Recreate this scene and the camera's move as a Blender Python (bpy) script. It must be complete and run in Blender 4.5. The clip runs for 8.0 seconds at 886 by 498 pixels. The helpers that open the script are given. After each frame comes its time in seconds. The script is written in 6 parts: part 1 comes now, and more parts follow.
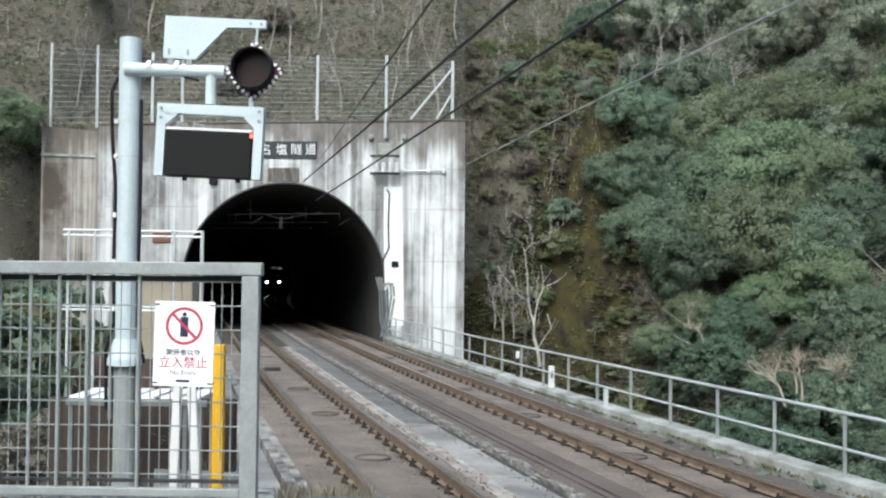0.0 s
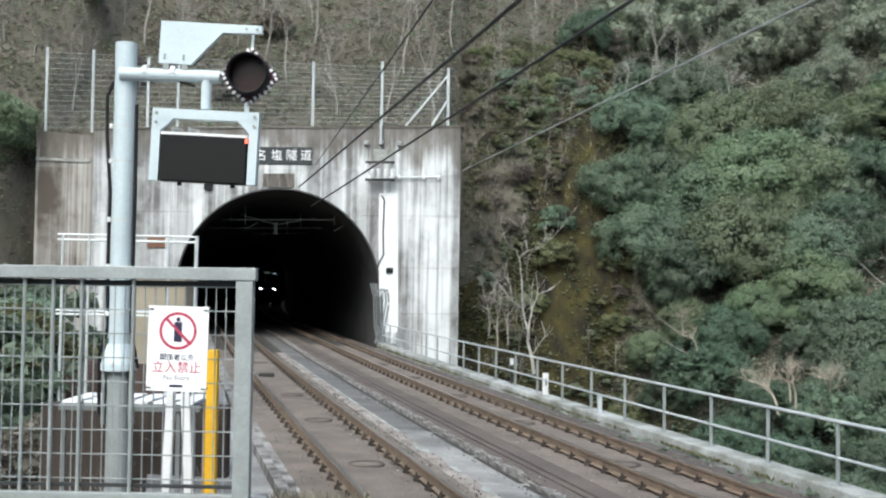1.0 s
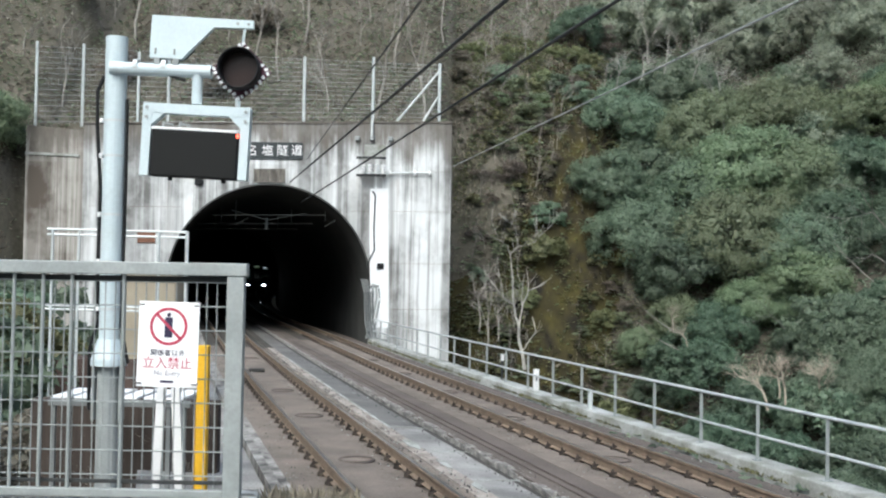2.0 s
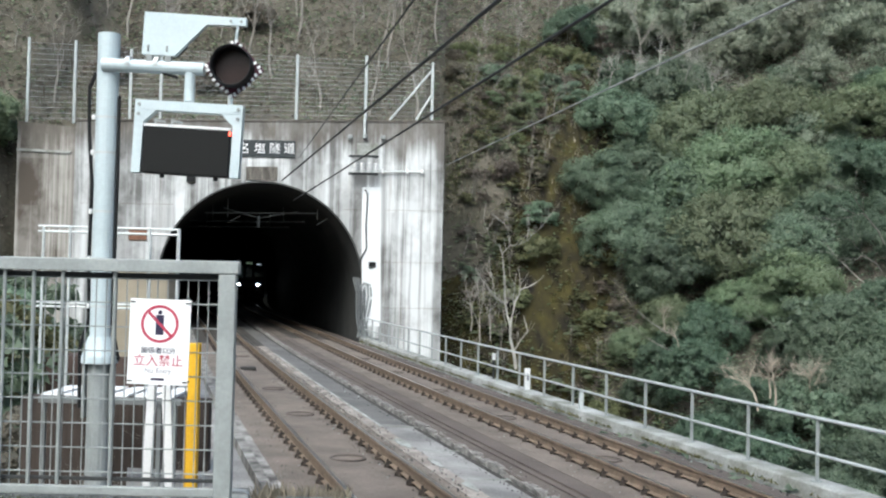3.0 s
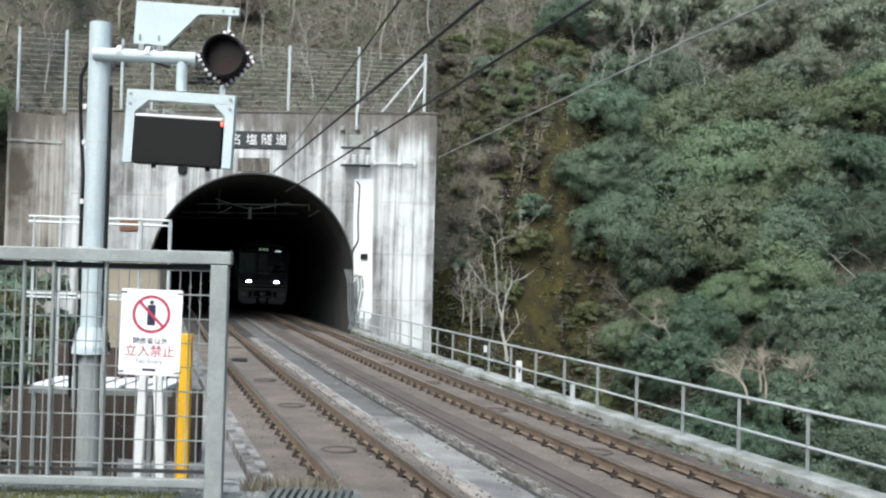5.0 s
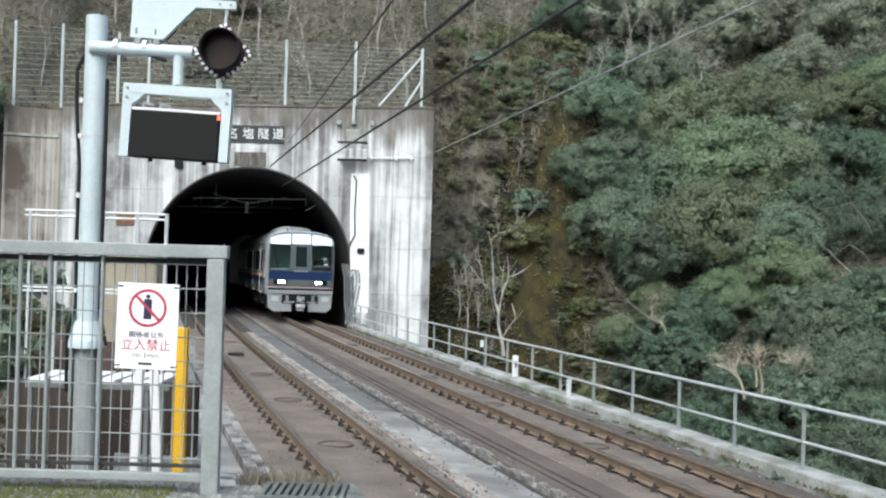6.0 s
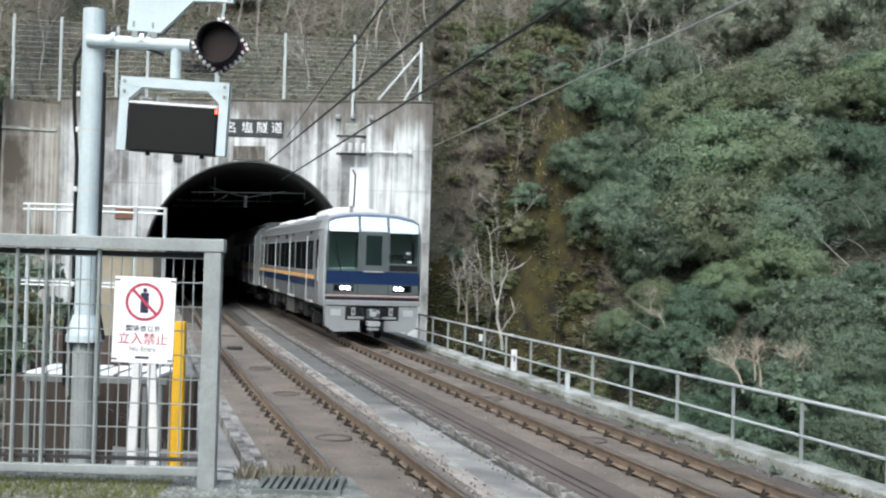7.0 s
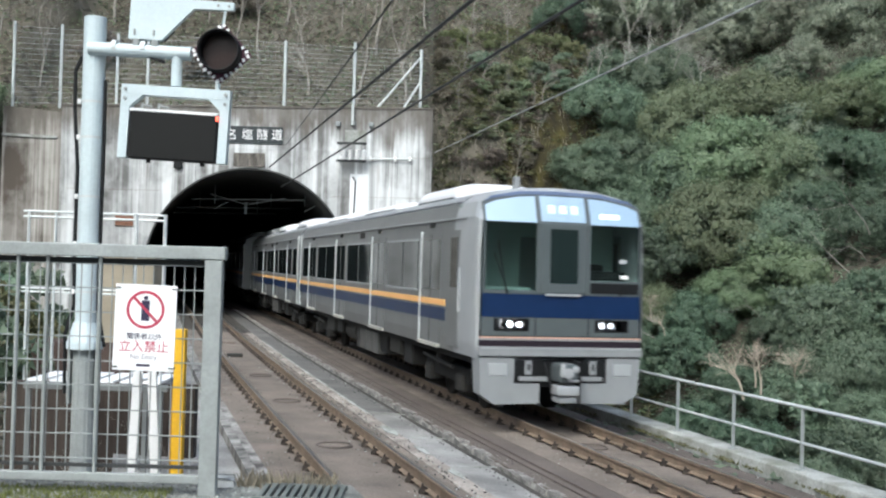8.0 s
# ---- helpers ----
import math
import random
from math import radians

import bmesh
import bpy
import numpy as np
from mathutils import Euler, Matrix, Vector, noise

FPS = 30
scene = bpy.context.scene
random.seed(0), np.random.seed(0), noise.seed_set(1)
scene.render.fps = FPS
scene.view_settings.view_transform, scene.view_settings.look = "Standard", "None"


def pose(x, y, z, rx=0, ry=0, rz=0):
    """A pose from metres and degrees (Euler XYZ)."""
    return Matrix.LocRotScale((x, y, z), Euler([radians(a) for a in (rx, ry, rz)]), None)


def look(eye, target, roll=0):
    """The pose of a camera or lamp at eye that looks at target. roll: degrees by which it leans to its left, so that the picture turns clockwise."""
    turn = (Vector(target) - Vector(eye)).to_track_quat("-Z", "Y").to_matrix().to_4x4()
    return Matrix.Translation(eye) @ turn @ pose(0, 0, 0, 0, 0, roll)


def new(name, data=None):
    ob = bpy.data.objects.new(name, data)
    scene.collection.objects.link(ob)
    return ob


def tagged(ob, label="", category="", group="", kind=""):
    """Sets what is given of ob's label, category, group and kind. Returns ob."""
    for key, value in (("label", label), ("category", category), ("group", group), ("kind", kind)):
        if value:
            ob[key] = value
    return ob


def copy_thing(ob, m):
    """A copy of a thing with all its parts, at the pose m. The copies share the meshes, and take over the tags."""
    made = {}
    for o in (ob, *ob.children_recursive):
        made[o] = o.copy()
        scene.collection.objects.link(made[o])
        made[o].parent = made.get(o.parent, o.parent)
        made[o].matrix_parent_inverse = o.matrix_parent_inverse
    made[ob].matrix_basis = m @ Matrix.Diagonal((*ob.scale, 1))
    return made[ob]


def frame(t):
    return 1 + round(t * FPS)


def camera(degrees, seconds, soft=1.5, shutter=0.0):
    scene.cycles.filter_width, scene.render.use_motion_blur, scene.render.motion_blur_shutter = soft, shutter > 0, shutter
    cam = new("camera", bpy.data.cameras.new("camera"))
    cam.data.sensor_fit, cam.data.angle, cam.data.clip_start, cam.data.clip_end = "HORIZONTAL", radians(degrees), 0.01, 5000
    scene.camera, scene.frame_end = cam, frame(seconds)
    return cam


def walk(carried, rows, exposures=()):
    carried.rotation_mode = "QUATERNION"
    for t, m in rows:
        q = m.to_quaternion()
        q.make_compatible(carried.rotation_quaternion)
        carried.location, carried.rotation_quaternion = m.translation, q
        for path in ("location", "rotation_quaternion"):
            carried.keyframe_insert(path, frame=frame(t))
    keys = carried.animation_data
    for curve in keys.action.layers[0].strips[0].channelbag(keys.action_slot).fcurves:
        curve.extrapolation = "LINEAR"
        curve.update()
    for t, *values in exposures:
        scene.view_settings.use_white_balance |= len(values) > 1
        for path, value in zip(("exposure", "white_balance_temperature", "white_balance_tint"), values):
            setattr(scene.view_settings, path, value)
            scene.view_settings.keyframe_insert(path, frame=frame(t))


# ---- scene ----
# camera and its path
cam = camera(45.0, 8.0, soft=2.2, shutter=0.3)


def aim(x, y, z, yaw, pitch, roll):
    a, b = radians(yaw), radians(pitch)
    eye = Vector((x, y, z))
    return look(eye, eye + Vector((math.sin(a) * math.cos(b), math.cos(a) * math.cos(b), math.sin(b))), roll)


PATH = [
    (0.0, aim(0.011, -0.018, 2.359, -1.517, 1.493, 0.562)),
    (0.5, aim(0.013, -0.020, 2.360, -1.408, 1.691, 0.676)),
    (1.0, aim(0.013, -0.022, 2.357, -1.242, 1.853, 0.869)),
    (1.5, aim(0.008, -0.016, 2.358, -1.005, 1.735, 0.926)),
    (3.0, aim(0.007, -0.011, 2.357, -0.317, 1.590, 1.288)),
    (3.5, aim(0.001, -0.010, 2.356, -0.189, 1.485, 1.505)),
    (4.0, aim(0.003, -0.009, 2.355, -0.103, 1.190, 1.712)),
    (4.5, aim(-0.000, 0.000, 2.353, -0.000, 1.197, 1.558)),
    (6.0, aim(-0.000, 0.006, 2.350, 0.319, 0.909, 1.609)),
    (6.5, aim(0.006, 0.009, 2.349, 0.293, 0.546, 1.652)),
    (7.0, aim(0.010, 0.012, 2.349, 0.376, 0.596, 1.635)),
    (7.5, aim(0.011, 0.008, 2.351, 0.294, 0.753, 1.441)),
    (8.0, aim(0.006, 0.008, 2.353, 0.365, 0.956, 1.602)),
]
walk(cam, PATH, exposures=[(0.0, 0.6, 5560, 1), (8.0, 0.6, 5560, 1)])

# overcast daylight
world = bpy.data.worlds.new("world")
scene.world = world
world.use_nodes = True
wn = world.node_tree.nodes
sky = wn.new("ShaderNodeTexSky")
sky.sky_type = "NISHITA"
sky.sun_disc = False
sky.sun_elevation = radians(50)
sky.sun_rotation = radians(200)
sky.air_density = 1.0
sky.dust_density = 8.0
sky.ozone_density = 0.6
world.node_tree.links.new(sky.outputs[0], wn["Background"].inputs[0])
wn["Background"].inputs[1].default_value = 0.15
sun_data = bpy.data.lights.new("sun", "SUN")
sun_data.energy = 0.85
sun_data.angle = radians(40)
sun_data.color = (1.0, 0.97, 0.92)
sun = new("sun", sun_data)
sun.matrix_world = look((-20, -40, 60), (-3, 25, 0))

# ---- materials ----


def mat(name, col, rough=0.7, metal=0.0, var=0.25, scale=3.0, bump=0.2, col2=None, spec=0.4, stretch=(1, 1, 1), grain=60.0, island=0.0, obrand=0.0):
    """A surface with broad stains, fine grain and relief."""
    m = bpy.data.materials.new(name)
    m.use_nodes = True
    nt = m.node_tree
    n, l = nt.nodes, nt.links
    b = n["Principled BSDF"]
    b.inputs["Roughness"].default_value = rough
    b.inputs["Metallic"].default_value = metal
    b.inputs["Specular IOR Level"].default_value = spec
    tc = n.new("ShaderNodeTexCoord")
    mp = n.new("ShaderNodeMapping")
    mp.inputs["Scale"].default_value = stretch
    l.new(tc.outputs["Object"], mp.inputs["Vector"])
    big = n.new("ShaderNodeTexNoise")
    big.inputs["Scale"].default_value = scale
    big.inputs["Detail"].default_value = 6
    fine = n.new("ShaderNodeTexNoise")
    fine.inputs["Scale"].default_value = grain
    fine.inputs["Detail"].default_value = 4
    l.new(mp.outputs[0], big.inputs["Vector"])
    l.new(mp.outputs[0], fine.inputs["Vector"])
    ramp = n.new("ShaderNodeValToRGB")
    ramp.color_ramp.elements[0].position = 0.32
    ramp.color_ramp.elements[1].position = 0.68
    c2 = col2 or tuple(c * (1 - var) for c in col)
    ramp.color_ramp.elements[0].color = (*c2, 1)
    ramp.color_ramp.elements[1].color = (*col, 1)
    l.new(big.outputs["Fac"], ramp.inputs["Fac"])
    mul = n.new("ShaderNodeMixRGB")
    mul.blend_type = "MULTIPLY"
    mul.inputs["Fac"].default_value = min(1.0, var * 1.6)
    l.new(ramp.outputs["Color"], mul.inputs[1])
    l.new(fine.outputs["Fac"], mul.inputs[2])
    gain = n.new("ShaderNodeMixRGB")
    gain.blend_type = "MULTIPLY"
    gain.inputs["Fac"].default_value = 1.0
    k = 1.0 + 0.5 * min(1.0, var * 1.6)
    gain.inputs[2].default_value = (k, k, k, 1)
    l.new(mul.outputs[0], gain.inputs[1])
    out = gain.outputs[0]
    if island or obrand:
        src = n.new("ShaderNodeNewGeometry").outputs["Random Per Island"] if island else n.new("ShaderNodeObjectInfo").outputs["Random"]
        hsv = n.new("ShaderNodeHueSaturation")
        mr = n.new("ShaderNodeMapRange")
        amt = island or obrand
        mr.inputs["To Min"].default_value = 1 - amt
        mr.inputs["To Max"].default_value = 1 + amt
        l.new(src, mr.inputs["Value"])
        l.new(mr.outputs[0], hsv.inputs["Value"])
        l.new(out, hsv.inputs["Color"])
        out = hsv.outputs[0]
    l.new(out, b.inputs["Base Color"])
    if bump:
        bp = n.new("ShaderNodeBump")
        bp.inputs["Strength"].default_value = bump
        bp.inputs["Distance"].default_value = 0.02
        l.new(fine.outputs["Fac"], bp.inputs["Height"])
        l.new(bp.outputs[0], b.inputs["Normal"])
    return m


def glow(name, col, strength):
    m = bpy.data.materials.new(name)
    m.use_nodes = True
    b = m.node_tree.nodes["Principled BSDF"]
    b.inputs["Base Color"].default_value = (*col, 1)
    b.inputs["Emission Color"].default_value = (*col, 1)
    b.inputs["Emission Strength"].default_value = strength
    return m


def leaf_mat(name, col, col2):
    """Leaves: hue varies leaf by leaf and tree by tree."""
    m = bpy.data.materials.new(name)
    m.use_nodes = True
    n, l = m.node_tree.nodes, m.node_tree.links
    b = n["Principled BSDF"]
    b.inputs["Roughness"].default_value = 0.5
    b.inputs["Specular IOR Level"].default_value = 0.6
    geo = n.new("ShaderNodeNewGeometry")
    info = n.new("ShaderNodeObjectInfo")
    ramp = n.new("ShaderNodeValToRGB")
    ramp.color_ramp.elements[0].color = (*col, 1)
    ramp.color_ramp.elements[1].color = (*col2, 1)
    l.new(geo.outputs["Random Per Island"], ramp.inputs["Fac"])
    hsv = n.new("ShaderNodeHueSaturation")
    mr = n.new("ShaderNodeMapRange")
    mr.inputs["To Min"].default_value = 0.82
    mr.inputs["To Max"].default_value = 1.2
    hu = n.new("ShaderNodeMapRange")
    hu.inputs["To Min"].default_value = 0.485
    hu.inputs["To Max"].default_value = 0.535
    l.new(info.outputs["Random"], mr.inputs["Value"])
    l.new(info.outputs["Random"], hu.inputs["Value"])
    l.new(mr.outputs[0], hsv.inputs["Value"])
    l.new(hu.outputs[0], hsv.inputs["Hue"])
    l.new(ramp.outputs["Color"], hsv.inputs["Color"])
    l.new(hsv.outputs[0], b.inputs["Base Color"])
    tr = n.new("ShaderNodeBsdfTranslucent")
    mx = n.new("ShaderNodeMixShader")
    mx.inputs[0].default_value = 0.52
    l.new(hsv.outputs[0], tr.inputs["Color"])
    l.new(b.outputs[0], mx.inputs[1])
    l.new(tr.outputs[0], mx.inputs[2])
    l.new(mx.outputs[0], n["Material Output"].inputs["Surface"])
    return m


def stained_concrete(name, light, dark, streak=0.8):
    """Old cast concrete: pale sheet with dark water streaks that run down from the top, and blotches."""
    m = bpy.data.materials.new(name)
    m.use_nodes = True
    n, l = m.node_tree.nodes, m.node_tree.links
    b = n["Principled BSDF"]
    b.inputs["Roughness"].default_value = 0.85
    b.inputs["Specular IOR Level"].default_value = 0.25
    tc = n.new("ShaderNodeTexCoord")

    def nz(sc, scale, detail=6):
        mp = n.new("ShaderNodeMapping")
        mp.inputs["Scale"].default_value = sc
        l.new(tc.outputs["Object"], mp.inputs["Vector"])
        t = n.new("ShaderNodeTexNoise")
        t.inputs["Scale"].default_value = scale
        t.inputs["Detail"].default_value = detail
        t.inputs["Roughness"].default_value = 0.64
        l.new(mp.outputs[0], t.inputs["Vector"])
        return t.outputs["Fac"]

    def ramp(src, a, b2, lo, hi):
        r = n.new("ShaderNodeValToRGB")
        r.color_ramp.elements[0].position, r.color_ramp.elements[1].position = a, b2
        r.color_ramp.elements[0].color, r.color_ramp.elements[1].color = (lo, lo, lo, 1), (hi, hi, hi, 1)
        l.new(src, r.inputs["Fac"])
        return r.outputs["Color"]

    def math_node(op, x, y, clamp=False):
        t = n.new("ShaderNodeMath")
        t.operation = op
        t.use_clamp = clamp
        for k, q in enumerate((x, y)):
            if isinstance(q, (int, float)):
                t.inputs[k].default_value = q
            else:
                l.new(q, t.inputs[k])
        return t.outputs[0]

    def lerp(fac, x, y):
        t = n.new("ShaderNodeMixRGB")
        l.new(fac, t.inputs["Fac"])
        for k, q in ((1, x), (2, y)):
            if isinstance(q, tuple):
                t.inputs[k].default_value = (*q, 1)
            else:
                l.new(q, t.inputs[k])
        return t.outputs[0]

    sep = n.new("ShaderNodeSeparateXYZ")
    l.new(tc.outputs["Object"], sep.inputs[0])
    x, z = sep.outputs["X"], sep.outputs["Z"]
    # lifts of the shuttering, each cast a little lighter or darker
    cell = n.new("ShaderNodeCombineXYZ")
    l.new(math_node("FLOOR", math_node("DIVIDE", x, 1.83), 0.0), cell.inputs[0])
    l.new(math_node("FLOOR", math_node("DIVIDE", math_node("SUBTRACT", z, 1.02), 2.1), 0.0), cell.inputs[1])
    wn2 = n.new("ShaderNodeTexWhiteNoise")
    wn2.noise_dimensions = "2D"
    l.new(cell.outputs[0], wn2.inputs["Vector"])
    lift = ramp(wn2.outputs["Value"], 0.0, 1.0, 0.0, 0.30)
    # grey runs of water, long and narrow, over broad blotches
    streaks = ramp(nz((1.5, 1.5, 0.035), 1.0, 10), 0.455, 0.57, 0.0, 0.72 * streak)
    narrow = ramp(nz((6.5, 6.5, 0.10), 1.0, 10), 0.49, 0.60, 0.0, 0.62 * streak)
    blot = ramp(nz((0.55, 0.55, 0.40), 1.0, 12), 0.44, 0.62, 0.0, 0.42)
    grime = math_node("ADD", math_node("ADD", math_node("MAXIMUM", streaks, narrow), blot), math_node("MULTIPLY", lift, 0.6), True)
    worn = lerp(grime, light, dark)
    # brown stains that hang down from the coping to uneven lengths
    reach = math_node("ADD", math_node("MULTIPLY", nz((0.55, 0.55, 0.02), 1.0, 3), 3.4), math_node("MULTIPLY", nz((4.2, 4.2, 0.06), 1.0, 6), 2.6))
    hang = math_node("DIVIDE", math_node("ADD", math_node("SUBTRACT", z, 10.62), reach), 0.75, True)
    hang = math_node("MULTIPLY", hang, ramp(nz((1.4, 1.4, 0.8), 1.0, 10), 0.30, 0.62, 0.62, 0.96), True)
    stain = lerp(nz((2.4, 2.4, 0.5), 1.0, 8), (0.055, 0.046, 0.038), (0.215, 0.195, 0.17))
    aged = lerp(hang, worn, stain)
    rust = ramp(nz((2.2, 2.2, 0.10), 1.0, 6), 0.60, 0.72, 0.0, 0.30)
    mix2 = n.new("ShaderNodeMixRGB")
    mix2.inputs[2].default_value = (0.20, 0.14, 0.09, 1)
    l.new(rust, mix2.inputs["Fac"])
    l.new(aged, mix2.inputs[1])
    l.new(mix2.outputs[0], b.inputs["Base Color"])
    bp = n.new("ShaderNodeBump")
    bp.inputs["Strength"].default_value = 0.3
    bp.inputs["Distance"].default_value = 0.03
    l.new(nz((1, 1, 1), 9.0, 8), bp.inputs["Height"])
    l.new(bp.outputs[0], b.inputs["Normal"])
    return m


M_PORTAL = stained_concrete("weathered_concrete", (0.72, 0.735, 0.74), (0.15, 0.147, 0.142))
M_WING = stained_concrete("old_concrete", (0.48, 0.46, 0.43), (0.095, 0.08, 0.066), 0.8)
M_NICHE = mat("stained_block", (0.22, 0.20, 0.175), 0.9, var=0.5, scale=2.2, col2=(0.05, 0.045, 0.04), grain=20, stretch=(2.5, 2.5, 0.4))
M_WHITE = mat("whitewashed_concrete", (0.82, 0.83, 0.84), 0.8, var=0.12, scale=0.8, grain=20)
# dark bed colour: wet stain together with painted-in shade
M_SHADEDBED = mat("stained_shaded_bed", (0.065, 0.058, 0.05), 0.85, var=0.4, scale=0.8, grain=30, bump=0.4)
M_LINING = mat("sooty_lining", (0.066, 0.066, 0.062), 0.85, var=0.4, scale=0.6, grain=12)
M_DAMP = mat("damp_concrete", (0.20, 0.193, 0.185), 0.75, var=0.45, scale=0.9, grain=30, bump=0.3)
M_SLAB = mat("track_slab", (0.232, 0.195, 0.164), 0.9, var=0.42, scale=1.4, grain=26, bump=0.5)
M_MIDSLAB = mat("pale_deck", (0.37, 0.36, 0.348), 0.8, var=0.42, scale=1.3, col2=(0.185, 0.18, 0.175), grain=30, bump=0.3)
M_BED2 = mat("dark_deck", (0.135, 0.112, 0.098), 0.9, var=0.3, scale=0.8, grain=30, bump=0.4)
M_KERB = mat("kerb_concrete", (0.50, 0.51, 0.50), 0.85, var=0.4, scale=1.8, grain=25, col2=(0.20, 0.205, 0.17), bump=0.4)
M_TAN = mat("tan_mortar", (0.44, 0.395, 0.355), 0.9, var=0.45, scale=1.7, grain=20, col2=(0.20, 0.172, 0.15), bump=0.4)
M_BROKEN = mat("rough_mortar", (0.44, 0.425, 0.40), 0.9, var=0.5, scale=3.2, grain=18, col2=(0.075, 0.07, 0.065), bump=0.8)
M_RAIL = mat("rusty_rail", (0.27, 0.205, 0.15), 0.7, 0.2, var=0.35, scale=5, grain=80, bump=0.3)
M_RUNTOP = mat("worn_rail_top", (0.42, 0.39, 0.36), 0.35, 0.9, var=0.2, scale=4)
M_FAST = mat("rusty_fastener", (0.072, 0.058, 0.049), 0.8, 0.2, var=0.4, scale=20, grain=90, obrand=0.35)
M_GALV = mat("galvanised_steel", (0.62, 0.655, 0.66), 0.5, 0.25, var=0.15, scale=4, grain=50, bump=0.05)
M_PAINTED = mat("pale_blue_paint", (0.58, 0.66, 0.69), 0.5, 0.1, var=0.12, scale=3, grain=40, bump=0.05)
M_FENCE = mat("grey_paint", (0.33, 0.35, 0.345), 0.55, 0.1, var=0.2, scale=6, grain=50, bump=0.08)
M_WIRE = mat("dark_wire", (0.05, 0.052, 0.052), 0.6, 0.3, var=0.2)
M_WIREG = mat("grey_wire", (0.22, 0.23, 0.23), 0.5, 0.4, var=0.2)
M_WIREP = mat("pale_wire", (0.45, 0.46, 0.46), 0.5, 0.2, var=0.2)
M_BLACK = mat("black_plastic", (0.010, 0.010, 0.011), 0.55, var=0.15, bump=0.0, spec=0.25)
M_SCREEN = mat("dark_screen", (0.011, 0.011, 0.011), 0.6, var=0.1, scale=2, bump=0.0, spec=0.2)
M_SIGNW = mat("white_sign", (0.86, 0.86, 0.87), 0.45, var=0.05, bump=0.0)
M_RED = mat("red_print", (0.44, 0.05, 0.095), 0.5, var=0.05, bump=0.0)
M_INK = mat("dark_print", (0.03, 0.025, 0.06), 0.5, var=0.05, bump=0.0)
M_GREYINK = mat("grey_print", (0.24, 0.22, 0.26), 0.5, var=0.05, bump=0.0)
M_YELLOW = mat("yellow_paint", (0.80, 0.47, 0.02), 0.5, var=0.15, scale=5, grain=40, bump=0.05)
M_WPOST = mat("white_paint", (0.80, 0.80, 0.80), 0.6, var=0.12, scale=5)
M_STEEL = mat("stainless_body", (0.255, 0.262, 0.262), 0.38, 0.5, var=0.10, scale=1.5, grain=30, bump=0.02)
M_STEELP = mat("pale_front_shell", (0.42, 0.435, 0.45), 0.4, 0.25, var=0.08, scale=2, bump=0.0)
M_NAVY = mat("navy_band", (0.008, 0.024, 0.080), 0.35, var=0.1, bump=0.0)
M_ORANGE = mat("orange_band", (0.80, 0.45, 0.17), 0.45, var=0.08, bump=0.0)
M_FRONTLINE = mat("pale_orange_line", (0.72, 0.47, 0.36), 0.45, var=0.08, bump=0.0)
M_CARGREY = mat("car_grey", (0.10, 0.115, 0.12), 0.4, 0.1, var=0.08, bump=0.0)
M_SKIRT = mat("skirt_grey", (0.27, 0.28, 0.29), 0.5, var=0.12, scale=3, bump=0.02)
M_UNDER = mat("dusty_underframe", (0.02, 0.019, 0.018), 0.8, var=0.3, scale=4, bump=0.1)
M_UNDERL = mat("dusty_box", (0.038, 0.036, 0.033), 0.75, var=0.25, scale=4, bump=0.05)
M_ROOF = mat("car_roof", (0.30, 0.31, 0.32), 0.6, var=0.2, scale=2)
M_AC = mat("air_unit_white", (0.80, 0.80, 0.82), 0.45, var=0.08, scale=2, bump=0.0)
M_GLASS = mat("dark_glass", (0.014, 0.024, 0.024), 0.03, var=0.25, bump=0.0, spec=1.0)
M_CABGLASS = mat("tinted_cab_glass", (0.72, 0.86, 0.82), 0.0, var=0.04, bump=0.0, spec=0.8)
M_CABGLASS.node_tree.nodes["Principled BSDF"].inputs["Transmission Weight"].default_value = 1.0
M_CABIN = mat("cab_lining", (0.27, 0.34, 0.32), 0.6, var=0.15, bump=0.0)
# mirror metal in place of glass, tinted to give a pale sky reflection
M_SKYPANE = mat("sky_mirror_pane", (0.84, 0.96, 0.96), 0.12, var=0.04, bump=0.0)
M_SKYPANE.node_tree.nodes["Principled BSDF"].inputs["Metallic"].default_value = 1.0
M_SIDEGLASS = mat("side_glass", (0.012, 0.016, 0.016), 0.05, var=0.1, bump=0.0, spec=0.6)
M_LAMP = glow("headlight_glow", (1.0, 0.96, 0.92), 95.0)
M_DEST = glow("destination_glow", (0.9, 0.95, 1.0), 0.45)
M_DEST2 = glow("dim_destination_glow", (0.8, 1.0, 0.6), 0.12)
M_REDLED = glow("red_led", (1.0, 0.10, 0.05), 2.2)
M_SOIL = mat("brown_soil", (0.130, 0.116, 0.092), 0.95, var=0.45, scale=0.45, grain=6, col2=(0.066, 0.062, 0.042), bump=0.9)
M_ROCK = mat("mossy_rock", (0.066, 0.056, 0.013), 0.95, var=0.5, scale=1.3, grain=6, col2=(0.012, 0.009, 0.006), bump=1.0, stretch=(1, 1, 0.45))
# dark tone of the added hill that only shows reflected in the cab
M_BACKHILL = mat("unseen_dark_hill", (0.030, 0.040, 0.030), 0.95, var=0.4, scale=0.2, grain=2, bump=0.5)
M_GRAVEL = mat("gravel", (0.34, 0.35, 0.33), 0.95, var=0.5, scale=6, grain=70, bump=0.9, island=0.35)
M_GRASS = mat("moss_grass", (0.19, 0.21, 0.06), 0.9, var=0.4, scale=8, grain=60, island=0.3)
M_KERBMOSS = mat("kerb_moss", (0.15, 0.145, 0.065), 0.9, var=0.4, scale=8, grain=60, island=0.3)
M_GRATE = mat("worn_green_grey_steel", (0.17, 0.185, 0.175), 0.6, 0.2, var=0.3, scale=6, grain=40)
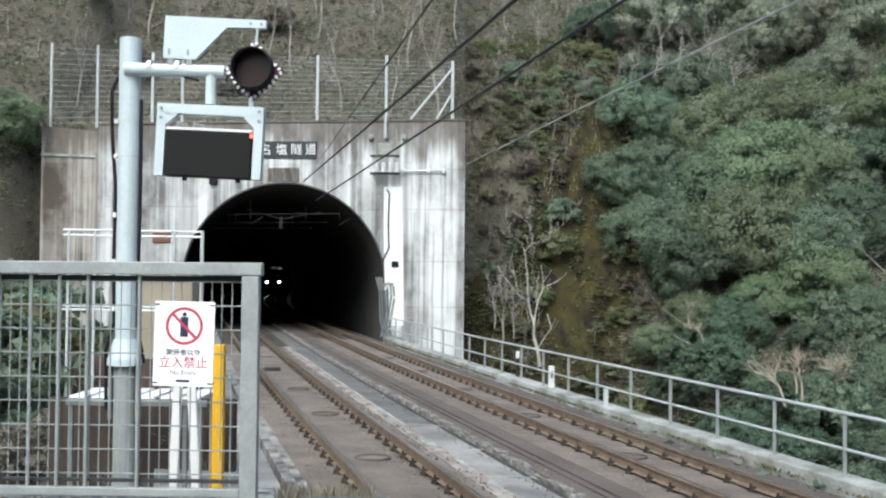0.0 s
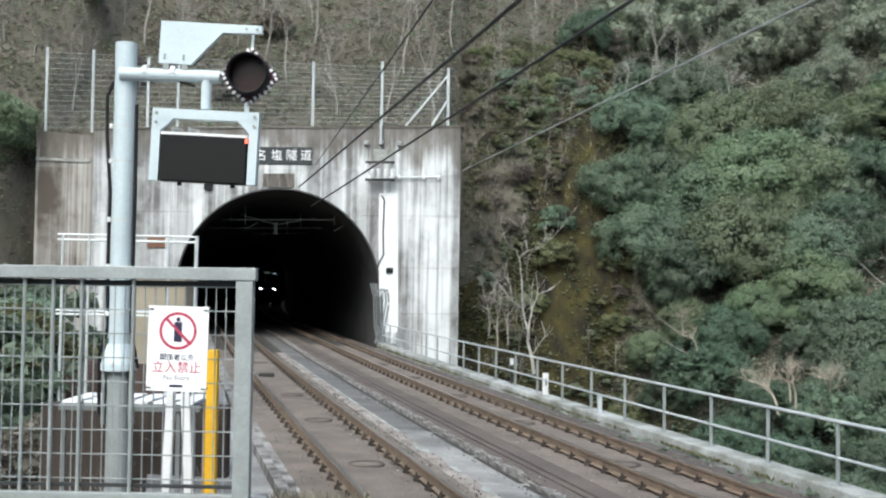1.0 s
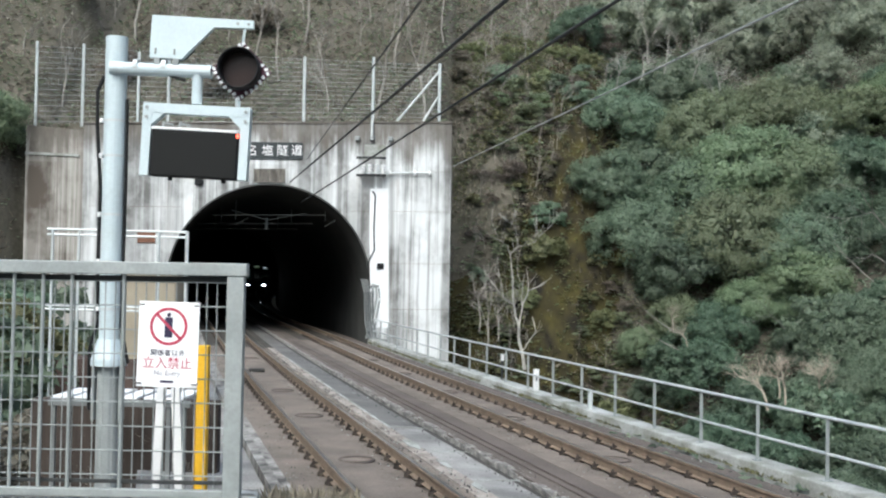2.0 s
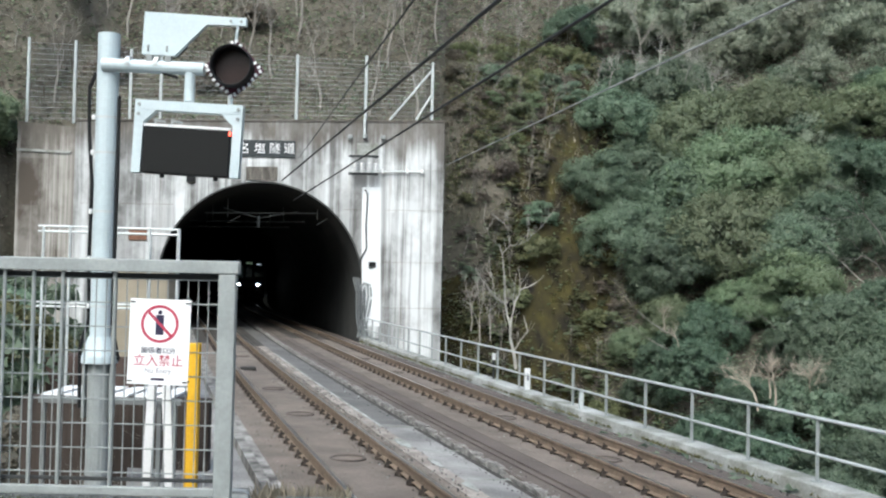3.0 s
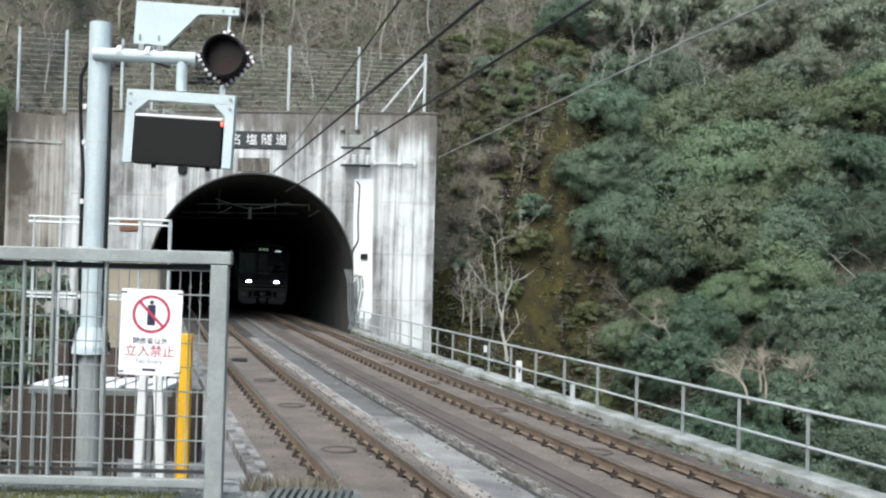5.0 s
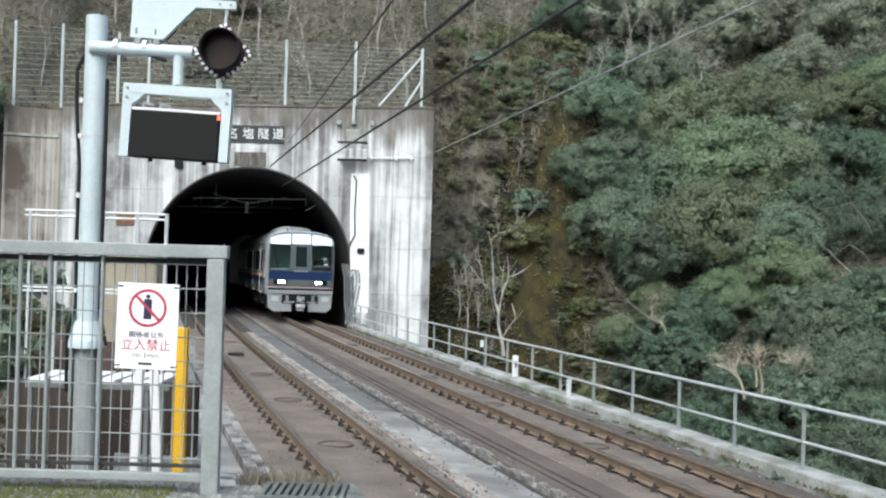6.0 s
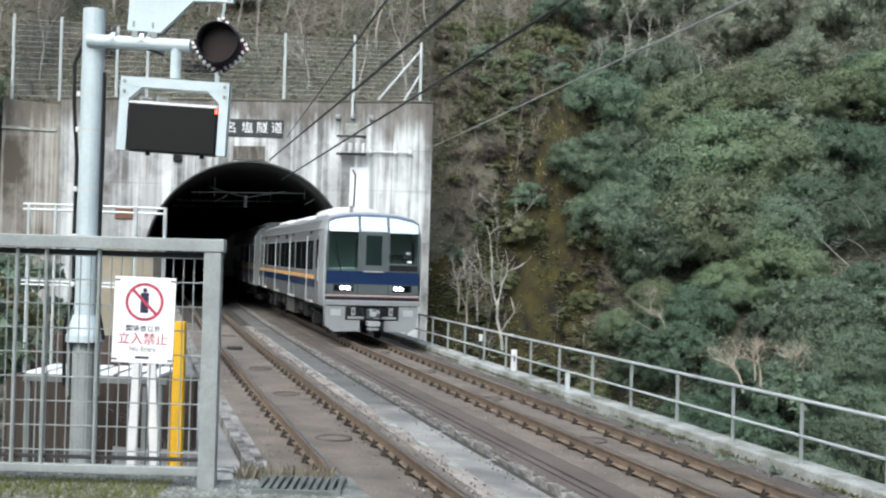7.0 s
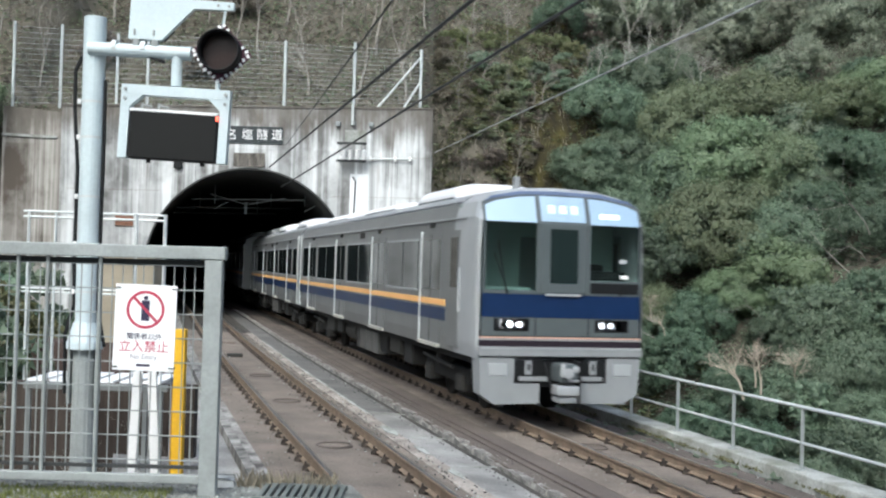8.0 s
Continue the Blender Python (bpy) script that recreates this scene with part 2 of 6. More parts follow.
M_STRAW = mat("bleached_straw", (0.40, 0.36, 0.29), 0.9, var=0.3, island=0.3)
M_DRY = mat("dry_weed", (0.25, 0.22, 0.165), 0.9, var=0.3, island=0.3)
M_BARK = mat("grey_bark", (0.27, 0.245, 0.21), 0.9, var=0.35, scale=4, grain=30, bump=0.4)
M_PALETWIG = mat("bleached_bark", (0.43, 0.41, 0.375), 0.9, var=0.25, island=0.2)
M_TANTWIG = mat("tan_twig", (0.46, 0.40, 0.325), 0.9, var=0.25, island=0.25)
M_DULLTWIG = mat("grey_brown_twig", (0.30, 0.275, 0.245), 0.9, var=0.25, island=0.25)
M_TWIG = mat("pale_twig", (0.36, 0.335, 0.30), 0.9, var=0.25, island=0.25)
M_LEAF = leaf_mat("evergreen_leaf", (0.125, 0.170, 0.112), (0.26, 0.32, 0.222))
M_LEAF2 = leaf_mat("olive_leaf", (0.158, 0.198, 0.112), (0.295, 0.34, 0.215))
M_LEAF3 = leaf_mat("yellow_green_leaf", (0.148, 0.180, 0.096), (0.275, 0.31, 0.19))
M_LEAF4 = leaf_mat("dark_evergreen_leaf", (0.085, 0.125, 0.082), (0.185, 0.24, 0.16))
M_LEAF5 = leaf_mat("grey_olive_leaf", (0.20, 0.22, 0.16), (0.355, 0.372, 0.285))
M_FERN = leaf_mat("fern_leaf", (0.125, 0.14, 0.06), (0.29, 0.29, 0.155))
M_LITTER = leaf_mat("dead_leaf", (0.12, 0.102, 0.082), (0.28, 0.24, 0.195))

# ---- building helpers ----
TX, TH, TK, TD, TC, TZ2 = 2.9726, -0.2891, -0.0008, 4.0154, 0.0451, -0.1446


def ease(a, b, v):
    t = min(1.0, max(0.0, (v - a) / (b - a)))
    return t * t * (3 - 2 * t)


def on_line(s, off, z):
    """A point s metres along the near track, off metres to its right; the line bends a little inside the bore."""
    a = TH - TK * s
    off = off - 0.62 * ease(50, 80, s) * (1 - ease(95, 145, s))
    return Vector((TX + (math.cos(a) - math.cos(TH)) / TK + off * math.cos(a), (math.sin(TH) - math.sin(a)) / TK - off * math.sin(a), z))


def on_track(s, off, z, second=False):
    """A point in the canted frame of the near or the far track."""
    if second:
        return on_line(s, TD + off + TC * z, TZ2 + z - TC * off)
    return on_line(s, off + TC * z, z - TC * off)


def heading(s):
    return -math.degrees(TH - TK * s)


def mesh_of(name, bm, material, smooth=False):
    me = bpy.data.meshes.new(name)
    bmesh.ops.recalc_face_normals(bm, faces=bm.faces[:])
    bm.to_mesh(me)
    bm.free()
    me.materials.append(material)
    if smooth:
        for p in me.polygons:
            p.use_smooth = True
    return me


def part(name, bm, material, parent=None, label="", smooth=False):
    ob = new(name, mesh_of(name, bm, material, smooth))
    if parent is not None:
        ob.parent = parent
    if label:
        tagged(ob, label)
    return ob


def thing(name, label, category, at=None, group="", kind=""):
    """An Empty at the base of a thing."""
    ob = new(name)
    ob.empty_display_size = 0.2
    if at is not None:
        ob.matrix_basis = at
    return tagged(ob, label, category, group, kind)


def box(bm, lo, hi, bevel=0.0, m=None):
    r = bmesh.ops.create_cube(bm, size=1.0)
    vs = r["verts"]
    for v in vs:
        v.co = Vector([lo[i] + (v.co[i] + 0.5) * (hi[i] - lo[i]) for i in range(3)])
    if bevel:
        es = list({e for v in vs for e in v.link_edges})
        g = bmesh.ops.bevel(bm, geom=es, offset=bevel, segments=2, affect="EDGES", profile=0.5)
        vs = list({v for f in g["faces"] for v in f.verts} | {v for v in vs if v.is_valid})
    if m is not None:
        for v in vs:
            v.co = m @ v.co
    return bm


def tube(bm, a, b, r, n=8, r2=None):
    a, b = Vector(a), Vector(b)
    d = b - a
    q = d.to_track_quat("Z", "Y").to_matrix().to_4x4()
    bmesh.ops.create_cone(bm, cap_ends=True, segments=n, radius1=r, radius2=r if r2 is None else r2, depth=d.length, matrix=Matrix.Translation((a + b) / 2) @ q)
    return bm


def bmnew():
    return bmesh.new()


def outline(bm, pts, y0, y1):
    """A solid from a closed outline of (x, z), between two depths."""
    a = [bm.verts.new((x, y0, z)) for x, z in pts]
    b = [bm.verts.new((x, y1, z)) for x, z in pts]
    n = len(pts)
    f1, f2 = bm.faces.new(a), bm.faces.new(b[::-1])
    for i in range(n):
        bm.faces.new((a[i], b[i], b[(i + 1) % n], a[(i + 1) % n]))
    f1.normal_update()
    f2.normal_update()
    bmesh.ops.triangulate(bm, faces=[f1, f2])
    return bm


def sweep(bm, profile, s0, s1, step, f, close=True):
    """A profile of (off, z) carried along the line."""
    n = max(1, int(round((s1 - s0) / step)))
    rings = []
    for i in range(n + 1):
        s = s0 + (s1 - s0) * i / n
        rings.append([bm.verts.new(f(s, o, z)) for o, z in profile])
    k = len(profile)
    for a, b in zip(rings, rings[1:]):
        for j in range(k if close else k - 1):
            bm.faces.new((a[j], a[(j + 1) % k], b[(j + 1) % k], b[j]))
    if close:
        bm.faces.new(rings[0])
        bm.faces.new(rings[-1][::-1])
    return bm


def lettering(name, body, size, material, parent, m, align="CENTER", thick=0.002):
    cu = bpy.data.curves.new(name, "FONT")
    cu.body, cu.size, cu.align_x, cu.align_y, cu.extrude = body, size, align, "CENTER", thick
    tmp = new("tmp_text", cu)
    bpy.context.view_layer.update()
    me = bpy.data.meshes.new_from_object(tmp.evaluated_get(bpy.context.evaluated_depsgraph_get()))
    bpy.data.objects.remove(tmp)
    me.materials.clear()
    me.materials.append(material)
    ob = new(name, me)
    ob.parent = parent
    ob.matrix_basis = m
    return ob

# ---- setting ----
PY = 47.0           # front face of the tunnel portal
AX, AZ, AR = -8.28, 1.92, 4.5   # arch: middle, springing height, radius


def smooth(a, b, v):
    t = min(1.0, max(0.0, (v - a) / (b - a)))
    return t * t * (3 - 2 * t)


def land(x, y):
    """Height of the ground: a valley beside the line and the wooded hill that the tunnel enters."""
    n1 = noise.noise(Vector((x * 0.09, y * 0.09, 0.3)))
    n2 = noise.noise(Vector((x * 0.35, y * 0.35, 4.1)))
    n3 = noise.noise(Vector((x * 1.1, y * 1.1, 9.7)))
    rough = 1.6 * n1 + 0.7 * n2 + 0.22 * n3
    if -0.5 < x < 11 and 47.4 < y < 63:
        # ledges and buttresses of the rocky bank
        n4 = noise.noise(Vector((x * 0.75, y * 0.5, 2.2)))
        n5 = noise.noise(Vector((x * 2.1, y * 1.4, 7.1)))
        edge = smooth(-0.5, 1.2, x) * smooth(11, 9, x) * smooth(47.4, 48.6, y) * smooth(63, 60, y)
        rough += edge * (1.1 * (0.5 - abs(n4)) + 0.5 * (0.4 - abs(n5)))
    u = 0.514 * x + 0.857 * (y - 49.0)
    # wooded slope across the valley
    wood = -9.0 + 1.0 * max(0.0, u + 3) - 0.35 * max(0.0, u - 45)
    # steep bank next to the portal
    v = y - 47.5 - 0.15 * x
    bank = -5.0 + 1.75 * min(max(0.0, v), 9.0) + 0.85 * max(0.0, v - 9.0) - 0.4 * max(0.0, y - 110)
    w = smooth(7.0, 12.0, x)
    right = bank * (1 - w) + wood * w
    # ground over the tunnel and the flat beside the line
    over = 9.0 + 0.85 * max(0.0, y - 51.0) - 0.4 * max(0.0, y - 110)
    flat = -0.75
    k = smooth(47.6, 49.2, y)
    mid = flat * (1 - k) + over * k
    # bank on the far left
    side = flat + 1.2 * max(0.0, -x - 19.8 - 0.35 * max(0.0, 46 - y))
    side = min(max(side, flat + 1.1 * max(0.0, y - 40)), over + 6)
    if x < -19.4:
        mid = mid * (1 - smooth(-19.4, -20.4, x)) + side * smooth(-19.4, -20.4, x)
    # unseen rise behind the camera, added to darken the cab glass reflections
    far = math.hypot(x - 2, y - 17)
    rise = 0.53 * min(max(0.0, far - 45), 72) * smooth(0.25, -0.15, y / max(1.0, math.hypot(x, y)))
    mid += rise
    right += rise
    e = on_edge(x, y)
    g = smooth(0.2, 2.6, e)
    z = mid * (1 - g) + right * g if y < 47.2 else (mid if x < -0.5 else right)
    amp = smooth(0.5, 4.0, e) if y < 47.2 else (smooth(51.0, 56.0, y) if x < -0.5 else 1.0)
    if x < -20.5:
        amp = max(amp, smooth(-20.5, -24, x))
    if y < 4 and e < 1:
        amp = 0.0
    return z + rough * amp


def on_edge(x, y):
    """Distance to the right of the deck's outer edge."""
    dx, dy = x - TX, y
    s = dx * math.sin(TH) + dy * math.cos(TH)
    s = min(max(s, -30.0), 60.0)
    q = on_line(s, 6.35, 0)
    a = TH - TK * s
    return (x - q.x) * math.cos(a) - (y - q.y) * math.sin(a)


def build_ground():
    def axis(lo, hi, step, out, grow):
        c = list(np.arange(lo, hi + 0.01, step))
        d = step
        while c[-1] < out:
            d *= grow
            c.append(c[-1] + d)
        d = step
        while c[0] > -out:
            d *= grow
            c.insert(0, c[0] - d)
        return c
    xs = sorted(axis(-34, 46, 0.8, 700, 1.12) + [-0.1 + 0.4 * i for i in range(30)])
    ys = sorted(axis(2, 96, 0.8, 800, 1.12) + [47.5 + 0.3 * i for i in range(44)])
    verts = [(x, y, land(x, y)) for y in ys for x in xs]
    nx = len(xs)
    faces = []
    for j in range(len(ys) - 1):
        for i in range(nx - 1):
            x, y = xs[i] + 0.4, ys[j] + 0.4
            if -13.6 < x < -2.9 and 45.4 < y < 51.0:
                continue
            faces.append((j * nx + i, j * nx + i + 1, (j + 1) * nx + i + 1, (j + 1) * nx + i))
    me = bpy.data.meshes.new("ground")
    me.from_pydata(verts, [], faces)
    me.materials.append(M_SOIL)
    me.materials.append(M_ROCK)
    me.materials.append(M_BACKHILL)
    for p in me.polygons:
        p.use_smooth = True
        c = p.center
        if 45 < c.y < 66 and p.normal.z < 0.8 and (abs(c.x - 4.5 - 0.22 * c.z) < 3.0 or (-0.8 < c.x < 6 and c.z < 2.5)):
            p.material_index = 1
        elif c.y < 0.15 * math.hypot(c.x, c.y) and math.hypot(c.x, c.y) > 28:
            p.material_index = 2
    tagged(new("ground", me), "brown wooded hillside soil with mossy rock bank", "ground", kind="structure")


def build_portal():
    wall = thing("wall_portal", "streaked weathered concrete tunnel portal wall", "tunnel portal", kind="structure")
    arch = []
    for i in range(41):
        a = math.pi * i / 40
        arch.append((AX + AR * math.cos(a), AZ + AR * math.sin(a)))
    # pale piers either side of the arch and the wall above it, all one casting
    top = lambda x: 8.98 + (x + 16.6) * 0.0172
    bm = bmnew()
    cols = [-16.6, -15.0, -14.0] + [x for x, z in reversed(arch)] + [-2.5, -1.4, -0.3]
    low = [-2.0, -2.0, -2.0] + [z for x, z in reversed(arch)] + [-6.0, -6.0, -6.0]
    low[3], low[-4] = AZ, AZ
    for d0 in (0.0,):
        for k in range(len(cols) - 1):
            a, b2 = cols[k], cols[k + 1]
            la, lb = low[k], low[k + 1]
            if k == 2:
                lb = la
            if k == len(cols) - 4:
                la = lb
            bm.faces.new([bm.verts.new((x, PY + d0, z)) for x, z in ((a, la), (b2, lb), (b2, top(b2)), (a, top(a)))])
    for x, z0, z1 in ((-16.6, -2.0, top(-16.6)), (-0.3, -6.0, top(-0.3))):
        bm.faces.new([bm.verts.new(q) for q in ((x, PY, z0), (x, PY + 3.6, z0), (x, PY + 3.6, z1), (x, PY, z1))])
    bm.faces.new([bm.verts.new(q) for q in ((-16.6, PY, top(-16.6)), (-0.3, PY, top(-0.3)), (-0.3, PY + 3.6, top(-0.3)), (-16.6, PY + 3.6, top(-16.6)))])
    bmesh.ops.remove_doubles(bm, verts=bm.verts[:], dist=0.001)
    part("front_wall", bm, M_PORTAL, wall)
    part("wing_wall", outline(bmnew(), [(-19.3, -2.0), (-19.3, 8.95), (-16.61, 8.72), (-16.61, -2.0)], PY + 0.35, PY + 3.6), M_WING, wall, "darker streaked concrete wing wall")
    part("wing_coping", outline(bmnew(), [(-19.32, 7.62), (-19.32, 7.74), (-16.9, 7.66), (-16.9, 7.54)], PY + 0.29, PY + 0.36), M_KERB, wall, "pale worn ledge")
    # coping along the top, and casting joints
    part("coping", outline(bmnew(), [(-16.6, 8.985), (-16.6, 9.06), (-0.28, 9.34), (-0.28, 9.265)], PY - 0.05, PY + 3.6), M_WING, wall, "dark stained coping")
    for z0, z1, x0, x1 in ((5.33, 5.36, -16.3, -12.2), (5.29, 5.33, -4.65, -0.35), (7.05, 7.10, -3.3, -0.35), (3.0, 3.03, -3.3, -0.32), (1.0, 1.03, -3.2, -0.3)):
        part("joint", outline(bmnew(), [(x0, z0), (x0, z0 + 0.022), (x1, z1 + 0.012), (x1, z1 - 0.01)], PY - 0.008, PY + 0.02), M_WING, wall)
    # whitewashed strip beside the arch
    part("white_strip", outline(bmnew(), [(-3.72, 0.2), (-3.86, 4.4), (-3.86, 6.3), (-3.06, 6.33), (-2.92, 0.2)], PY - 0.03, PY + 0.02), M_WHITE, wall, "bright whitewashed strip")
    part("niche", outline(bmnew(), [(-9.0, 6.5), (-9.0, 7.1), (-7.62, 7.12), (-7.62, 6.5)], PY - 0.05, PY + 0.02), M_NICHE, wall, "dark stained block above the crown of the arch")
    ring = bmnew()
    prev = None
    for i in range(41):
        a = math.pi * i / 40
        row = [ring.verts.new((AX + (AR + d) * math.cos(a), PY + y, AZ + (AR + d) * math.sin(a))) for d, y in ((-0.02, -0.015), (0.05, -0.015), (0.05, 0.05), (-0.02, 0.05))]
        if prev:
            for j in range(4):
                ring.faces.new((prev[j], prev[(j + 1) % 4], row[(j + 1) % 4], row[j]))
        prev = row
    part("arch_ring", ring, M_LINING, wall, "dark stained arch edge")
    # lining of the bore: from the skewed mouth into the curve
    bm = bmnew()
    rings = []
    prof = [(-AR + 0.06, -0.75 - AZ)] + [(AR * math.cos(math.pi - math.pi * i / 32), AR * math.sin(math.pi - math.pi * i / 32)) for i in range(33)] + [(AR - 0.06, -0.75 - AZ)]
    rings.append([bm.verts.new((AX + x, PY + 0.02, AZ + z)) for x, z in prof])
    s = 56.0
    while s < 232:
        rings.append([bm.verts.new(on_line(s, 1.85 + x, AZ + z)) for x, z in prof])
        s += 4.0
    for a, b in zip(rings, rings[1:]):
        for j in range(len(prof) - 1):
            bm.faces.new((a[j], b[j], b[j + 1], a[j + 1]))
    bm.faces.new(rings[-1])
    for f in bm.faces:
        f.smooth = True
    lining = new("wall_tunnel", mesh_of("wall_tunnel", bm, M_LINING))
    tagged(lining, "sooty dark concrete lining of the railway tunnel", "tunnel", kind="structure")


def hoop(bm, p, r):
    """A flat raised ring."""
    n = 28
    rows = []
    for i in range(n):
        a = 2 * math.pi * i / n
        rows.append([bm.verts.new((p.x + q * math.cos(a), p.y + q * math.sin(a), p.z + z)) for q, z in ((r - 0.035, 0.0), (r - 0.03, 0.022), (r - 0.005, 0.022), (r, 0.0))])
    for i in range(n):
        u, v = rows[i], rows[(i + 1) % n]
        for j in range(3):
            bm.faces.new((u[j], u[j + 1], v[j + 1], v[j]))


def build_deck():
    deck = thing("track_bed", "concrete slab deck under both railway tracks", "track bed", kind="structure")
    f1 = lambda s, o, z: on_line(s, o, z - TC * o)
    S0, S1 = -14.0, 226.0
    step = 2.0
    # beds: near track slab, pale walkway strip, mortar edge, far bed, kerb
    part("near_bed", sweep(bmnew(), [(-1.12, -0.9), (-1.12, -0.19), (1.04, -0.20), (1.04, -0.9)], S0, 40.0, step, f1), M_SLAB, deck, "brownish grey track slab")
    # towards and inside the bore, its shade and dark staining share one colour
    part("near_bed", sweep(bmnew(), [(-1.12, -0.9), (-1.12, -0.19), (1.04, -0.20), (1.04, -0.9)], 40.0, S1, step, f1), M_SHADEDBED, deck, "track slab with dark stain and bore shade in its colour")
    part("walkway_strip", sweep(bmnew(), [(1.32, -0.9), (1.32, -0.245), (2.14, -0.275), (2.14, -0.9)], S0, 20.0, step, f1), M_MIDSLAB, deck, "grey recessed concrete walkway strip")
    part("damp_strip", sweep(bmnew(), [(1.32, -0.9), (1.32, -0.248), (2.14, -0.278), (2.14, -0.9)], 20.0, S1, step, f1), M_DAMP, deck, "dark damp recessed walkway strip")
    # the bright highlight on the shoulder's edge, built as a pale strip
    part("pale_edge", sweep(bmnew(), [(1.235, -0.19), (1.235, -0.166), (1.285, -0.164), (1.315, -0.18), (1.315, -0.21)], 19.0, 36.0, step, f1), M_KERB, deck, "pale strip for the highlight on the shoulder's edge")
    part("shoulder_strip", sweep(bmnew(), [(1.05, -0.9), (1.05, -0.192), (1.12, -0.175), (1.27, -0.17), (1.31, -0.20), (1.31, -0.9)], S0, 40.0, step, f1), M_TAN, deck, "pale tan mortar shoulder")
    part("shoulder_strip", sweep(bmnew(), [(1.05, -0.9), (1.05, -0.192), (1.12, -0.175), (1.27, -0.17), (1.31, -0.20), (1.31, -0.9)], 40.0, S1, step, f1), M_SHADEDBED, deck, "mortar shoulder with dark stain and bore shade in its colour")
    # dark strip laid in as the shade of the recess beside the blocks
    part("dirt_line", sweep(bmnew(), [(2.00, -0.33), (2.00, -0.264), (2.06, -0.255), (2.09, -0.268), (2.09, -0.33)], S0, 60.0, step, f1), M_SHADEDBED, deck, "dark strip for the shaded recess at the foot of the edge blocks")
    part("far_bed_edge", sweep(bmnew(), [(2.16, -0.9), (2.16, -0.20), (2.40, -0.19), (2.40, -0.9)], S0, S1, step, f1), M_BED2, deck, "dark rough bed edge")
    f2 = lambda s, o, z: on_track(s, o, z, True)
    part("far_bed", sweep(bmnew(), [(-1.46, -0.9), (-1.46, -0.19), (-1.3, -0.195), (1.3, -0.20), (1.80, -0.24), (1.80, -0.9)], S0, S1, step, f2), M_BED2, deck, "dark brown track bed")
    part("far_slab", sweep(bmnew(), [(-1.12, -0.3), (-1.12, -0.19), (1.12, -0.18), (1.12, -0.3)], S0, 46.0, step, f2), M_SLAB, deck, "brownish grey track slab")
    part("far_slab", sweep(bmnew(), [(-1.12, -0.3), (-1.12, -0.19), (1.12, -0.18), (1.12, -0.3)], 46.0, S1, step, f2), M_SHADEDBED, deck, "track slab with dark stain and bore shade in its colour")
    part("kerb", sweep(bmnew(), [(5.88, -1.6), (5.86, -0.50), (5.88, -0.285), (5.90, -0.27), (6.28, -0.27), (6.32, -0.30), (6.32, -1.6)], S0, 46.6, step, on_line), M_KERB, deck, "pale mossy concrete kerb")
    part("left_kerb", sweep(bmnew(), [(-1.42, -0.9), (-1.42, -0.10), (-1.30, -0.09), (-1.28, -0.16), (-1.14, -0.16), (-1.14, -0.9)], S0, S1, step, f1), M_BROKEN, deck, "worn dark cable trough edge")
    part("left_shoulder", sweep(bmnew(), [(-2.9, -0.9), (-2.9, -0.22), (-1.44, -0.2), (-1.44, -0.9)], S0, 46.5, step, f1), M_MIDSLAB, deck, "pale concrete shoulder")
    random.seed(15)
    for s, o, w, L in ((17.1, 1.20, 0.09, 1.1), (15.3, 1.23, 0.05, 0.8), (13.6, 1.22, 0.06, 0.7), (11.6, 1.20, 0.07, 0.9), (10.2, 1.22, 0.05, 0.6)):
        pts = []
        for k in range(16):
            a = 2 * math.pi * k / 16
            r = random.uniform(0.7, 1.1)
            pts.append((o + w * r * math.cos(a), s + L / 2 * r * math.sin(a)))
        bm = bmnew()
        top = [bm.verts.new(f1(q, min(p, 1.29), -0.160)) for p, q in pts]
        low = [bm.verts.new(f1(q, min(p, 1.27), -0.178)) for p, q in pts]
        bm.faces.new(top)
        for k in range(16):
            bm.faces.new((top[k], low[k], low[(k + 1) % 16], top[(k + 1) % 16]))
        part("mortar_smear", bm, M_KERB, deck, "pale mortar smear")
    # rough mortar blocks at the edge of the walkway strip
    random.seed(5)
    shapes = []
    for k in range(6):
        bm = bmnew()
        box(bm, (-0.065, -0.22, 0), (0.05, 0.22, 0.145), 0.012)
        for v in bm.verts:
            v.co += Vector((random.uniform(-0.026, 0.026), random.uniform(-0.015, 0.015), random.uniform(-0.045, 0.02)))
        shapes.append(mesh_of("edge_block", bm, M_BROKEN))
    s = 6.0
    while s < 60:
        L = random.uniform(0.7, 1.9)
        if random.random() < 0.98:
            ob = new("edge_block", random.choice(shapes))
            ob.parent = deck
            p = on_line(s, 2.16 + random.uniform(-0.01, 0.008), -0.32 - TC * 2.2)
            ob.matrix_basis = pose(p.x, p.y, p.z, 0, 0, heading(s)) @ Matrix.Diagonal((random.uniform(0.9, 1.1), L, random.uniform(0.8, 1.05), 1))
        s += 0.46 * L + random.choice((0.0, 0.01, 0.01, 0.04))
    # second low line of the far bed
    part("drain_edge", sweep(bmnew(), [(2.42, -0.9), (2.42, -0.285), (2.50, -0.275), (2.53, -0.29), (2.53, -0.9)], S0, 120, step, on_line), M_BED2, deck, "dark drain edge")
    bm = bmnew()
    m = pose(*on_line(29.7, -0.12, -0.19), 0, 0, heading(29.7))
    box(bm, (-0.2, -0.16, 0), (0.2, 0.16, 0.09), 0.02, m)
    part("track_device", bm, M_UNDERL, deck, "dark box between the rails")
    # covers and slab anchors
    for s, o, r in ((10.7, 0.05, 0.26), (15.65, 0.05, 0.26), (20.5, 0.05, 0.26), (24.9, 0.05, 0.26), (34.5, 0.05, 0.26)):
        bm = bmnew()
        p = on_line(s, o, -0.192)
        hoop(bm, p, r)
        part("slab_anchor", bm, M_BED2, deck, "round slab anchor cap")
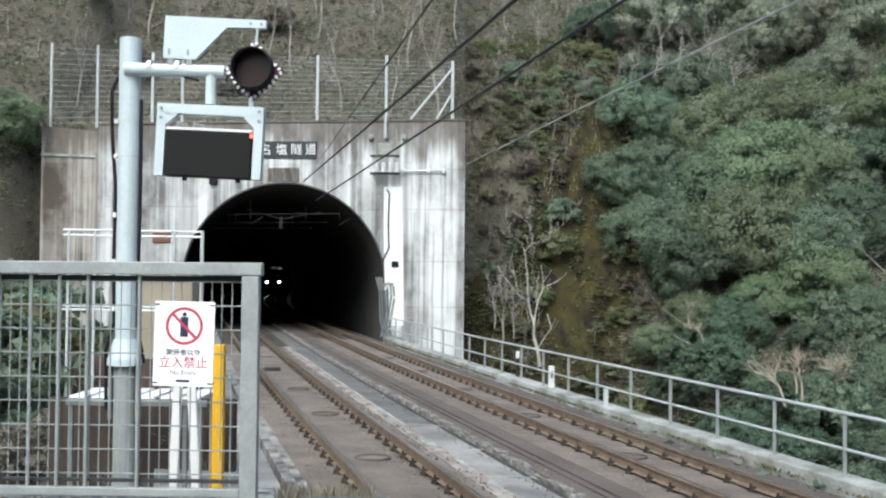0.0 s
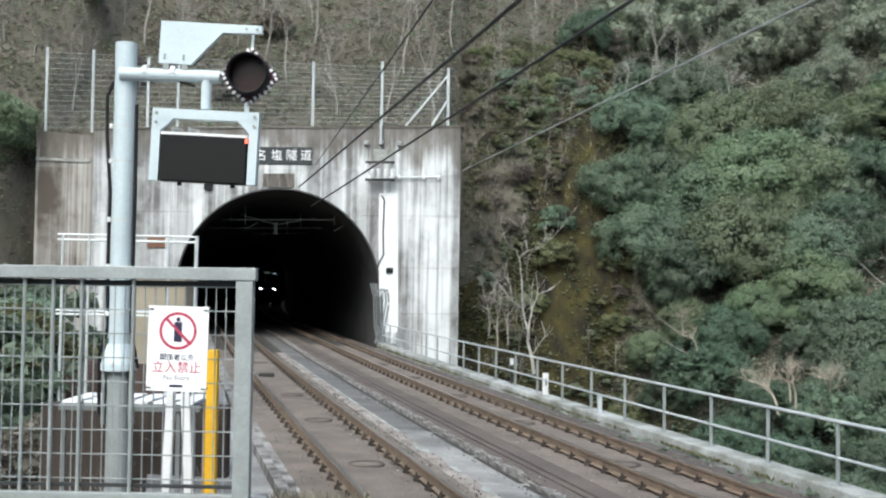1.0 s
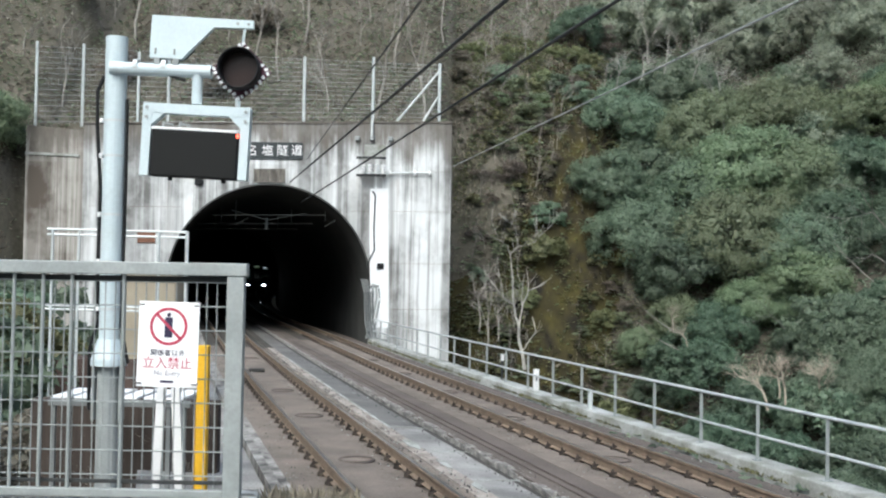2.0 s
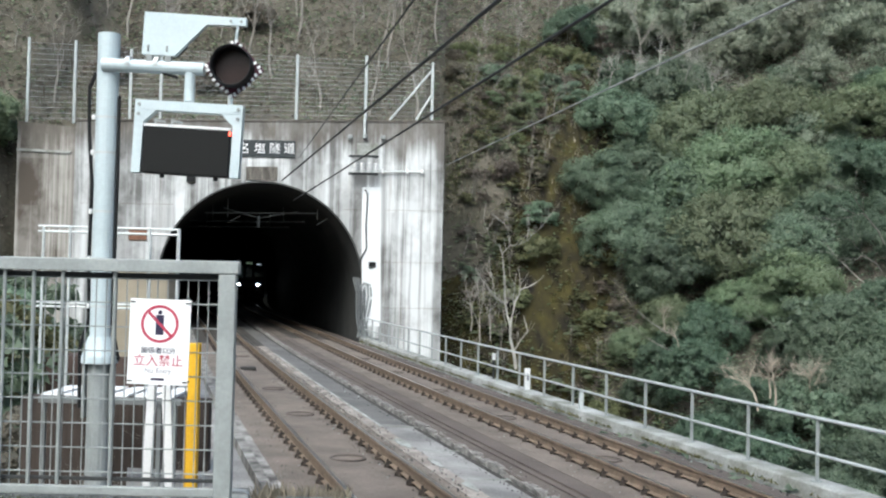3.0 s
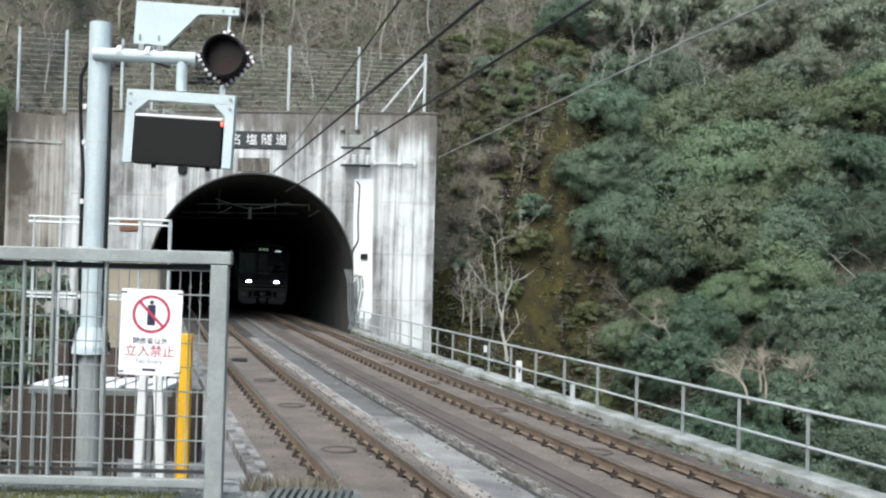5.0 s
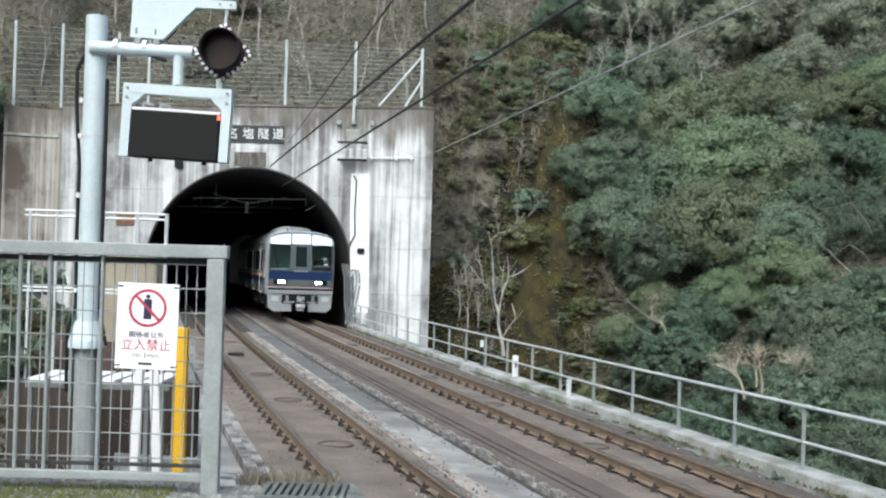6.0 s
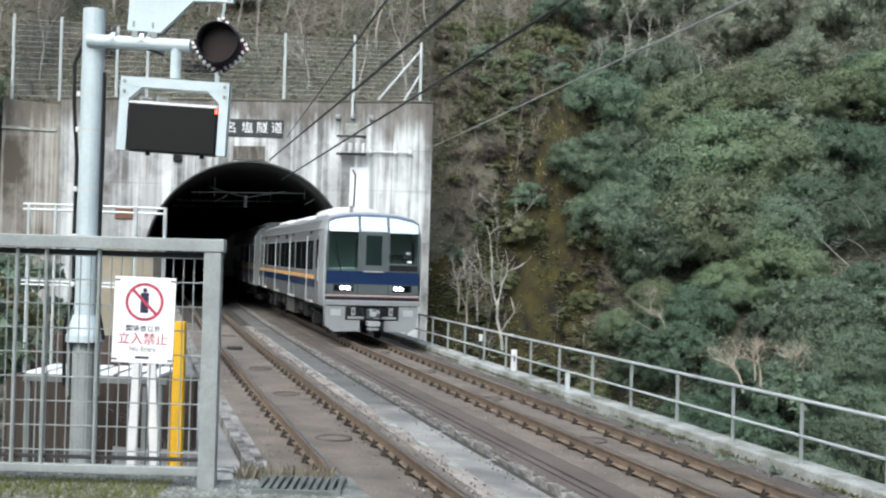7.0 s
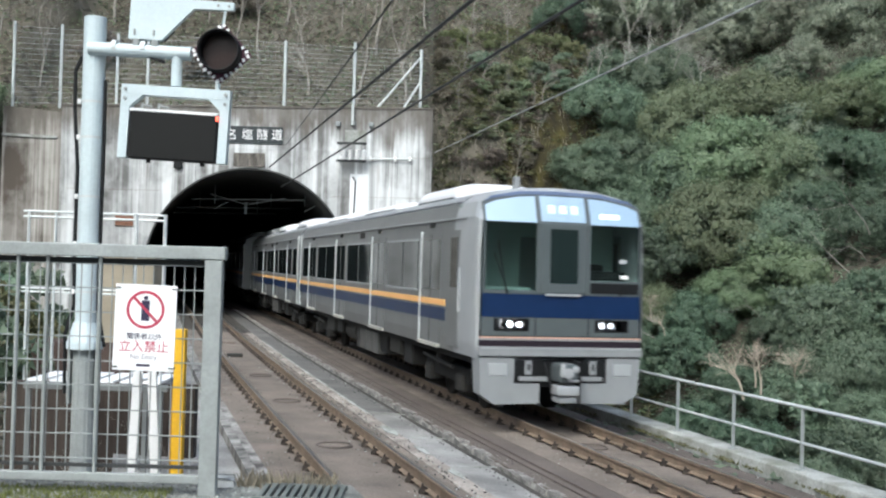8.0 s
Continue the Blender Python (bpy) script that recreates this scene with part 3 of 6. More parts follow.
    for s in (15.8, 20.6, 25.5, 30.4, 35.3):
        bm = bmnew()
        p = on_track(s, 0.0, -0.182, True)
        hoop(bm, p, 0.28)
        part("slab_anchor", bm, M_BED2, deck, "round slab anchor cap")
    # slab joints across the strip
    for s in (9.6, 12.2, 14.6, 17.0, 19.7):
        bm = bmnew()
        m = pose(*on_line(s, 1.74, -0.262 - TC * 1.74), 0, math.degrees(TC), heading(s))
        box(bm, (-0.40, -0.022, -0.02), (0.36, 0.022, 0.012), 0, m)
        part("slab_joint", bm, M_KERB, deck)


RAIL = [(-0.064, -0.153), (0.064, -0.153), (0.064, -0.142), (0.012, -0.128), (0.009, -0.04), (0.0325, -0.03), (0.0325, -0.006), (0.026, 0.0), (-0.026, 0.0), (-0.0325, -0.006), (-0.0325, -0.03), (-0.009, -0.04), (-0.012, -0.128), (-0.064, -0.142)]


def build_rails():
    bm = bmnew()
    box(bm, (-0.085, -0.06, -0.19), (0.085, 0.06, -0.155), 0.0)
    for sx in (-1, 1):
        hi = [bm.verts.new((sx * x, y, z)) for x, y, z in ((0.03, -0.045, -0.115), (0.03, 0.045, -0.115), (0.08, 0.038, -0.105), (0.125, 0.012, -0.155), (0.125, -0.012, -0.155), (0.08, -0.038, -0.105))]
        lo = [bm.verts.new((v.co.x, v.co.y, -0.19)) for v in hi]
        bm.faces.new(hi)
        for k in range(6):
            bm.faces.new((hi[k], lo[k], lo[(k + 1) % 6], hi[(k + 1) % 6]))
        tube(bm, (sx * 0.085, 0, -0.11), (sx * 0.085, 0, -0.075), 0.016, 6)
    fast = mesh_of("rail_fastener", bm, M_FAST)
    for second in (False, True):
        track = thing("railway_track", "rusty steel running rails bolted to a concrete slab", "railway track", group="railway tracks", kind="structure")
        for side in (-1, 1):
            o = side * 0.566
            f = lambda s, a, z: on_track(s, o + a, z, second)
            rail = part("rail", sweep(bmnew(), RAIL, -14, 226, 2.0, f), M_RAIL, track)
            part("running_surface", sweep(bmnew(), [(-0.024, -0.002), (-0.024, 0.003), (0.024, 0.003), (0.024, -0.002)], -14, 226, 2.0, f), M_RUNTOP, rail, "worn bright running surface")
            s = 5.0
            while s < 50:
                p = on_track(s, o, 0, second)
                ob = new("rail_fastener", fast)
                ob.parent = rail
                ob.matrix_basis = pose(p.x, p.y, p.z, 0, math.degrees(TC), heading(s))
                s += 0.625


def build_platform():
    plat = thing("platform_end", "end of the station platform, gravel, moss and a steel grate", "platform", kind="structure")
    bm = bmnew()
    plan = [(-9, -12), (4.9, -12), (-0.42, 5.86), (-9, 5.86)]
    hi = [bm.verts.new((x, y, 1.15)) for x, y in plan]
    lo = [bm.verts.new((x, y, -1.0)) for x, y in plan]
    bm.faces.new(hi)
    for k in range(4):
        bm.faces.new((hi[k], lo[k], lo[(k + 1) % 4], hi[(k + 1) % 4]))
    part("platform_slab", bm, M_GRAVEL, plat, "grey gravel platform surface")
    # loose gravel and moss tufts near the fence
    random.seed(9)
    def scatter(name, n, x0, x1, y0, y1, size, material, tall, label):
        vs, fs = [], []
        for i in range(n):
            x, y = random.uniform(x0, x1), random.uniform(y0, y1)
            z = 1.145
            s = size * random.uniform(0.5, 1.4)
            if tall:
                a = random.uniform(0, 6.28)
                dx, dy = math.cos(a) * s * 0.12, math.sin(a) * s * 0.12
                lx, ly = random.uniform(-0.5, 0.5) * s, random.uniform(-0.5, 0.5) * s
                k = len(vs)
                vs += [(x - dx, y - dy, z), (x + dx, y + dy, z), (x + lx, y + ly, z + s)]
                fs.append((k, k + 1, k + 2))
            else:
                k = len(vs)
                for c in ((-1, -1, 0), (1, -1, 0), (1, 1, 0), (-1, 1, 0), (-0.5, -0.4, 1), (0.5, -0.5, 1), (0.4, 0.5, 1), (-0.5, 0.4, 1)):
                    vs.append((x + c[0] * s * random.uniform(0.7, 1.1), y + c[1] * s * random.uniform(0.7, 1.1), z + c[2] * s * random.uniform(0.5, 1.2)))
                fs += [(k, k + 1, k + 5, k + 4), (k + 1, k + 2, k + 6, k + 5), (k + 2, k + 3, k + 7, k + 6), (k + 3, k, k + 4, k + 7), (k + 4, k + 5, k + 6, k + 7)]
        me = bpy.data.meshes.new(name)
        me.from_pydata(vs, [], fs)
        me.materials.append(material)
        ob = new(name, me)
        ob.parent = plat
        tagged(ob, label, kind="stuff")
    scatter("gravel", 5000, -3.0, -0.44, 4.5, 5.84, 0.012, M_GRAVEL, False, "loose grey gravel")
    scatter("moss", 9000, -3.0, -1.32, 5.15, 5.62, 0.025, M_GRASS, True, "low yellow-green moss and grass")
    scatter("dry_weeds", 240, -1.02, -0.5, 5.70, 5.86, 0.075, M_DRY, True, "dry straw-coloured weeds")
    # steel grate in the surface
    for i in range(11):
        bm = bmnew()
        x = -0.85 + 0.04 * i
        box(bm, (x - 0.012, 5.42, 1.145), (x + 0.012, 5.72, 1.178), 0.003)
        part("grate_bar", bm, M_GRATE, plat)
    for y in (5.40, 5.73):
        bm = bmnew()
        box(bm, (-0.88, y - 0.015, 1.145), (-0.43, y + 0.015, 1.176), 0.003)
        part("grate_frame", bm, M_GRATE, plat)
    # flat black sheet gives the gap between the bars its shade
    bm = bmnew()
    box(bm, (-0.87, 5.415, 1.148), (-0.44, 5.715, 1.155), 0)
    part("grate_pan", bm, M_BLACK, plat, "black sheet for the shaded gap under the grate")
    bm = bmnew()
    box(bm, (-1.17, 5.72, 1.145), (-1.04, 5.83, 1.195), 0.008)
    random.seed(31)
    for v in bm.verts:
        v.co += Vector((random.uniform(-0.02, 0.02), random.uniform(-0.02, 0.02), random.uniform(-0.012, 0.008)))
    part("broken_block", bm, M_KERB, plat, "pale broken concrete piece")


def deck_grit():
    """Crumbs of stone and dirt that lie along the rails and the mortar edges."""
    rnd = random.Random(61)
    vs, fs, mi = [], [], []
    for _ in range(5200):
        s = 7.5 + 32 * rnd.random() ** 1.6
        lane = rnd.choice((-0.98, -0.72, -0.40, 0.40, 0.72, 0.98, 1.10, 1.22, 1.45, 1.9, 2.3, 2.6, 2.8, 3.2, 4.9, 5.1, 5.6))
        o = lane + rnd.gauss(0, 0.07)
        if abs(abs(o) - 0.566) < 0.09 or 5.7 < o:
            continue
        if o < 2.15:
            z = (-0.192 if o < 1.06 else -0.17 if o < 1.3 else -0.262) - TC * o
        else:
            z = -0.335 - TC * (o - 4.0) if o > 2.9 else -0.30
        r = rnd.uniform(0.006, 0.022)
        p = on_line(s, o, z)
        k = len(vs)
        for a in range(4):
            t = a * 1.571 + rnd.uniform(-0.5, 0.5)
            vs.append((p.x + r * math.cos(t), p.y + r * 1.4 * math.sin(t), p.z - 0.01))
        vs.append((p.x + rnd.uniform(-0.4, 0.4) * r, p.y, p.z + r * rnd.uniform(0.5, 1.1)))
        fs += [(k + a, k + (a + 1) % 4, k + 4) for a in range(4)]
        mi += [rnd.choice((0, 0, 1))] * 4
    me = bpy.data.meshes.new("deck_grit")
    me.from_pydata(vs, [], fs)
    me.materials.append(M_UNDERL)
    me.materials.append(M_KERB)
    me.polygons.foreach_set("material_index", mi)
    tagged(new("deck_grit", me), "dark crumbs of stone and dirt on the track slab", "grit", kind="stuff")


build_ground()
build_portal()
build_deck()
build_rails()
build_platform()
deck_grit()

# ---- things along the line ----


def loft(bm, rings, front_open=False):
    rows = [[bm.verts.new(p) for p in r] for r in rings]
    n = len(rows[0])
    for a, b in zip(rows, rows[1:]):
        for j in range(n):
            bm.faces.new((a[j], a[(j + 1) % n], b[(j + 1) % n], b[j]))
    if not front_open:
        bm.faces.new(rows[0])
    bm.faces.new(rows[-1][::-1])
    return bm


def build_handrail():
    rail = thing("handrail", "pale galvanised steel railing on the bridge kerb", "railing")
    s_list = [27.27 - 1.73 * i for i in range(-11, 17)]
    bm = bmnew()
    box(bm, (-0.03, -0.03, 0.0), (0.03, -0.022, 0.85), 0.002)
    box(bm, (0.022, -0.03, 0.0), (0.03, 0.03, 0.85), 0.002)
    box(bm, (-0.06, -0.06, -0.004), (0.06, 0.06, 0.012), 0.003)
    # darker grey than the rails: the posts' backlit shade is in the colour
    post = mesh_of("post", bm, M_FENCE)
    for s in s_list:
        p = on_line(s, 6.06, -0.272)
        ob = new("post", post)
        ob.parent = rail
        ob.matrix_basis = pose(p.x, p.y, p.z, 0, 0, heading(s))
    for name, z, r in (("top_rail", 0.585, 0.026), ("mid_rail", 0.10, 0.021)):
        bm = bmnew()
        prof = [(6.06 + r * math.cos(k * math.pi / 3), z + r * math.sin(k * math.pi / 3)) for k in range(6)]
        sweep(bm, prof, s_list[-1], s_list[0], 1.73, on_line)
        part(name, bm, M_GALV, rail)


def build_marker(s, off, z, h, w, label):
    p = on_line(s, off, z)
    t = thing("marker_post", label, "marker post", pose(p.x, p.y, p.z, 0, 0, heading(s)))
    bm = bmnew()
    box(bm, (-w / 2, -0.04, 0), (w / 2, 0.04, h), 0.02)
    part("post", bm, M_WPOST, t)
    bm = bmnew()
    box(bm, (-w * 0.12, -0.043, h * 0.45), (w * 0.12, -0.039, h * 0.75), 0)
    part("mark", bm, M_INK, t, "dark printed mark")


def build_plate_post(s, off, z, label):
    p = on_line(s, off, z)
    t = thing("marker_plate", label, "marker post", pose(p.x, p.y, p.z, 0, 0, heading(s)))
    bm = bmnew()
    box(bm, (-0.025, -0.02, 0), (0.025, 0.02, 0.55), 0.005)
    part("post", bm, M_WIRE, t, "dark thin post")
    bm = bmnew()
    box(bm, (-0.05, -0.03, 0.50), (0.05, -0.015, 0.68), 0.008)
    part("plate", bm, M_WPOST, t)


def build_stub_post(s, off, z):
    p = on_line(s, off, z)
    t = thing("stub_post", "short grey steel stub post on the kerb", "post", pose(p.x, p.y, p.z, 0, 0, heading(s)))
    bm = bmnew()
    box(bm, (-0.045, -0.03, 0), (0.045, 0.03, 0.36), 0.008)
    part("post", bm, M_GALV, t)


def build_mesh_fence():
    fence = thing("mesh_fence", "tall pale steel post and wire mesh fence on the portal", "fence")
    base = lambda x: 9.02 + (x + 16.6) * 0.0172
    def post(x, h, y):
        bm = bmnew()
        tube(bm, (x, y, base(x) - 0.1), (x, y, base(x) + h), 0.065, 8)
        part("post", bm, M_GALV, fence)
    Y = PY + 0.25
    xs = [-18.96, -16.86, -14.3, -12.95, -9.9, -6.9, -3.83, -0.88]
    hs = [3.75, 3.62, 3.2, 3.0, 3.0, 2.98, 2.95, 2.65]
    for x, h in zip(xs, hs):
        post(x, h, Y + (0.2 if x < -16.7 else 0))
    for a, b in (((-0.9, 11.6), (-2.75, 9.32)), ((-0.9, 10.5), (-1.6, 9.33))):
        bm = bmnew()
        tube(bm, (a[0], Y, a[1]), (b[0], Y, b[1]), 0.05, 8)
        part("brace", bm, M_GALV, fence)
    for i in range(15):
        bm = bmnew()
        f = i / 14
        tube(bm, (-18.96, Y + 0.05, base(-18.96) + 0.1 + 3.4 * f), (-0.9, Y + 0.05, base(-0.9) + 0.08 + 2.5 * f), 0.0055, 4)
        part("wire", bm, M_GALV, fence)
    bm = bmnew()
    x = -18.9
    while x < -0.9:
        tube(bm, (x, Y + 0.05, base(x)), (x, Y + 0.05, base(x) + 2.6 + 0.045 * (-0.9 - x)), 0.003, 3)
        x += 0.11
    tagged(part("wire_mesh", bm, M_GALV, fence, "fine grey wire mesh"), kind="stuff")


def build_portal_fittings():
    plate = thing("name_plate", "black stone plate with white engraved characters", "sign")
    bm = bmnew()
    box(bm, (-9.75, PY - 0.06, 7.53), (-6.86, PY - 0.001, 8.29), 0.02)
    part("plate", bm, mat("black_stone", (0.035, 0.042, 0.045), 0.5, var=0.2), plate)
    for ch, x, z in (("名", -9.12, 7.9), ("塩", -8.42, 7.91), ("隧", -7.76, 7.92), ("道", -7.12, 7.93)):
        lettering("character", ch, 0.52, M_SIGNW, plate, pose(x, PY - 0.063, z - 0.02, 90, 0, 0))
    # bracket with insulators for the feeder wires
    br = thing("insulator_bracket", "rusty steel brackets with white insulators on the portal", "bracket")
    for z in (7.62, 6.85):
        bm = bmnew()
        box(bm, (-4.45, PY - 0.5, z - 0.05), (-3.15, PY - 0.42, z + 0.05), 0.01)
        for x in (-4.3, -3.3):
            box(bm, (x - 0.03, PY - 0.45, z - 0.04), (x + 0.03, PY + 0.0, z + 0.04), 0.01)
        part("crossbar", bm, M_WIRE, br)
    for x in (-4.15, -3.85, -3.55, -3.25):
        bm = bmnew()
        for k in range(4):
            tube(bm, (x, PY - 0.46, 6.92 + 0.11 * k), (x, PY - 0.46, 7.0 + 0.11 * k), 0.12, 10, 0.07)
        part("insulator", bm, M_WPOST, br, "white ribbed insulator", smooth=True)
    for x, z in ((-4.45, 8.5), (-3.8, 8.55), (-3.0, 8.5)):
        bm = bmnew()
        box(bm, (x - 0.1, PY - 0.2, z - 0.1), (x + 0.1, PY, z + 0.1), 0.03)
        part("anchor", bm, M_FENCE, br)
    bm = bmnew()
    box(bm, (-4.15, PY - 0.03, 7.74), (-3.2, PY + 0.01, 8.25), 0.004)
    part("back_plate", bm, M_KERB, br, "white streaked back plate")
    bm = bmnew()
    tube(bm, (-4.4, PY - 0.12, 6.98), (-1.15, PY - 0.12, 7.04), 0.04, 8)
    part("wall_pipe", bm, M_GALV, br, "pale pipe clamped along the wall")
    for x in (-4.3, -3.0, -1.9, -1.25):
        bm = bmnew()
        box(bm, (x - 0.05, PY - 0.18, 6.92), (x + 0.05, PY, 7.12), 0.02)
        part("pipe_clamp", bm, M_WPOST, br, "white pipe clamp")
    bm = bmnew()
    tube(bm, (-3.82, PY - 0.15, 8.45), (-3.82, PY - 0.15, 9.3), 0.06, 8)
    part("mast_foot", bm, M_GALV, br, "pale upright above the bracket")
    pipe = thing("cable_conduit", "thin dark cable pipe clamped to the portal wall", "conduit")
    pts = [(-3.75, 6.2), (-3.62, 6.0), (-3.66, 4.6), (-3.62, 3.6), (-3.78, 3.3), (-3.95, 2.9)]
    bm = bmnew()
    for a, b in zip(pts, pts[1:]):
        tube(bm, (a[0], PY - 0.07, a[1]), (b[0], PY - 0.07, b[1]), 0.03, 6)
    part("pipe", bm, M_WIRE, pipe)
    pts = [(-3.72, 2.1), (-3.52, 2.05), (-3.48, 1.5), (-3.62, 0.6), (-3.78, -0.3)]
    for dx in (0, 0.13, -0.14):
        bm = bmnew()
        for a, b in zip(pts, pts[1:]):
            tube(bm, (a[0] + dx, PY - 0.08, a[1] - abs(dx)), (b[0] + dx, PY - 0.08, b[1]), 0.035, 6)
        part("pipe", bm, M_FENCE, pipe)
    sq = thing("wall_box", "small black box fixed to the white wall", "box")
    bm = bmnew()
    box(bm, (-3.49, PY - 0.1, 2.78), (-3.19, PY - 0.03, 3.02), 0.02)
    part("case", bm, M_BLACK, sq)
    sq = thing("wall_box", "small dark box above the tunnel arch", "box")
    bm = bmnew()
    box(bm, (-11.6, PY - 0.15, 6.35), (-11.25, PY, 6.75), 0.02)
    part("case", bm, M_BLACK, sq)
    sq = thing("wall_plate", "rusty brown plate on the pale wall", "plate")
    bm = bmnew()
    box(bm, (-14.1, PY - 0.06, 3.75), (-13.3, PY, 4.3), 0.02)
    part("case", bm, mat("rust_brown", (0.22, 0.11, 0.07), 0.8, var=0.3), sq)
    # bundle of cable pipes at the foot of the arch
    bundle = thing("pipe_bundle", "grey cable pipes bending out of the tunnel mouth", "conduit")
    for k in range(4):
        bm = bmnew()
        x = -3.95 + 0.11 * k
        pts = [(x - 0.3, PY + 0.9 - 0.1 * k, 2.3), (x - 0.05, PY - 0.1, 1.7), (x, PY - 0.14, 0.5), (x + 0.15, PY - 0.25, -0.25), (x + 0.7, PY - 0.5, -0.36)]
        for a, b in zip(pts, pts[1:]):
            tube(bm, a, b, 0.045, 7)
        part("pipe", bm, M_WIREG, bundle)
    for y, zz in ((57.0, 5.25), (64.0, 5.25)):
        bb = thing("catenary_beam", "grey steel catenary beam deep under the tunnel roof", "catenary beam")
        bm = bmnew()
        mid = on_line(y + 2.0, 1.85, zz)
        tube(bm, mid + Vector((-3.1, 0, -0.1)), mid + Vector((3.1, 0.4, 0.0)), 0.05, 6)
        part("beam", bm, M_WIREG, bb)
        for dx in (-1.9, 1.9):
            bm = bmnew()
            tube(bm, mid + Vector((dx, 0.1, 0)), mid + Vector((dx, 0.1, 0.85)), 0.035, 6)
            part("hanger", bm, M_WIREG, bb)
    # catenary beam inside the mouth
    beam = thing("catenary_beam", "grey steel catenary beam under the tunnel roof", "catenary beam")
    bm = bmnew()
    tube(bm, (-11.5, 50, 5.2), (-6.2, 50, 5.28), 0.035, 6)
    tube(bm, (-10.6, 50, 5.45), (-8.92, 50, 5.0), 0.03, 6)
    tube(bm, (-8.92, 50, 5.0), (-7.1, 50, 5.35), 0.03, 6)
    part("beam", bm, M_WIREG, beam)
    bm = bmnew()
    tube(bm, (-8.94, 49.95, 4.55), (-8.94, 49.95, 5.1), 0.08, 8)
    part("insulator", bm, M_WIREG, beam)
    for x in (-10.4, -6.2):
        bm = bmnew()
        tube(bm, (x, 50, 4.75), (x + 0.6, 50, 5.1), 0.03, 6)
        tube(bm, (x, 50, 5.0), (x, 50, 5.9), 0.03, 6)
        part("hanger", bm, M_WIREG, beam)


def build_wire(a, b, sag, r, material, label):
    t = thing("overhead_wire", label, "wire", group="overhead wires")
    bm = bmnew()
    a, b = Vector(a), Vector(b)
    side = Vector((1, 0, 0))
    rings = []
    for i in range(15):
        f = i / 14
        q = a.lerp(b, f) - Vector((0, 0, sag * 4 * f * (1 - f)))
        rings.append([q + side * (r * math.cos(k * math.pi / 3)) + Vector((0, 0, r * math.sin(k * math.pi / 3))) for k in range(6)])
    loft(bm, rings)
    part("conductor", bm, material, t)


def build_gate():
    g = thing("barrier_gate", "grey painted steel barrier fence with welded mesh", "fence", pose(0, 5.5, 1.15))
    def p(lo, hi, name, bev=0.004, material=M_FENCE):
        bm = bmnew()
        box(bm, lo, hi, bev)
        return part(name, bm, material, g)
    p((-3.4, -0.035, 1.205), (-1.068, 0.035, 1.272), "top_rail", 0.006)
    p((-1.172, -0.03, 0.0), (-1.082, 0.03, 1.204), "end_post", 0.006)
    p((-3.4, -0.02, 0.062), (-1.173, 0.02, 0.105), "bottom_rail", 0.005)
    p((-3.4, 0.03, 1.17), (-1.173, 0.05, 1.20), "hanger_strip", 0.003, M_WIRE)
    # thin dark strip that draws the shadow line above the bottom rail
    p((-3.4, 0.03, 0.125), (-1.173, 0.045, 0.145), "kick_strip", 0.003, M_WIRE)
    for x in (-2.13, -1.98, -2.28, -1.71, -2.45, -2.62):
        bm = bmnew()
        tube(bm, (x, 0.0, 0.1), (x, 0.0, 1.21), 0.010, 8)
        part("bar", bm, M_FENCE, g)
    x = -3.3
    while x < -1.18:
        bm = bmnew()
        tube(bm, (x, 0.035, 0.1), (x, 0.035, 1.21), 0.0035, 5)
        part("vertical_wire", bm, M_FENCE, g)
        x += 0.053
    for i in range(9):
        bm = bmnew()
        z = 0.17 + 0.125 * i
        tube(bm, (-3.4, 0.028, z), (-1.175, 0.028, z), 0.004, 5)
        part("horizontal_wire", bm, M_FENCE, g)


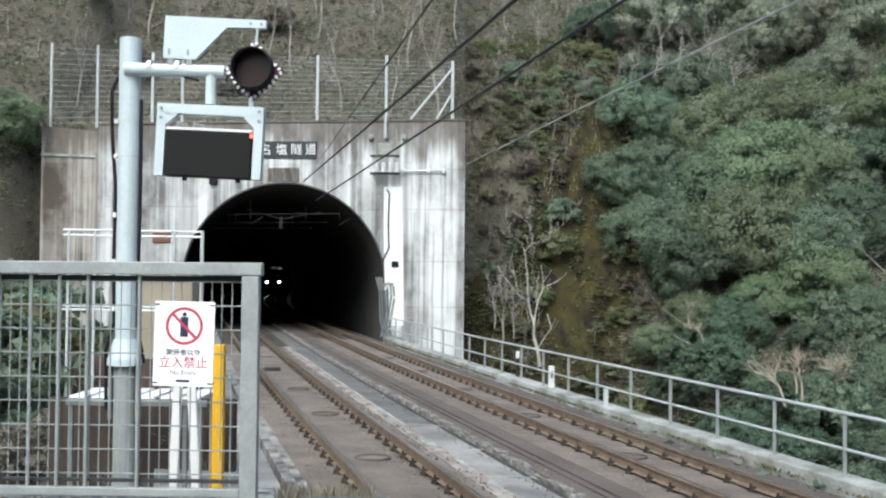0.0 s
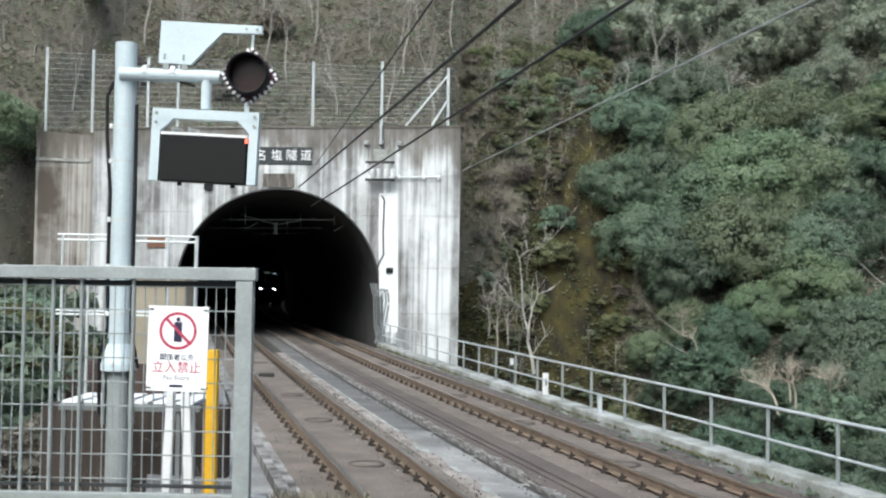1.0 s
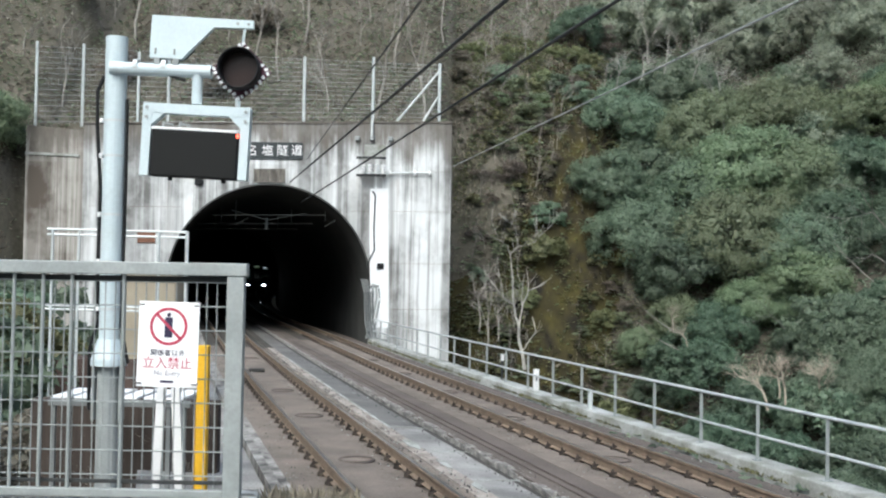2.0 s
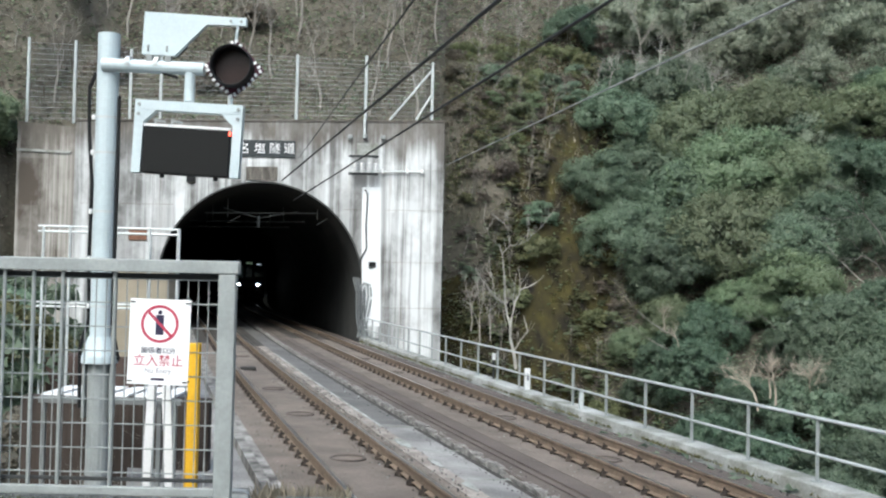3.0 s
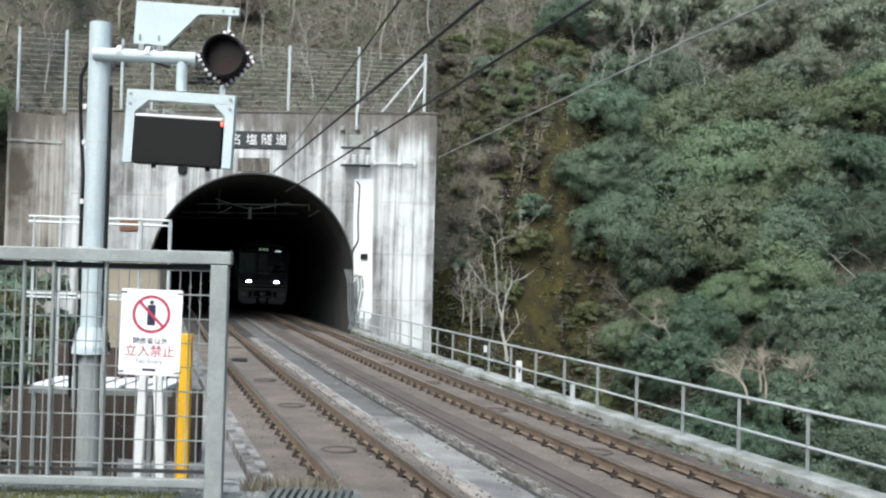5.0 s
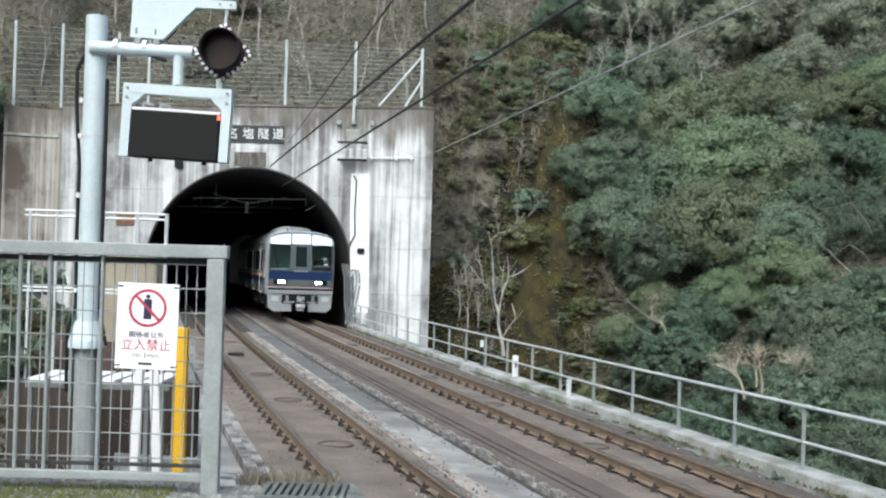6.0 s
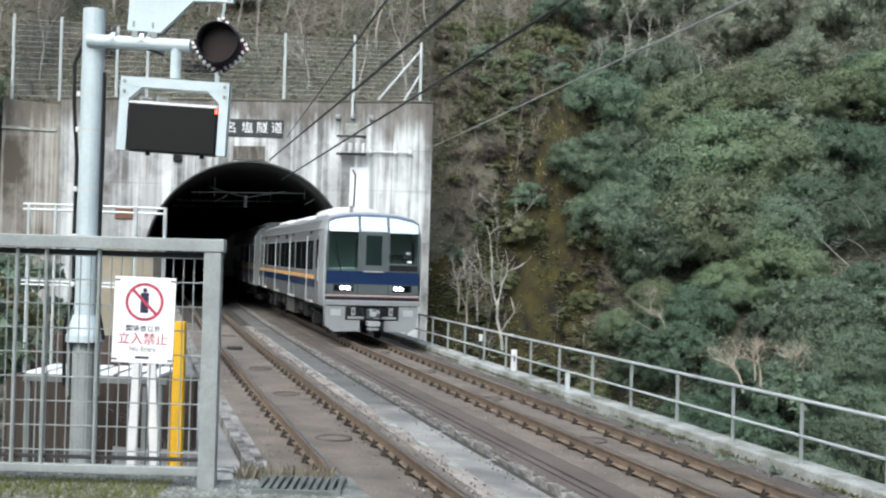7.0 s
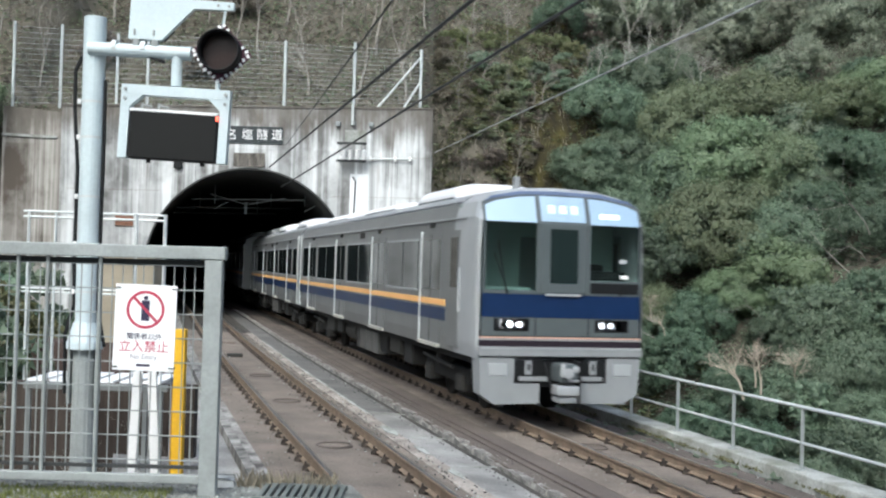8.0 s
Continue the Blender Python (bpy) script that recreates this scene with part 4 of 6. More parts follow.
def build_sign():
    t = thing("warning_sign", "white no-entry sign with red ring tied to the fence", "sign", pose(-1.455, 5.43, 2.003, 0, 1.0, 0))
    w, h = 0.155, 0.2175
    bm = bmnew()
    box(bm, (-w, -0.003, -h), (w, 0.003, h), 0.002)
    part("panel", bm, M_SIGNW, t)
    def flat(name, mk, material):
        bm = bmnew()
        mk(bm)
        part(name, bm, material, t)
    def ring(bm):
        c, r0, r1 = Vector((0, -0.0045, 0.092)), 0.082, 0.096
        n = 48
        pts = []
        for i in range(n):
            a = 2 * math.pi * i / n
            pts.append([bm.verts.new((c.x + r * math.cos(a), y, c.z + r * math.sin(a))) for r, y in ((r0, -0.003), (r0, -0.005), (r1, -0.005), (r1, -0.003))])
        for i in range(n):
            a, b = pts[i], pts[(i + 1) % n]
            for j in range(4):
                bm.faces.new((a[j], a[(j + 1) % 4], b[(j + 1) % 4], b[j]))
    flat("red_ring", ring, M_RED)
    flat("red_slash", lambda bm: box(bm, (-0.085, -0.0062, -0.007), (0.085, -0.003, 0.007), 0, Matrix.Translation((0, 0, 0.092)) @ pose(0, 0, 0, 0, 45, 0)), M_RED)
    flat("dark_figure_bar", lambda bm: box(bm, (-0.020, -0.0052, 0.036), (0.020, -0.003, 0.138), 0), M_INK)
    flat("dark_figure_cap", lambda bm: tube(bm, (0, -0.0052, 0.151), (0, -0.003, 0.151), 0.011, 12), M_INK)
    rx = pose(0, 0, 0, 90, 0, 0)
    lettering("lettering", "関係者以外", 0.036, M_INK, t, Matrix.Translation((0, -0.004, -0.045)) @ rx, thick=0.0008)
    lettering("lettering", "立入禁止", 0.064, M_RED, t, Matrix.Translation((0, -0.004, -0.098)) @ rx, thick=0.0008)
    lettering("lettering", "No Entry", 0.036, M_GREYINK, t, Matrix.Translation((0, -0.004, -0.147)) @ rx, thick=0.0008)
    flat("small_print_bar", lambda bm: box(bm, (-0.034, -0.005, -0.195), (0.034, -0.003, -0.183), 0), M_INK)
    for x in (-0.14, 0.14):
        for z in (-0.2, 0.2):
            flat("tie", lambda bm: box(bm, (x - 0.012, -0.008, z - 0.003), (x + 0.012, 0.045, z + 0.003), 0), M_BLACK)


def build_signal_mast():
    mast = thing("signal_mast", "galvanised steel pole with bracket arm and flared base", "signal mast", pose(-2.93, 9.05, 0.5))
    bm = bmnew()
    tube(bm, (0, 0, 0.0), (0, 0, 3.88), 0.085, 20, 0.092)
    part("pole", bm, M_PAINTED, mast, smooth=False)
    bm = bmnew()
    tube(bm, (0, 0, 1.14), (0, 0, 1.30), 0.145, 16, 0.10)
    tube(bm, (0, 0, 1.08), (0, 0, 1.14), 0.15, 16)
    part("collar", bm, M_PAINTED, mast)
    bm = bmnew()
    tube(bm, (0, 0, 0.0), (0, 0, 1.08), 0.092, 16)
    part("base_sleeve", bm, M_FENCE, mast, "dull grey base sleeve")
    for x in (-0.115, 0.115):
        bm = bmnew()
        box(bm, (x - 0.012, -0.05, 0.62), (x + 0.012, 0.05, 1.08), 0.004)
        part("base_strap", bm, M_FENCE, mast, "dull grey strap under the collar")
    bm = bmnew()
    box(bm, (-0.16, -0.16, -0.5), (0.16, 0.16, 0.02), 0.02)
    part("footing", bm, M_KERB, mast)
    for z in (1.55, 1.95, 2.35, 2.85, 3.15):
        bm = bmnew()
        tube(bm, (0, 0, z), (0, 0, z + 0.02), 0.094, 16)
        part("clamp_band", bm, M_GALV, mast)
        bm = bmnew()
        box(bm, (-0.115, -0.05, z - 0.01), (-0.088, -0.02, z + 0.03), 0.004)
        part("band_bolt", bm, M_WPOST, mast)
    bm = bmnew()
    tube(bm, (-0.02, -0.09, 3.60), (0.84, -0.09, 3.578), 0.056, 14)
    part("bracket_arm", bm, M_PAINTED, mast)
    for x in (0.20, 0.44):
        bm = bmnew()
        tube(bm, (x - 0.02, -0.09, 3.615), (x + 0.02, -0.09, 3.615), 0.062, 14)
        part("arm_clamp", bm, M_GALV, mast)
    # cables down the pole
    for pts in ([(-0.10, 0, 3.55), (-0.155, 0, 3.42), (-0.15, 0, 3.1), (-0.11, 0, 2.6), (-0.115, 0, 1.9), (-0.10, 0, 1.45), (-0.17, 0, 1.2), (-0.16, 0, 0.7)], [(0.10, 0, 3.35), (0.105, 0, 2.6), (0.10, 0, 1.9), (0.10, 0, 1.4), (0.16, 0, 1.1)]):
        bm = bmnew()
        for a, b in zip(pts, pts[1:]):
            tube(bm, a, b, 0.016, 6)
        part("cable", bm, M_BLACK, mast, "black cable")
    bm = bmnew()
    tube(bm, (0.72, -0.09, 3.30), (0.72, -0.09, 3.58), 0.045, 12)
    part("hanger", bm, M_PAINTED, mast)
    bm = bmnew()
    tube(bm, (0.62, -0.09, 3.50), (0.30, -0.12, 3.60), 0.012, 6)
    part("hanger_cable", bm, M_BLACK, mast, "thin black cable")


def build_indicator():
    """Display board that hangs from the mast's arm."""
    t = thing("display_board", "dark electronic display in a pale blue steel frame", "display", pose(-2.2, 8.92, 3.472, 0, 2.2, 0))
    def p(pts, name, material, y0, y1, label=""):
        return part(name, outline(bmnew(), pts, y0, y1), material, t, label)
    p([(-0.45, 0.23), (-0.45, 0.31), (0.45, 0.31), (0.45, 0.23)], "frame_top", M_PAINTED, -0.05, 0.05)
    for s in (-1, 1):
        p([(s * 0.45, -0.30), (s * 0.45, 0.229), (s * 0.375, 0.229), (s * 0.375, -0.30)], "frame_side", M_PAINTED, -0.05, 0.05)
        p([(s * 0.375, 0.13), (s * 0.375, 0.23), (s * 0.27, 0.23)], "gusset", M_PAINTED, -0.045, 0.045)
        for z in (0.19, 0.27):
            bm = bmnew()
            tube(bm, (s * 0.415, -0.065, z), (s * 0.415, -0.04, z), 0.014, 8)
            part("bolt", bm, M_FENCE, t)
    bm = bmnew()
    box(bm, (-0.365, -0.06, -0.30), (0.365, 0.08, 0.10), 0.012)
    part("display_case", bm, M_BLACK, t)
    bm = bmnew()
    box(bm, (-0.355, -0.064, -0.29), (0.355, -0.060, 0.085), 0)
    part("screen", bm, M_SCREEN, t, "unlit dark screen")
    bm = bmnew()
    box(bm, (-0.365, -0.07, 0.088), (0.365, 0.06, 0.112), 0.004)
    part("top_edge", bm, M_WPOST, t, "pale top edge")
    bm = bmnew()
    box(bm, (0.35, -0.075, 0.045), (0.372, -0.058, 0.08), 0.004)
    part("red_lamp", bm, M_REDLED, t, "small red light")
    for x in (-0.29, -0.15):
        bm = bmnew()
        tube(bm, (x, 0, 0.11), (x + 0.01, 0, 0.17), 0.012, 6)
        tube(bm, (x + 0.01, 0, 0.15), (x + 0.09, 0, 0.14), 0.010, 6)
        part("connector", bm, M_FENCE, t)
    for x in (-0.2, 0.25):
        bm = bmnew()
        tube(bm, (x, 0, -0.33), (x, 0, -0.30), 0.02, 8)
        part("foot_plug", bm, M_BLACK, t)


def build_hood():
    """Camera hood plate above the arm."""
    t = thing("hood_box", "pale blue angular sheet-steel hood on the bracket arm", "housing", pose(-2.175, 8.95, 4.35, 0, 2.6, 0))
    pts = [(-0.43, -0.18), (-0.43, 0.18), (0.43, 0.18), (0.43, 0.115), (0.1, 0.105), (-0.155, -0.18)]
    part("hood", outline(bmnew(), pts, -0.03, 0.03), M_PAINTED, t)
    part("inner_plate", outline(bmnew(), [(-0.14, -0.16), (-0.07, -0.08), (-0.12, -0.08), (-0.19, -0.18)], 0.031, 0.08), M_BLACK, t, "dark inner edge")
    for x in (-0.38, -0.22):
        bm = bmnew()
        box(bm, (x - 0.008, -0.04, -0.15), (x + 0.008, -0.028, -0.10), 0.003)
        part("slot", bm, M_FENCE, t)
        bm = bmnew()
        box(bm, (x - 0.012, -0.03, -0.26), (x + 0.04, 0.03, -0.18), 0.004)
        part("saddle", bm, M_FENCE, t)
    for x in (0.3, 0.39):
        bm = bmnew()
        tube(bm, (x, -0.038, 0.145), (x, -0.028, 0.145), 0.012, 8)
        part("rivet", bm, M_FENCE, t)


def build_round_signal():
    t = thing("round_signal", "round black signal with red and white diamond border", "signal", pose(-1.838, 8.93, 4.082, 0, 2, 0))
    dia = [(0, 0.255), (0.25, 0.0), (0, -0.255), (-0.25, 0.0)]
    bm = bmnew()
    # rounded diamond backplate
    pts = []
    for i in range(48):
        a = 2 * math.pi * i / 48
        d = 0.262 / (abs(math.cos(a)) + abs(math.sin(a)))
        r = min(0.255, max(d, 0.186))
        pts.append((r * math.cos(a), r * math.sin(a)))
    outline(bm, pts, 0.0, 0.02)
    part("backplate", bm, mat("dark_maroon", (0.06, 0.012, 0.03), 0.5, var=0.1), t, "dark red backplate")
    for k in range(4):
        a, b = Vector(dia[k]), Vector(dia[(k + 1) % 4])
        for j in range(7):
            f = (j + 0.3) / 7.0
            c = a.lerp(b, f)
            r = c.length
            c = c * (max(r - 0.012, 0.188) / r)
            if k in (0, 3) and 0.3 < f < 0.62:
                continue
            bm = bmnew()
            ang = math.degrees(math.atan2((b - a).y, (b - a).x))
            m = Matrix.Translation((c.x, 0, c.y)) @ pose(0, 0, 0, 0, -ang + 18, 0)
            box(bm, (-0.012, -0.012, -0.015), (0.012, -0.001, 0.015), 0.002, m)
            part("reflector", bm, M_SIGNW, t, "white reflector strip")
    bm = bmnew()
    prev = None
    for i in range(37):
        a = 2 * math.pi * i / 36
        row = [bm.verts.new((r * math.cos(a), y, 0.008 + r * math.sin(a))) for r, y in ((0.15, -0.002), (0.162, -0.15), (0.172, -0.15), (0.176, -0.002))]
        if prev:
            for j in range(4):
                bm.faces.new((prev[j], prev[(j + 1) % 4], row[(j + 1) % 4], row[j]))
        prev = row
    part("housing", bm, M_BLACK, t, "black round hood", smooth=True)
    bm = bmnew()
    tube(bm, (0, -0.012, 0.008), (0, -0.004, 0.008), 0.152, 32)
    part("lens", bm, mat("smoky_lens", (0.035, 0.022, 0.02), 0.25, var=0.2, bump=0.0), t, "dark unlit lens sunk in the hood")
    bm = bmnew()
    tube(bm, (0, 0.01, 0.2), (0.015, 0, 0.36), 0.012, 6)
    part("upper_stay", bm, M_PAINTED, t)
    bm = bmnew()
    tube(bm, (0, 0.01, -0.24), (0, 0, -0.40), 0.012, 6)
    part("lower_stay", bm, M_PAINTED, t)
    bm = bmnew()
    tube(bm, (-0.26, 0.04, 0.0), (-0.1, 0.04, 0.0), 0.03, 8)
    part("mount", bm, M_PAINTED, t)


def build_behind_gate():
    y = thing("yellow_post", "yellow painted steel post behind the fence", "post", pose(-1.64, 7.0, 0.0))
    bm = bmnew()
    box(bm, (-0.035, -0.035, 0.0), (0.035, 0.035, 1.9), 0.006)
    part("post", bm, M_YELLOW, y)
    bm = bmnew()
    box(bm, (-0.075, -0.02, 0.0), (-0.037, 0.02, 1.55), 0.004, pose(0.0, 0, 0, 0, 1.2, 0))
    part("stay", bm, mat("ochre_shade", (0.45, 0.25, 0.04), 0.6, var=0.2), y, "ochre side stay")
    for x0, x1, x2 in ((0, -2.02, 2.2), (0, -1.79, -3.4)):
        w = thing("white_stake", "white painted leaning stake behind the fence", "stake", pose(x1, 7.2, 0.2), group="white stakes")
        bm = bmnew()
        box(bm, (-0.03, -0.015, 0), (0.03, 0.015, 1.4), 0.004, pose(0, 0, 0, 0, x2, 0))
        part("stake", bm, M_WPOST, w)
    # raised walkway with pale deck and pipe rails beside the portal
    wk = thing("service_walkway", "raised steel service walkway with pale deck plates", "walkway", pose(-3.75, 12.0, 0))
    for i in range(6):
        bm = bmnew()
        box(bm, (-0.78 + 0.26 * i, 0, 0.95), (-0.585 + 0.26 * i, 0.9, 0.975), 0.004)
        part("deck_plate", bm, M_SIGNW, wk)
    bm = bmnew()
    box(bm, (-0.8, -0.03, 0.87), (0.8, 0.02, 0.945), 0.006)
    part("edge_beam", bm, M_WIREG, wk)
    for x in (-0.75, -0.1, 0.55, 0.72):
        bm = bmnew()
        box(bm, (x - 0.025, 0.0, -0.8), (x + 0.025, 0.05, 0.87), 0.005)
        part("leg", bm, M_WIREG, wk)
    rl = thing("pipe_railing", "grey pipe railing beside the tunnel mouth", "railing", pose(0, 20.0, 0))
    for z in (3.18, 3.08, 1.75, 1.68):
        bm = bmnew()
        tube(bm, (-7.7, 0, z), (-5.05, 0, z - 0.02), 0.022, 8)
        part("pipe", bm, M_GALV, rl)
    for x in (-7.6, -7.1, -5.6, -5.06):
        bm = bmnew()
        tube(bm, (x, 0, -0.8), (x, 0, 3.18), 0.035 if x > -6 else 0.028, 8)
        part("stanchion", bm, M_GALV, rl)
    hut = thing("equipment_cabinet", "beige and brown equipment cabinet beside the walkway", "cabinet", pose(-5.9, 21.0, -0.8))
    bm = bmnew()
    box(bm, (-0.85, -0.4, 0.0), (0.5, 0.4, 3.3), 0.03)
    part("body", bm, mat("beige_paint", (0.36, 0.315, 0.24), 0.7, var=0.2, scale=2), hut)
    bm = bmnew()
    box(bm, (-1.8, -0.45, 0.0), (0.55, 0.45, 1.52), 0.03)
    part("plinth", bm, mat("dark_brown_paint", (0.09, 0.06, 0.05), 0.7, var=0.3), hut, "dark brown lower part")


def build_low_wall():
    bm = bmnew()
    box(bm, (-5.3, 13.4, -0.9), (-2.95, 13.6, 0.78), 0.02)
    w = new("low_wall", mesh_of("low_wall", bm, mat("dark_boards", (0.06, 0.045, 0.036), 0.85, var=0.4, scale=3, stretch=(6, 6, 0.6))))
    tagged(w, "dark brown boarded low wall under the walkway", "wall")


build_low_wall()
build_handrail()
build_marker(25.1, 6.12, -0.27, 0.52, 0.14, "white marker post standing beside the bridge kerb")
build_plate_post(27.9, 6.16, -0.27, "small white marker plate on a dark post beside the railing")
build_stub_post(21.4, 5.98, -0.27)
build_mesh_fence()
build_portal_fittings()
build_wire((-7.4, 46.9, 6.52), (2.2, 6.8, 5.82), 0.0, 0.030, M_WIRE, "thick dark catenary wire over the tracks")
build_wire((-6.87, 47.0, 5.66), (4.0, 6.2, 6.05), 0.0, 0.026, M_WIRE, "dark contact wire over the tracks")
build_wire((-0.21, 46.9, 7.34), (5.44, 6.0, 5.73), 0.0, 0.017, M_WIREP, "pale grey feeder wire beside the line")
build_wire((-6.68, 46.9, 7.53), (0.9, 5.8, 5.5), 0.0, 0.016, M_WIRE, "thin dark wire over the tracks")
build_gate()
build_sign()
build_signal_mast()
build_indicator()
build_hood()
build_round_signal()
build_behind_gate()

# ---- the train ----


def car_profile(k=1.0, dz=0.0):
    half = [(1.425, 1.05), (1.465, 1.28), (1.475, 1.52), (1.475, 2.9), (1.455, 3.32), (1.37, 3.57), (1.13, 3.73), (0.65, 3.83), (0.0, 3.86)]
    pts = half + [(-x, z) for x, z in reversed(half[:-1])]
    return [(x * k, 1.05 + (z - 1.05) * (1 - (1 - k) * 0.6) + dz) for x, z in pts]


def build_car(front, label):
    """A 20 m commuter car: middle of the car at the origin, rail top at z 0, nose towards -y."""
    car = thing("train_car", label, "train", group="cars of the train")
    def p(name, bm, material, lab="", parent=None):
        return part(name, bm, material, parent or car, lab)
    def slab(name, lo, hi, material, lab="", bev=0.0, parent=None):
        bm = bmnew()
        box(bm, lo, hi, bev)
        return p(name, bm, material, lab, parent)
    ring = lambda y, k=1.0: [(x, y, z) for x, z in car_profile(k)]
    y0 = -8.62 if front else -9.72
    body = p("body", loft(bmnew(), [ring(y0), ring(9.72)]), M_STEEL)
    roof = [(1.33, 3.61), (1.12, 3.74), (0.65, 3.84), (0.0, 3.87), (-0.65, 3.84), (-1.12, 3.74), (-1.33, 3.61), (-1.1, 3.66), (0, 3.76), (1.1, 3.66)]
    p("roof", loft(bmnew(), [[(x, y, z + 0.01) for x, z in roof] for y in (y0 + 0.1, 9.6)]), M_ROOF, "grey roof")
    q0 = -9.9
    doors = [2.75, 7.3, 12.05, 16.9]
    for s in (-1, 1):
        X = s * 1.475
        def strip(name, qa, qb, za, zb, proud, material, lab="", bev=0.0, parent=None):
            lo = (min(X, X + s * proud) - (0.02 if s > 0 else 0), q0 + qa, za)
            hi = (max(X, X + s * proud) + (0.02 if s < 0 else 0), q0 + qb, zb)
            return slab(name, lo, hi, material, lab, bev, parent)
        q1 = 1.75 if front else 0.35
        strip("orange_band", q1, 19.5, 1.81, 1.92, 0.014, M_ORANGE, "orange waist band")
        strip("navy_band", q1, 19.5, 1.55, 1.77, 0.014, M_NAVY, "navy waist band")
        for c in doors:
            d = strip("door", c - 0.68, c + 0.68, 1.13, 3.10, 0.008, M_STEEL, "double sliding door")
            for a, b in ((c - 0.60, c - 0.06), (c + 0.06, c + 0.60)):
                strip("door_window", a, b, 2.08, 2.98, 0.013, M_SIDEGLASS, "dark door window", parent=d)
            for a in (c + 0.69,):
                strip("door_edge", a, a + 0.05, 1.10, 3.14, 0.03, M_GALV, "bright door edge", 0.006, d)
            strip("door_seam", c - 0.012, c + 0.012, 1.14, 3.08, 0.012, M_UNDER, parent=d)
            strip("door_sill", c - 0.66, c + 0.66, 1.06, 1.12, 0.06, mat("pale_sill", (0.45, 0.44, 0.40), 0.6, var=0.1) if "pale_sill" not in bpy.data.materials else bpy.data.materials["pale_sill"], "pale door sill", 0.005, d)
            strip("door_lamp", c - 0.1, c + 0.1, 3.2, 3.28, 0.02, M_UNDERL, parent=d)
        gaps = [(3.75, 4.9), (5.0, 6.35), (8.3, 9.6), (9.7, 11.05), (13.05, 14.4), (14.5, 15.9), (17.85, 18.9)]
        if not front:
            gaps.append((0.75, 1.75))
        for a, b in gaps:
            w = strip("window", a, b, 2.06, 2.98, 0.006, M_SIDEGLASS, "dark side window", 0.0)
            strip("window_frame", a - 0.04, b + 0.04, 2.02, 2.06, 0.018, M_STEELP, parent=w)
            strip("window_frame", a - 0.04, b + 0.04, 2.98, 3.02, 0.018, M_STEELP, parent=w)
        if front:
            d = strip("crew_door", 0.95, 1.55, 1.15, 3.12, 0.008, M_STEEL, "narrow crew door")
            strip("crew_window", 1.05, 1.46, 2.15, 3.0, 0.013, M_SIDEGLASS, "dark crew door window", parent=d)
            strip("crew_handle", 0.86, 0.92, 1.75, 2.5, 0.04, M_STEELP, "vertical grab rail", 0.006, d)
        # gutter above the windows
        bm = bmnew()
        box(bm, (min(s * 1.40, s * 1.49), q0 + 0.6, 3.30), (max(s * 1.40, s * 1.49), 9.6, 3.33), 0.004)
        p("rain_gutter", bm, M_STEELP)
    for s in (-1, 1):
        for q in ((0.30, 0.37) if not front else ()), (19.50, 19.58):
            if q:
                slab("end_edge", (min(s * 1.42, s * 1.492), q0 + q[0], 1.10), (max(s * 1.42, s * 1.492), q0 + q[1], 3.4), M_GALV, "pale body end edge", 0.006)
        slab("side_grille", (min(s * 1.44, s * 1.482), q0 + 9.0, 3.12), (max(s * 1.44, s * 1.482), q0 + 9.5, 3.26), M_UNDERL, "dark side grille")
        for k in range(3):
            slab("equipment_panel", (min(s * 0.6, s * 1.27), q0 + 8.0 + 0.75 * k, 0.42), (max(s * 0.6, s * 1.27), q0 + 8.68 + 0.75 * k, 1.0), mat("pale_box", (0.11, 0.107, 0.10), 0.7, var=0.2) if "pale_box" not in bpy.data.materials else bpy.data.materials["pale_box"], "pale grey equipment panel", 0.02)
    # underfloor
    for cy in (-6.9, 6.9):
        bg = p("bogie", box(bmnew(), (-1.05, cy - 1.5, 0.42), (1.05, cy + 1.5, 0.72), 0.06), M_UNDER, "dusty bogie")
        for dy in (-1.05, 1.05):
            for s in (-1, 1):
                bm = bmnew()
                tube(bm, (s * 0.52, cy + dy, 0.43), (s * 0.65, cy + dy, 0.43), 0.43, 20)
                p("wheel", bm, M_UNDER, "dark steel wheel", bg)
                bm = bmnew()
                box(bm, (s * 1.0 - 0.14, cy + dy - 0.2, 0.30), (s * 1.0 + 0.14, cy + dy + 0.2, 0.62), 0.05)
                p("axle_box", bm, M_UNDERL, "dusty axle box", bg)
        for s in (-1, 1):
            bm = bmnew()
            tube(bm, (s * 1.02, cy, 0.66), (s * 1.02, cy, 1.02), 0.22, 14)
            p("air_spring", bm, M_UNDER, "", bg)
            bm = bmnew()
            tube(bm, (s * 1.22, cy - 1.0, 0.72), (s * 1.22, cy + 1.0, 0.80), 0.035, 8)
            p("damper", bm, M_UNDERL, "dusty damper rod", bg)
    random.seed(3)
    for s in (-1, 1):
        y = -5.0
        while y < 4.6:
            L = random.uniform(0.5, 1.3)
            bm = bmnew()
            if random.random() < 0.25:
                tube(bm, (s * 1.0, y, 0.75), (s * 1.0, y + L, 0.75), 0.26, 14)
            else:
                box(bm, (min(s * 0.5, s * 1.24), y, random.uniform(0.40, 0.62)), (max(s * 0.5, s * 1.24), y + L, 1.0), 0.03)
            p("equipment_box", bm, random.choice((M_UNDERL, M_UNDERL, M_UNDER)), "dusty underfloor equipment")
            y += L + random.uniform(0.1, 0.7)
    slab("underframe", (-1.3, -9.3, 0.92), (1.3, 9.5, 1.05), M_UNDER, "dark underframe")
    # roof units
    units = [(3.3, 6.4, 1.75, 0.27), (8.4, 12.2, 1.7, 0.16), (14.6, 18.2, 1.7, 0.18)] if front else [(2.0, 5.0, 2.0, 0.28), (8.6, 11.4, 2.0, 0.28), (14.6, 17.6, 2.0, 0.28)]
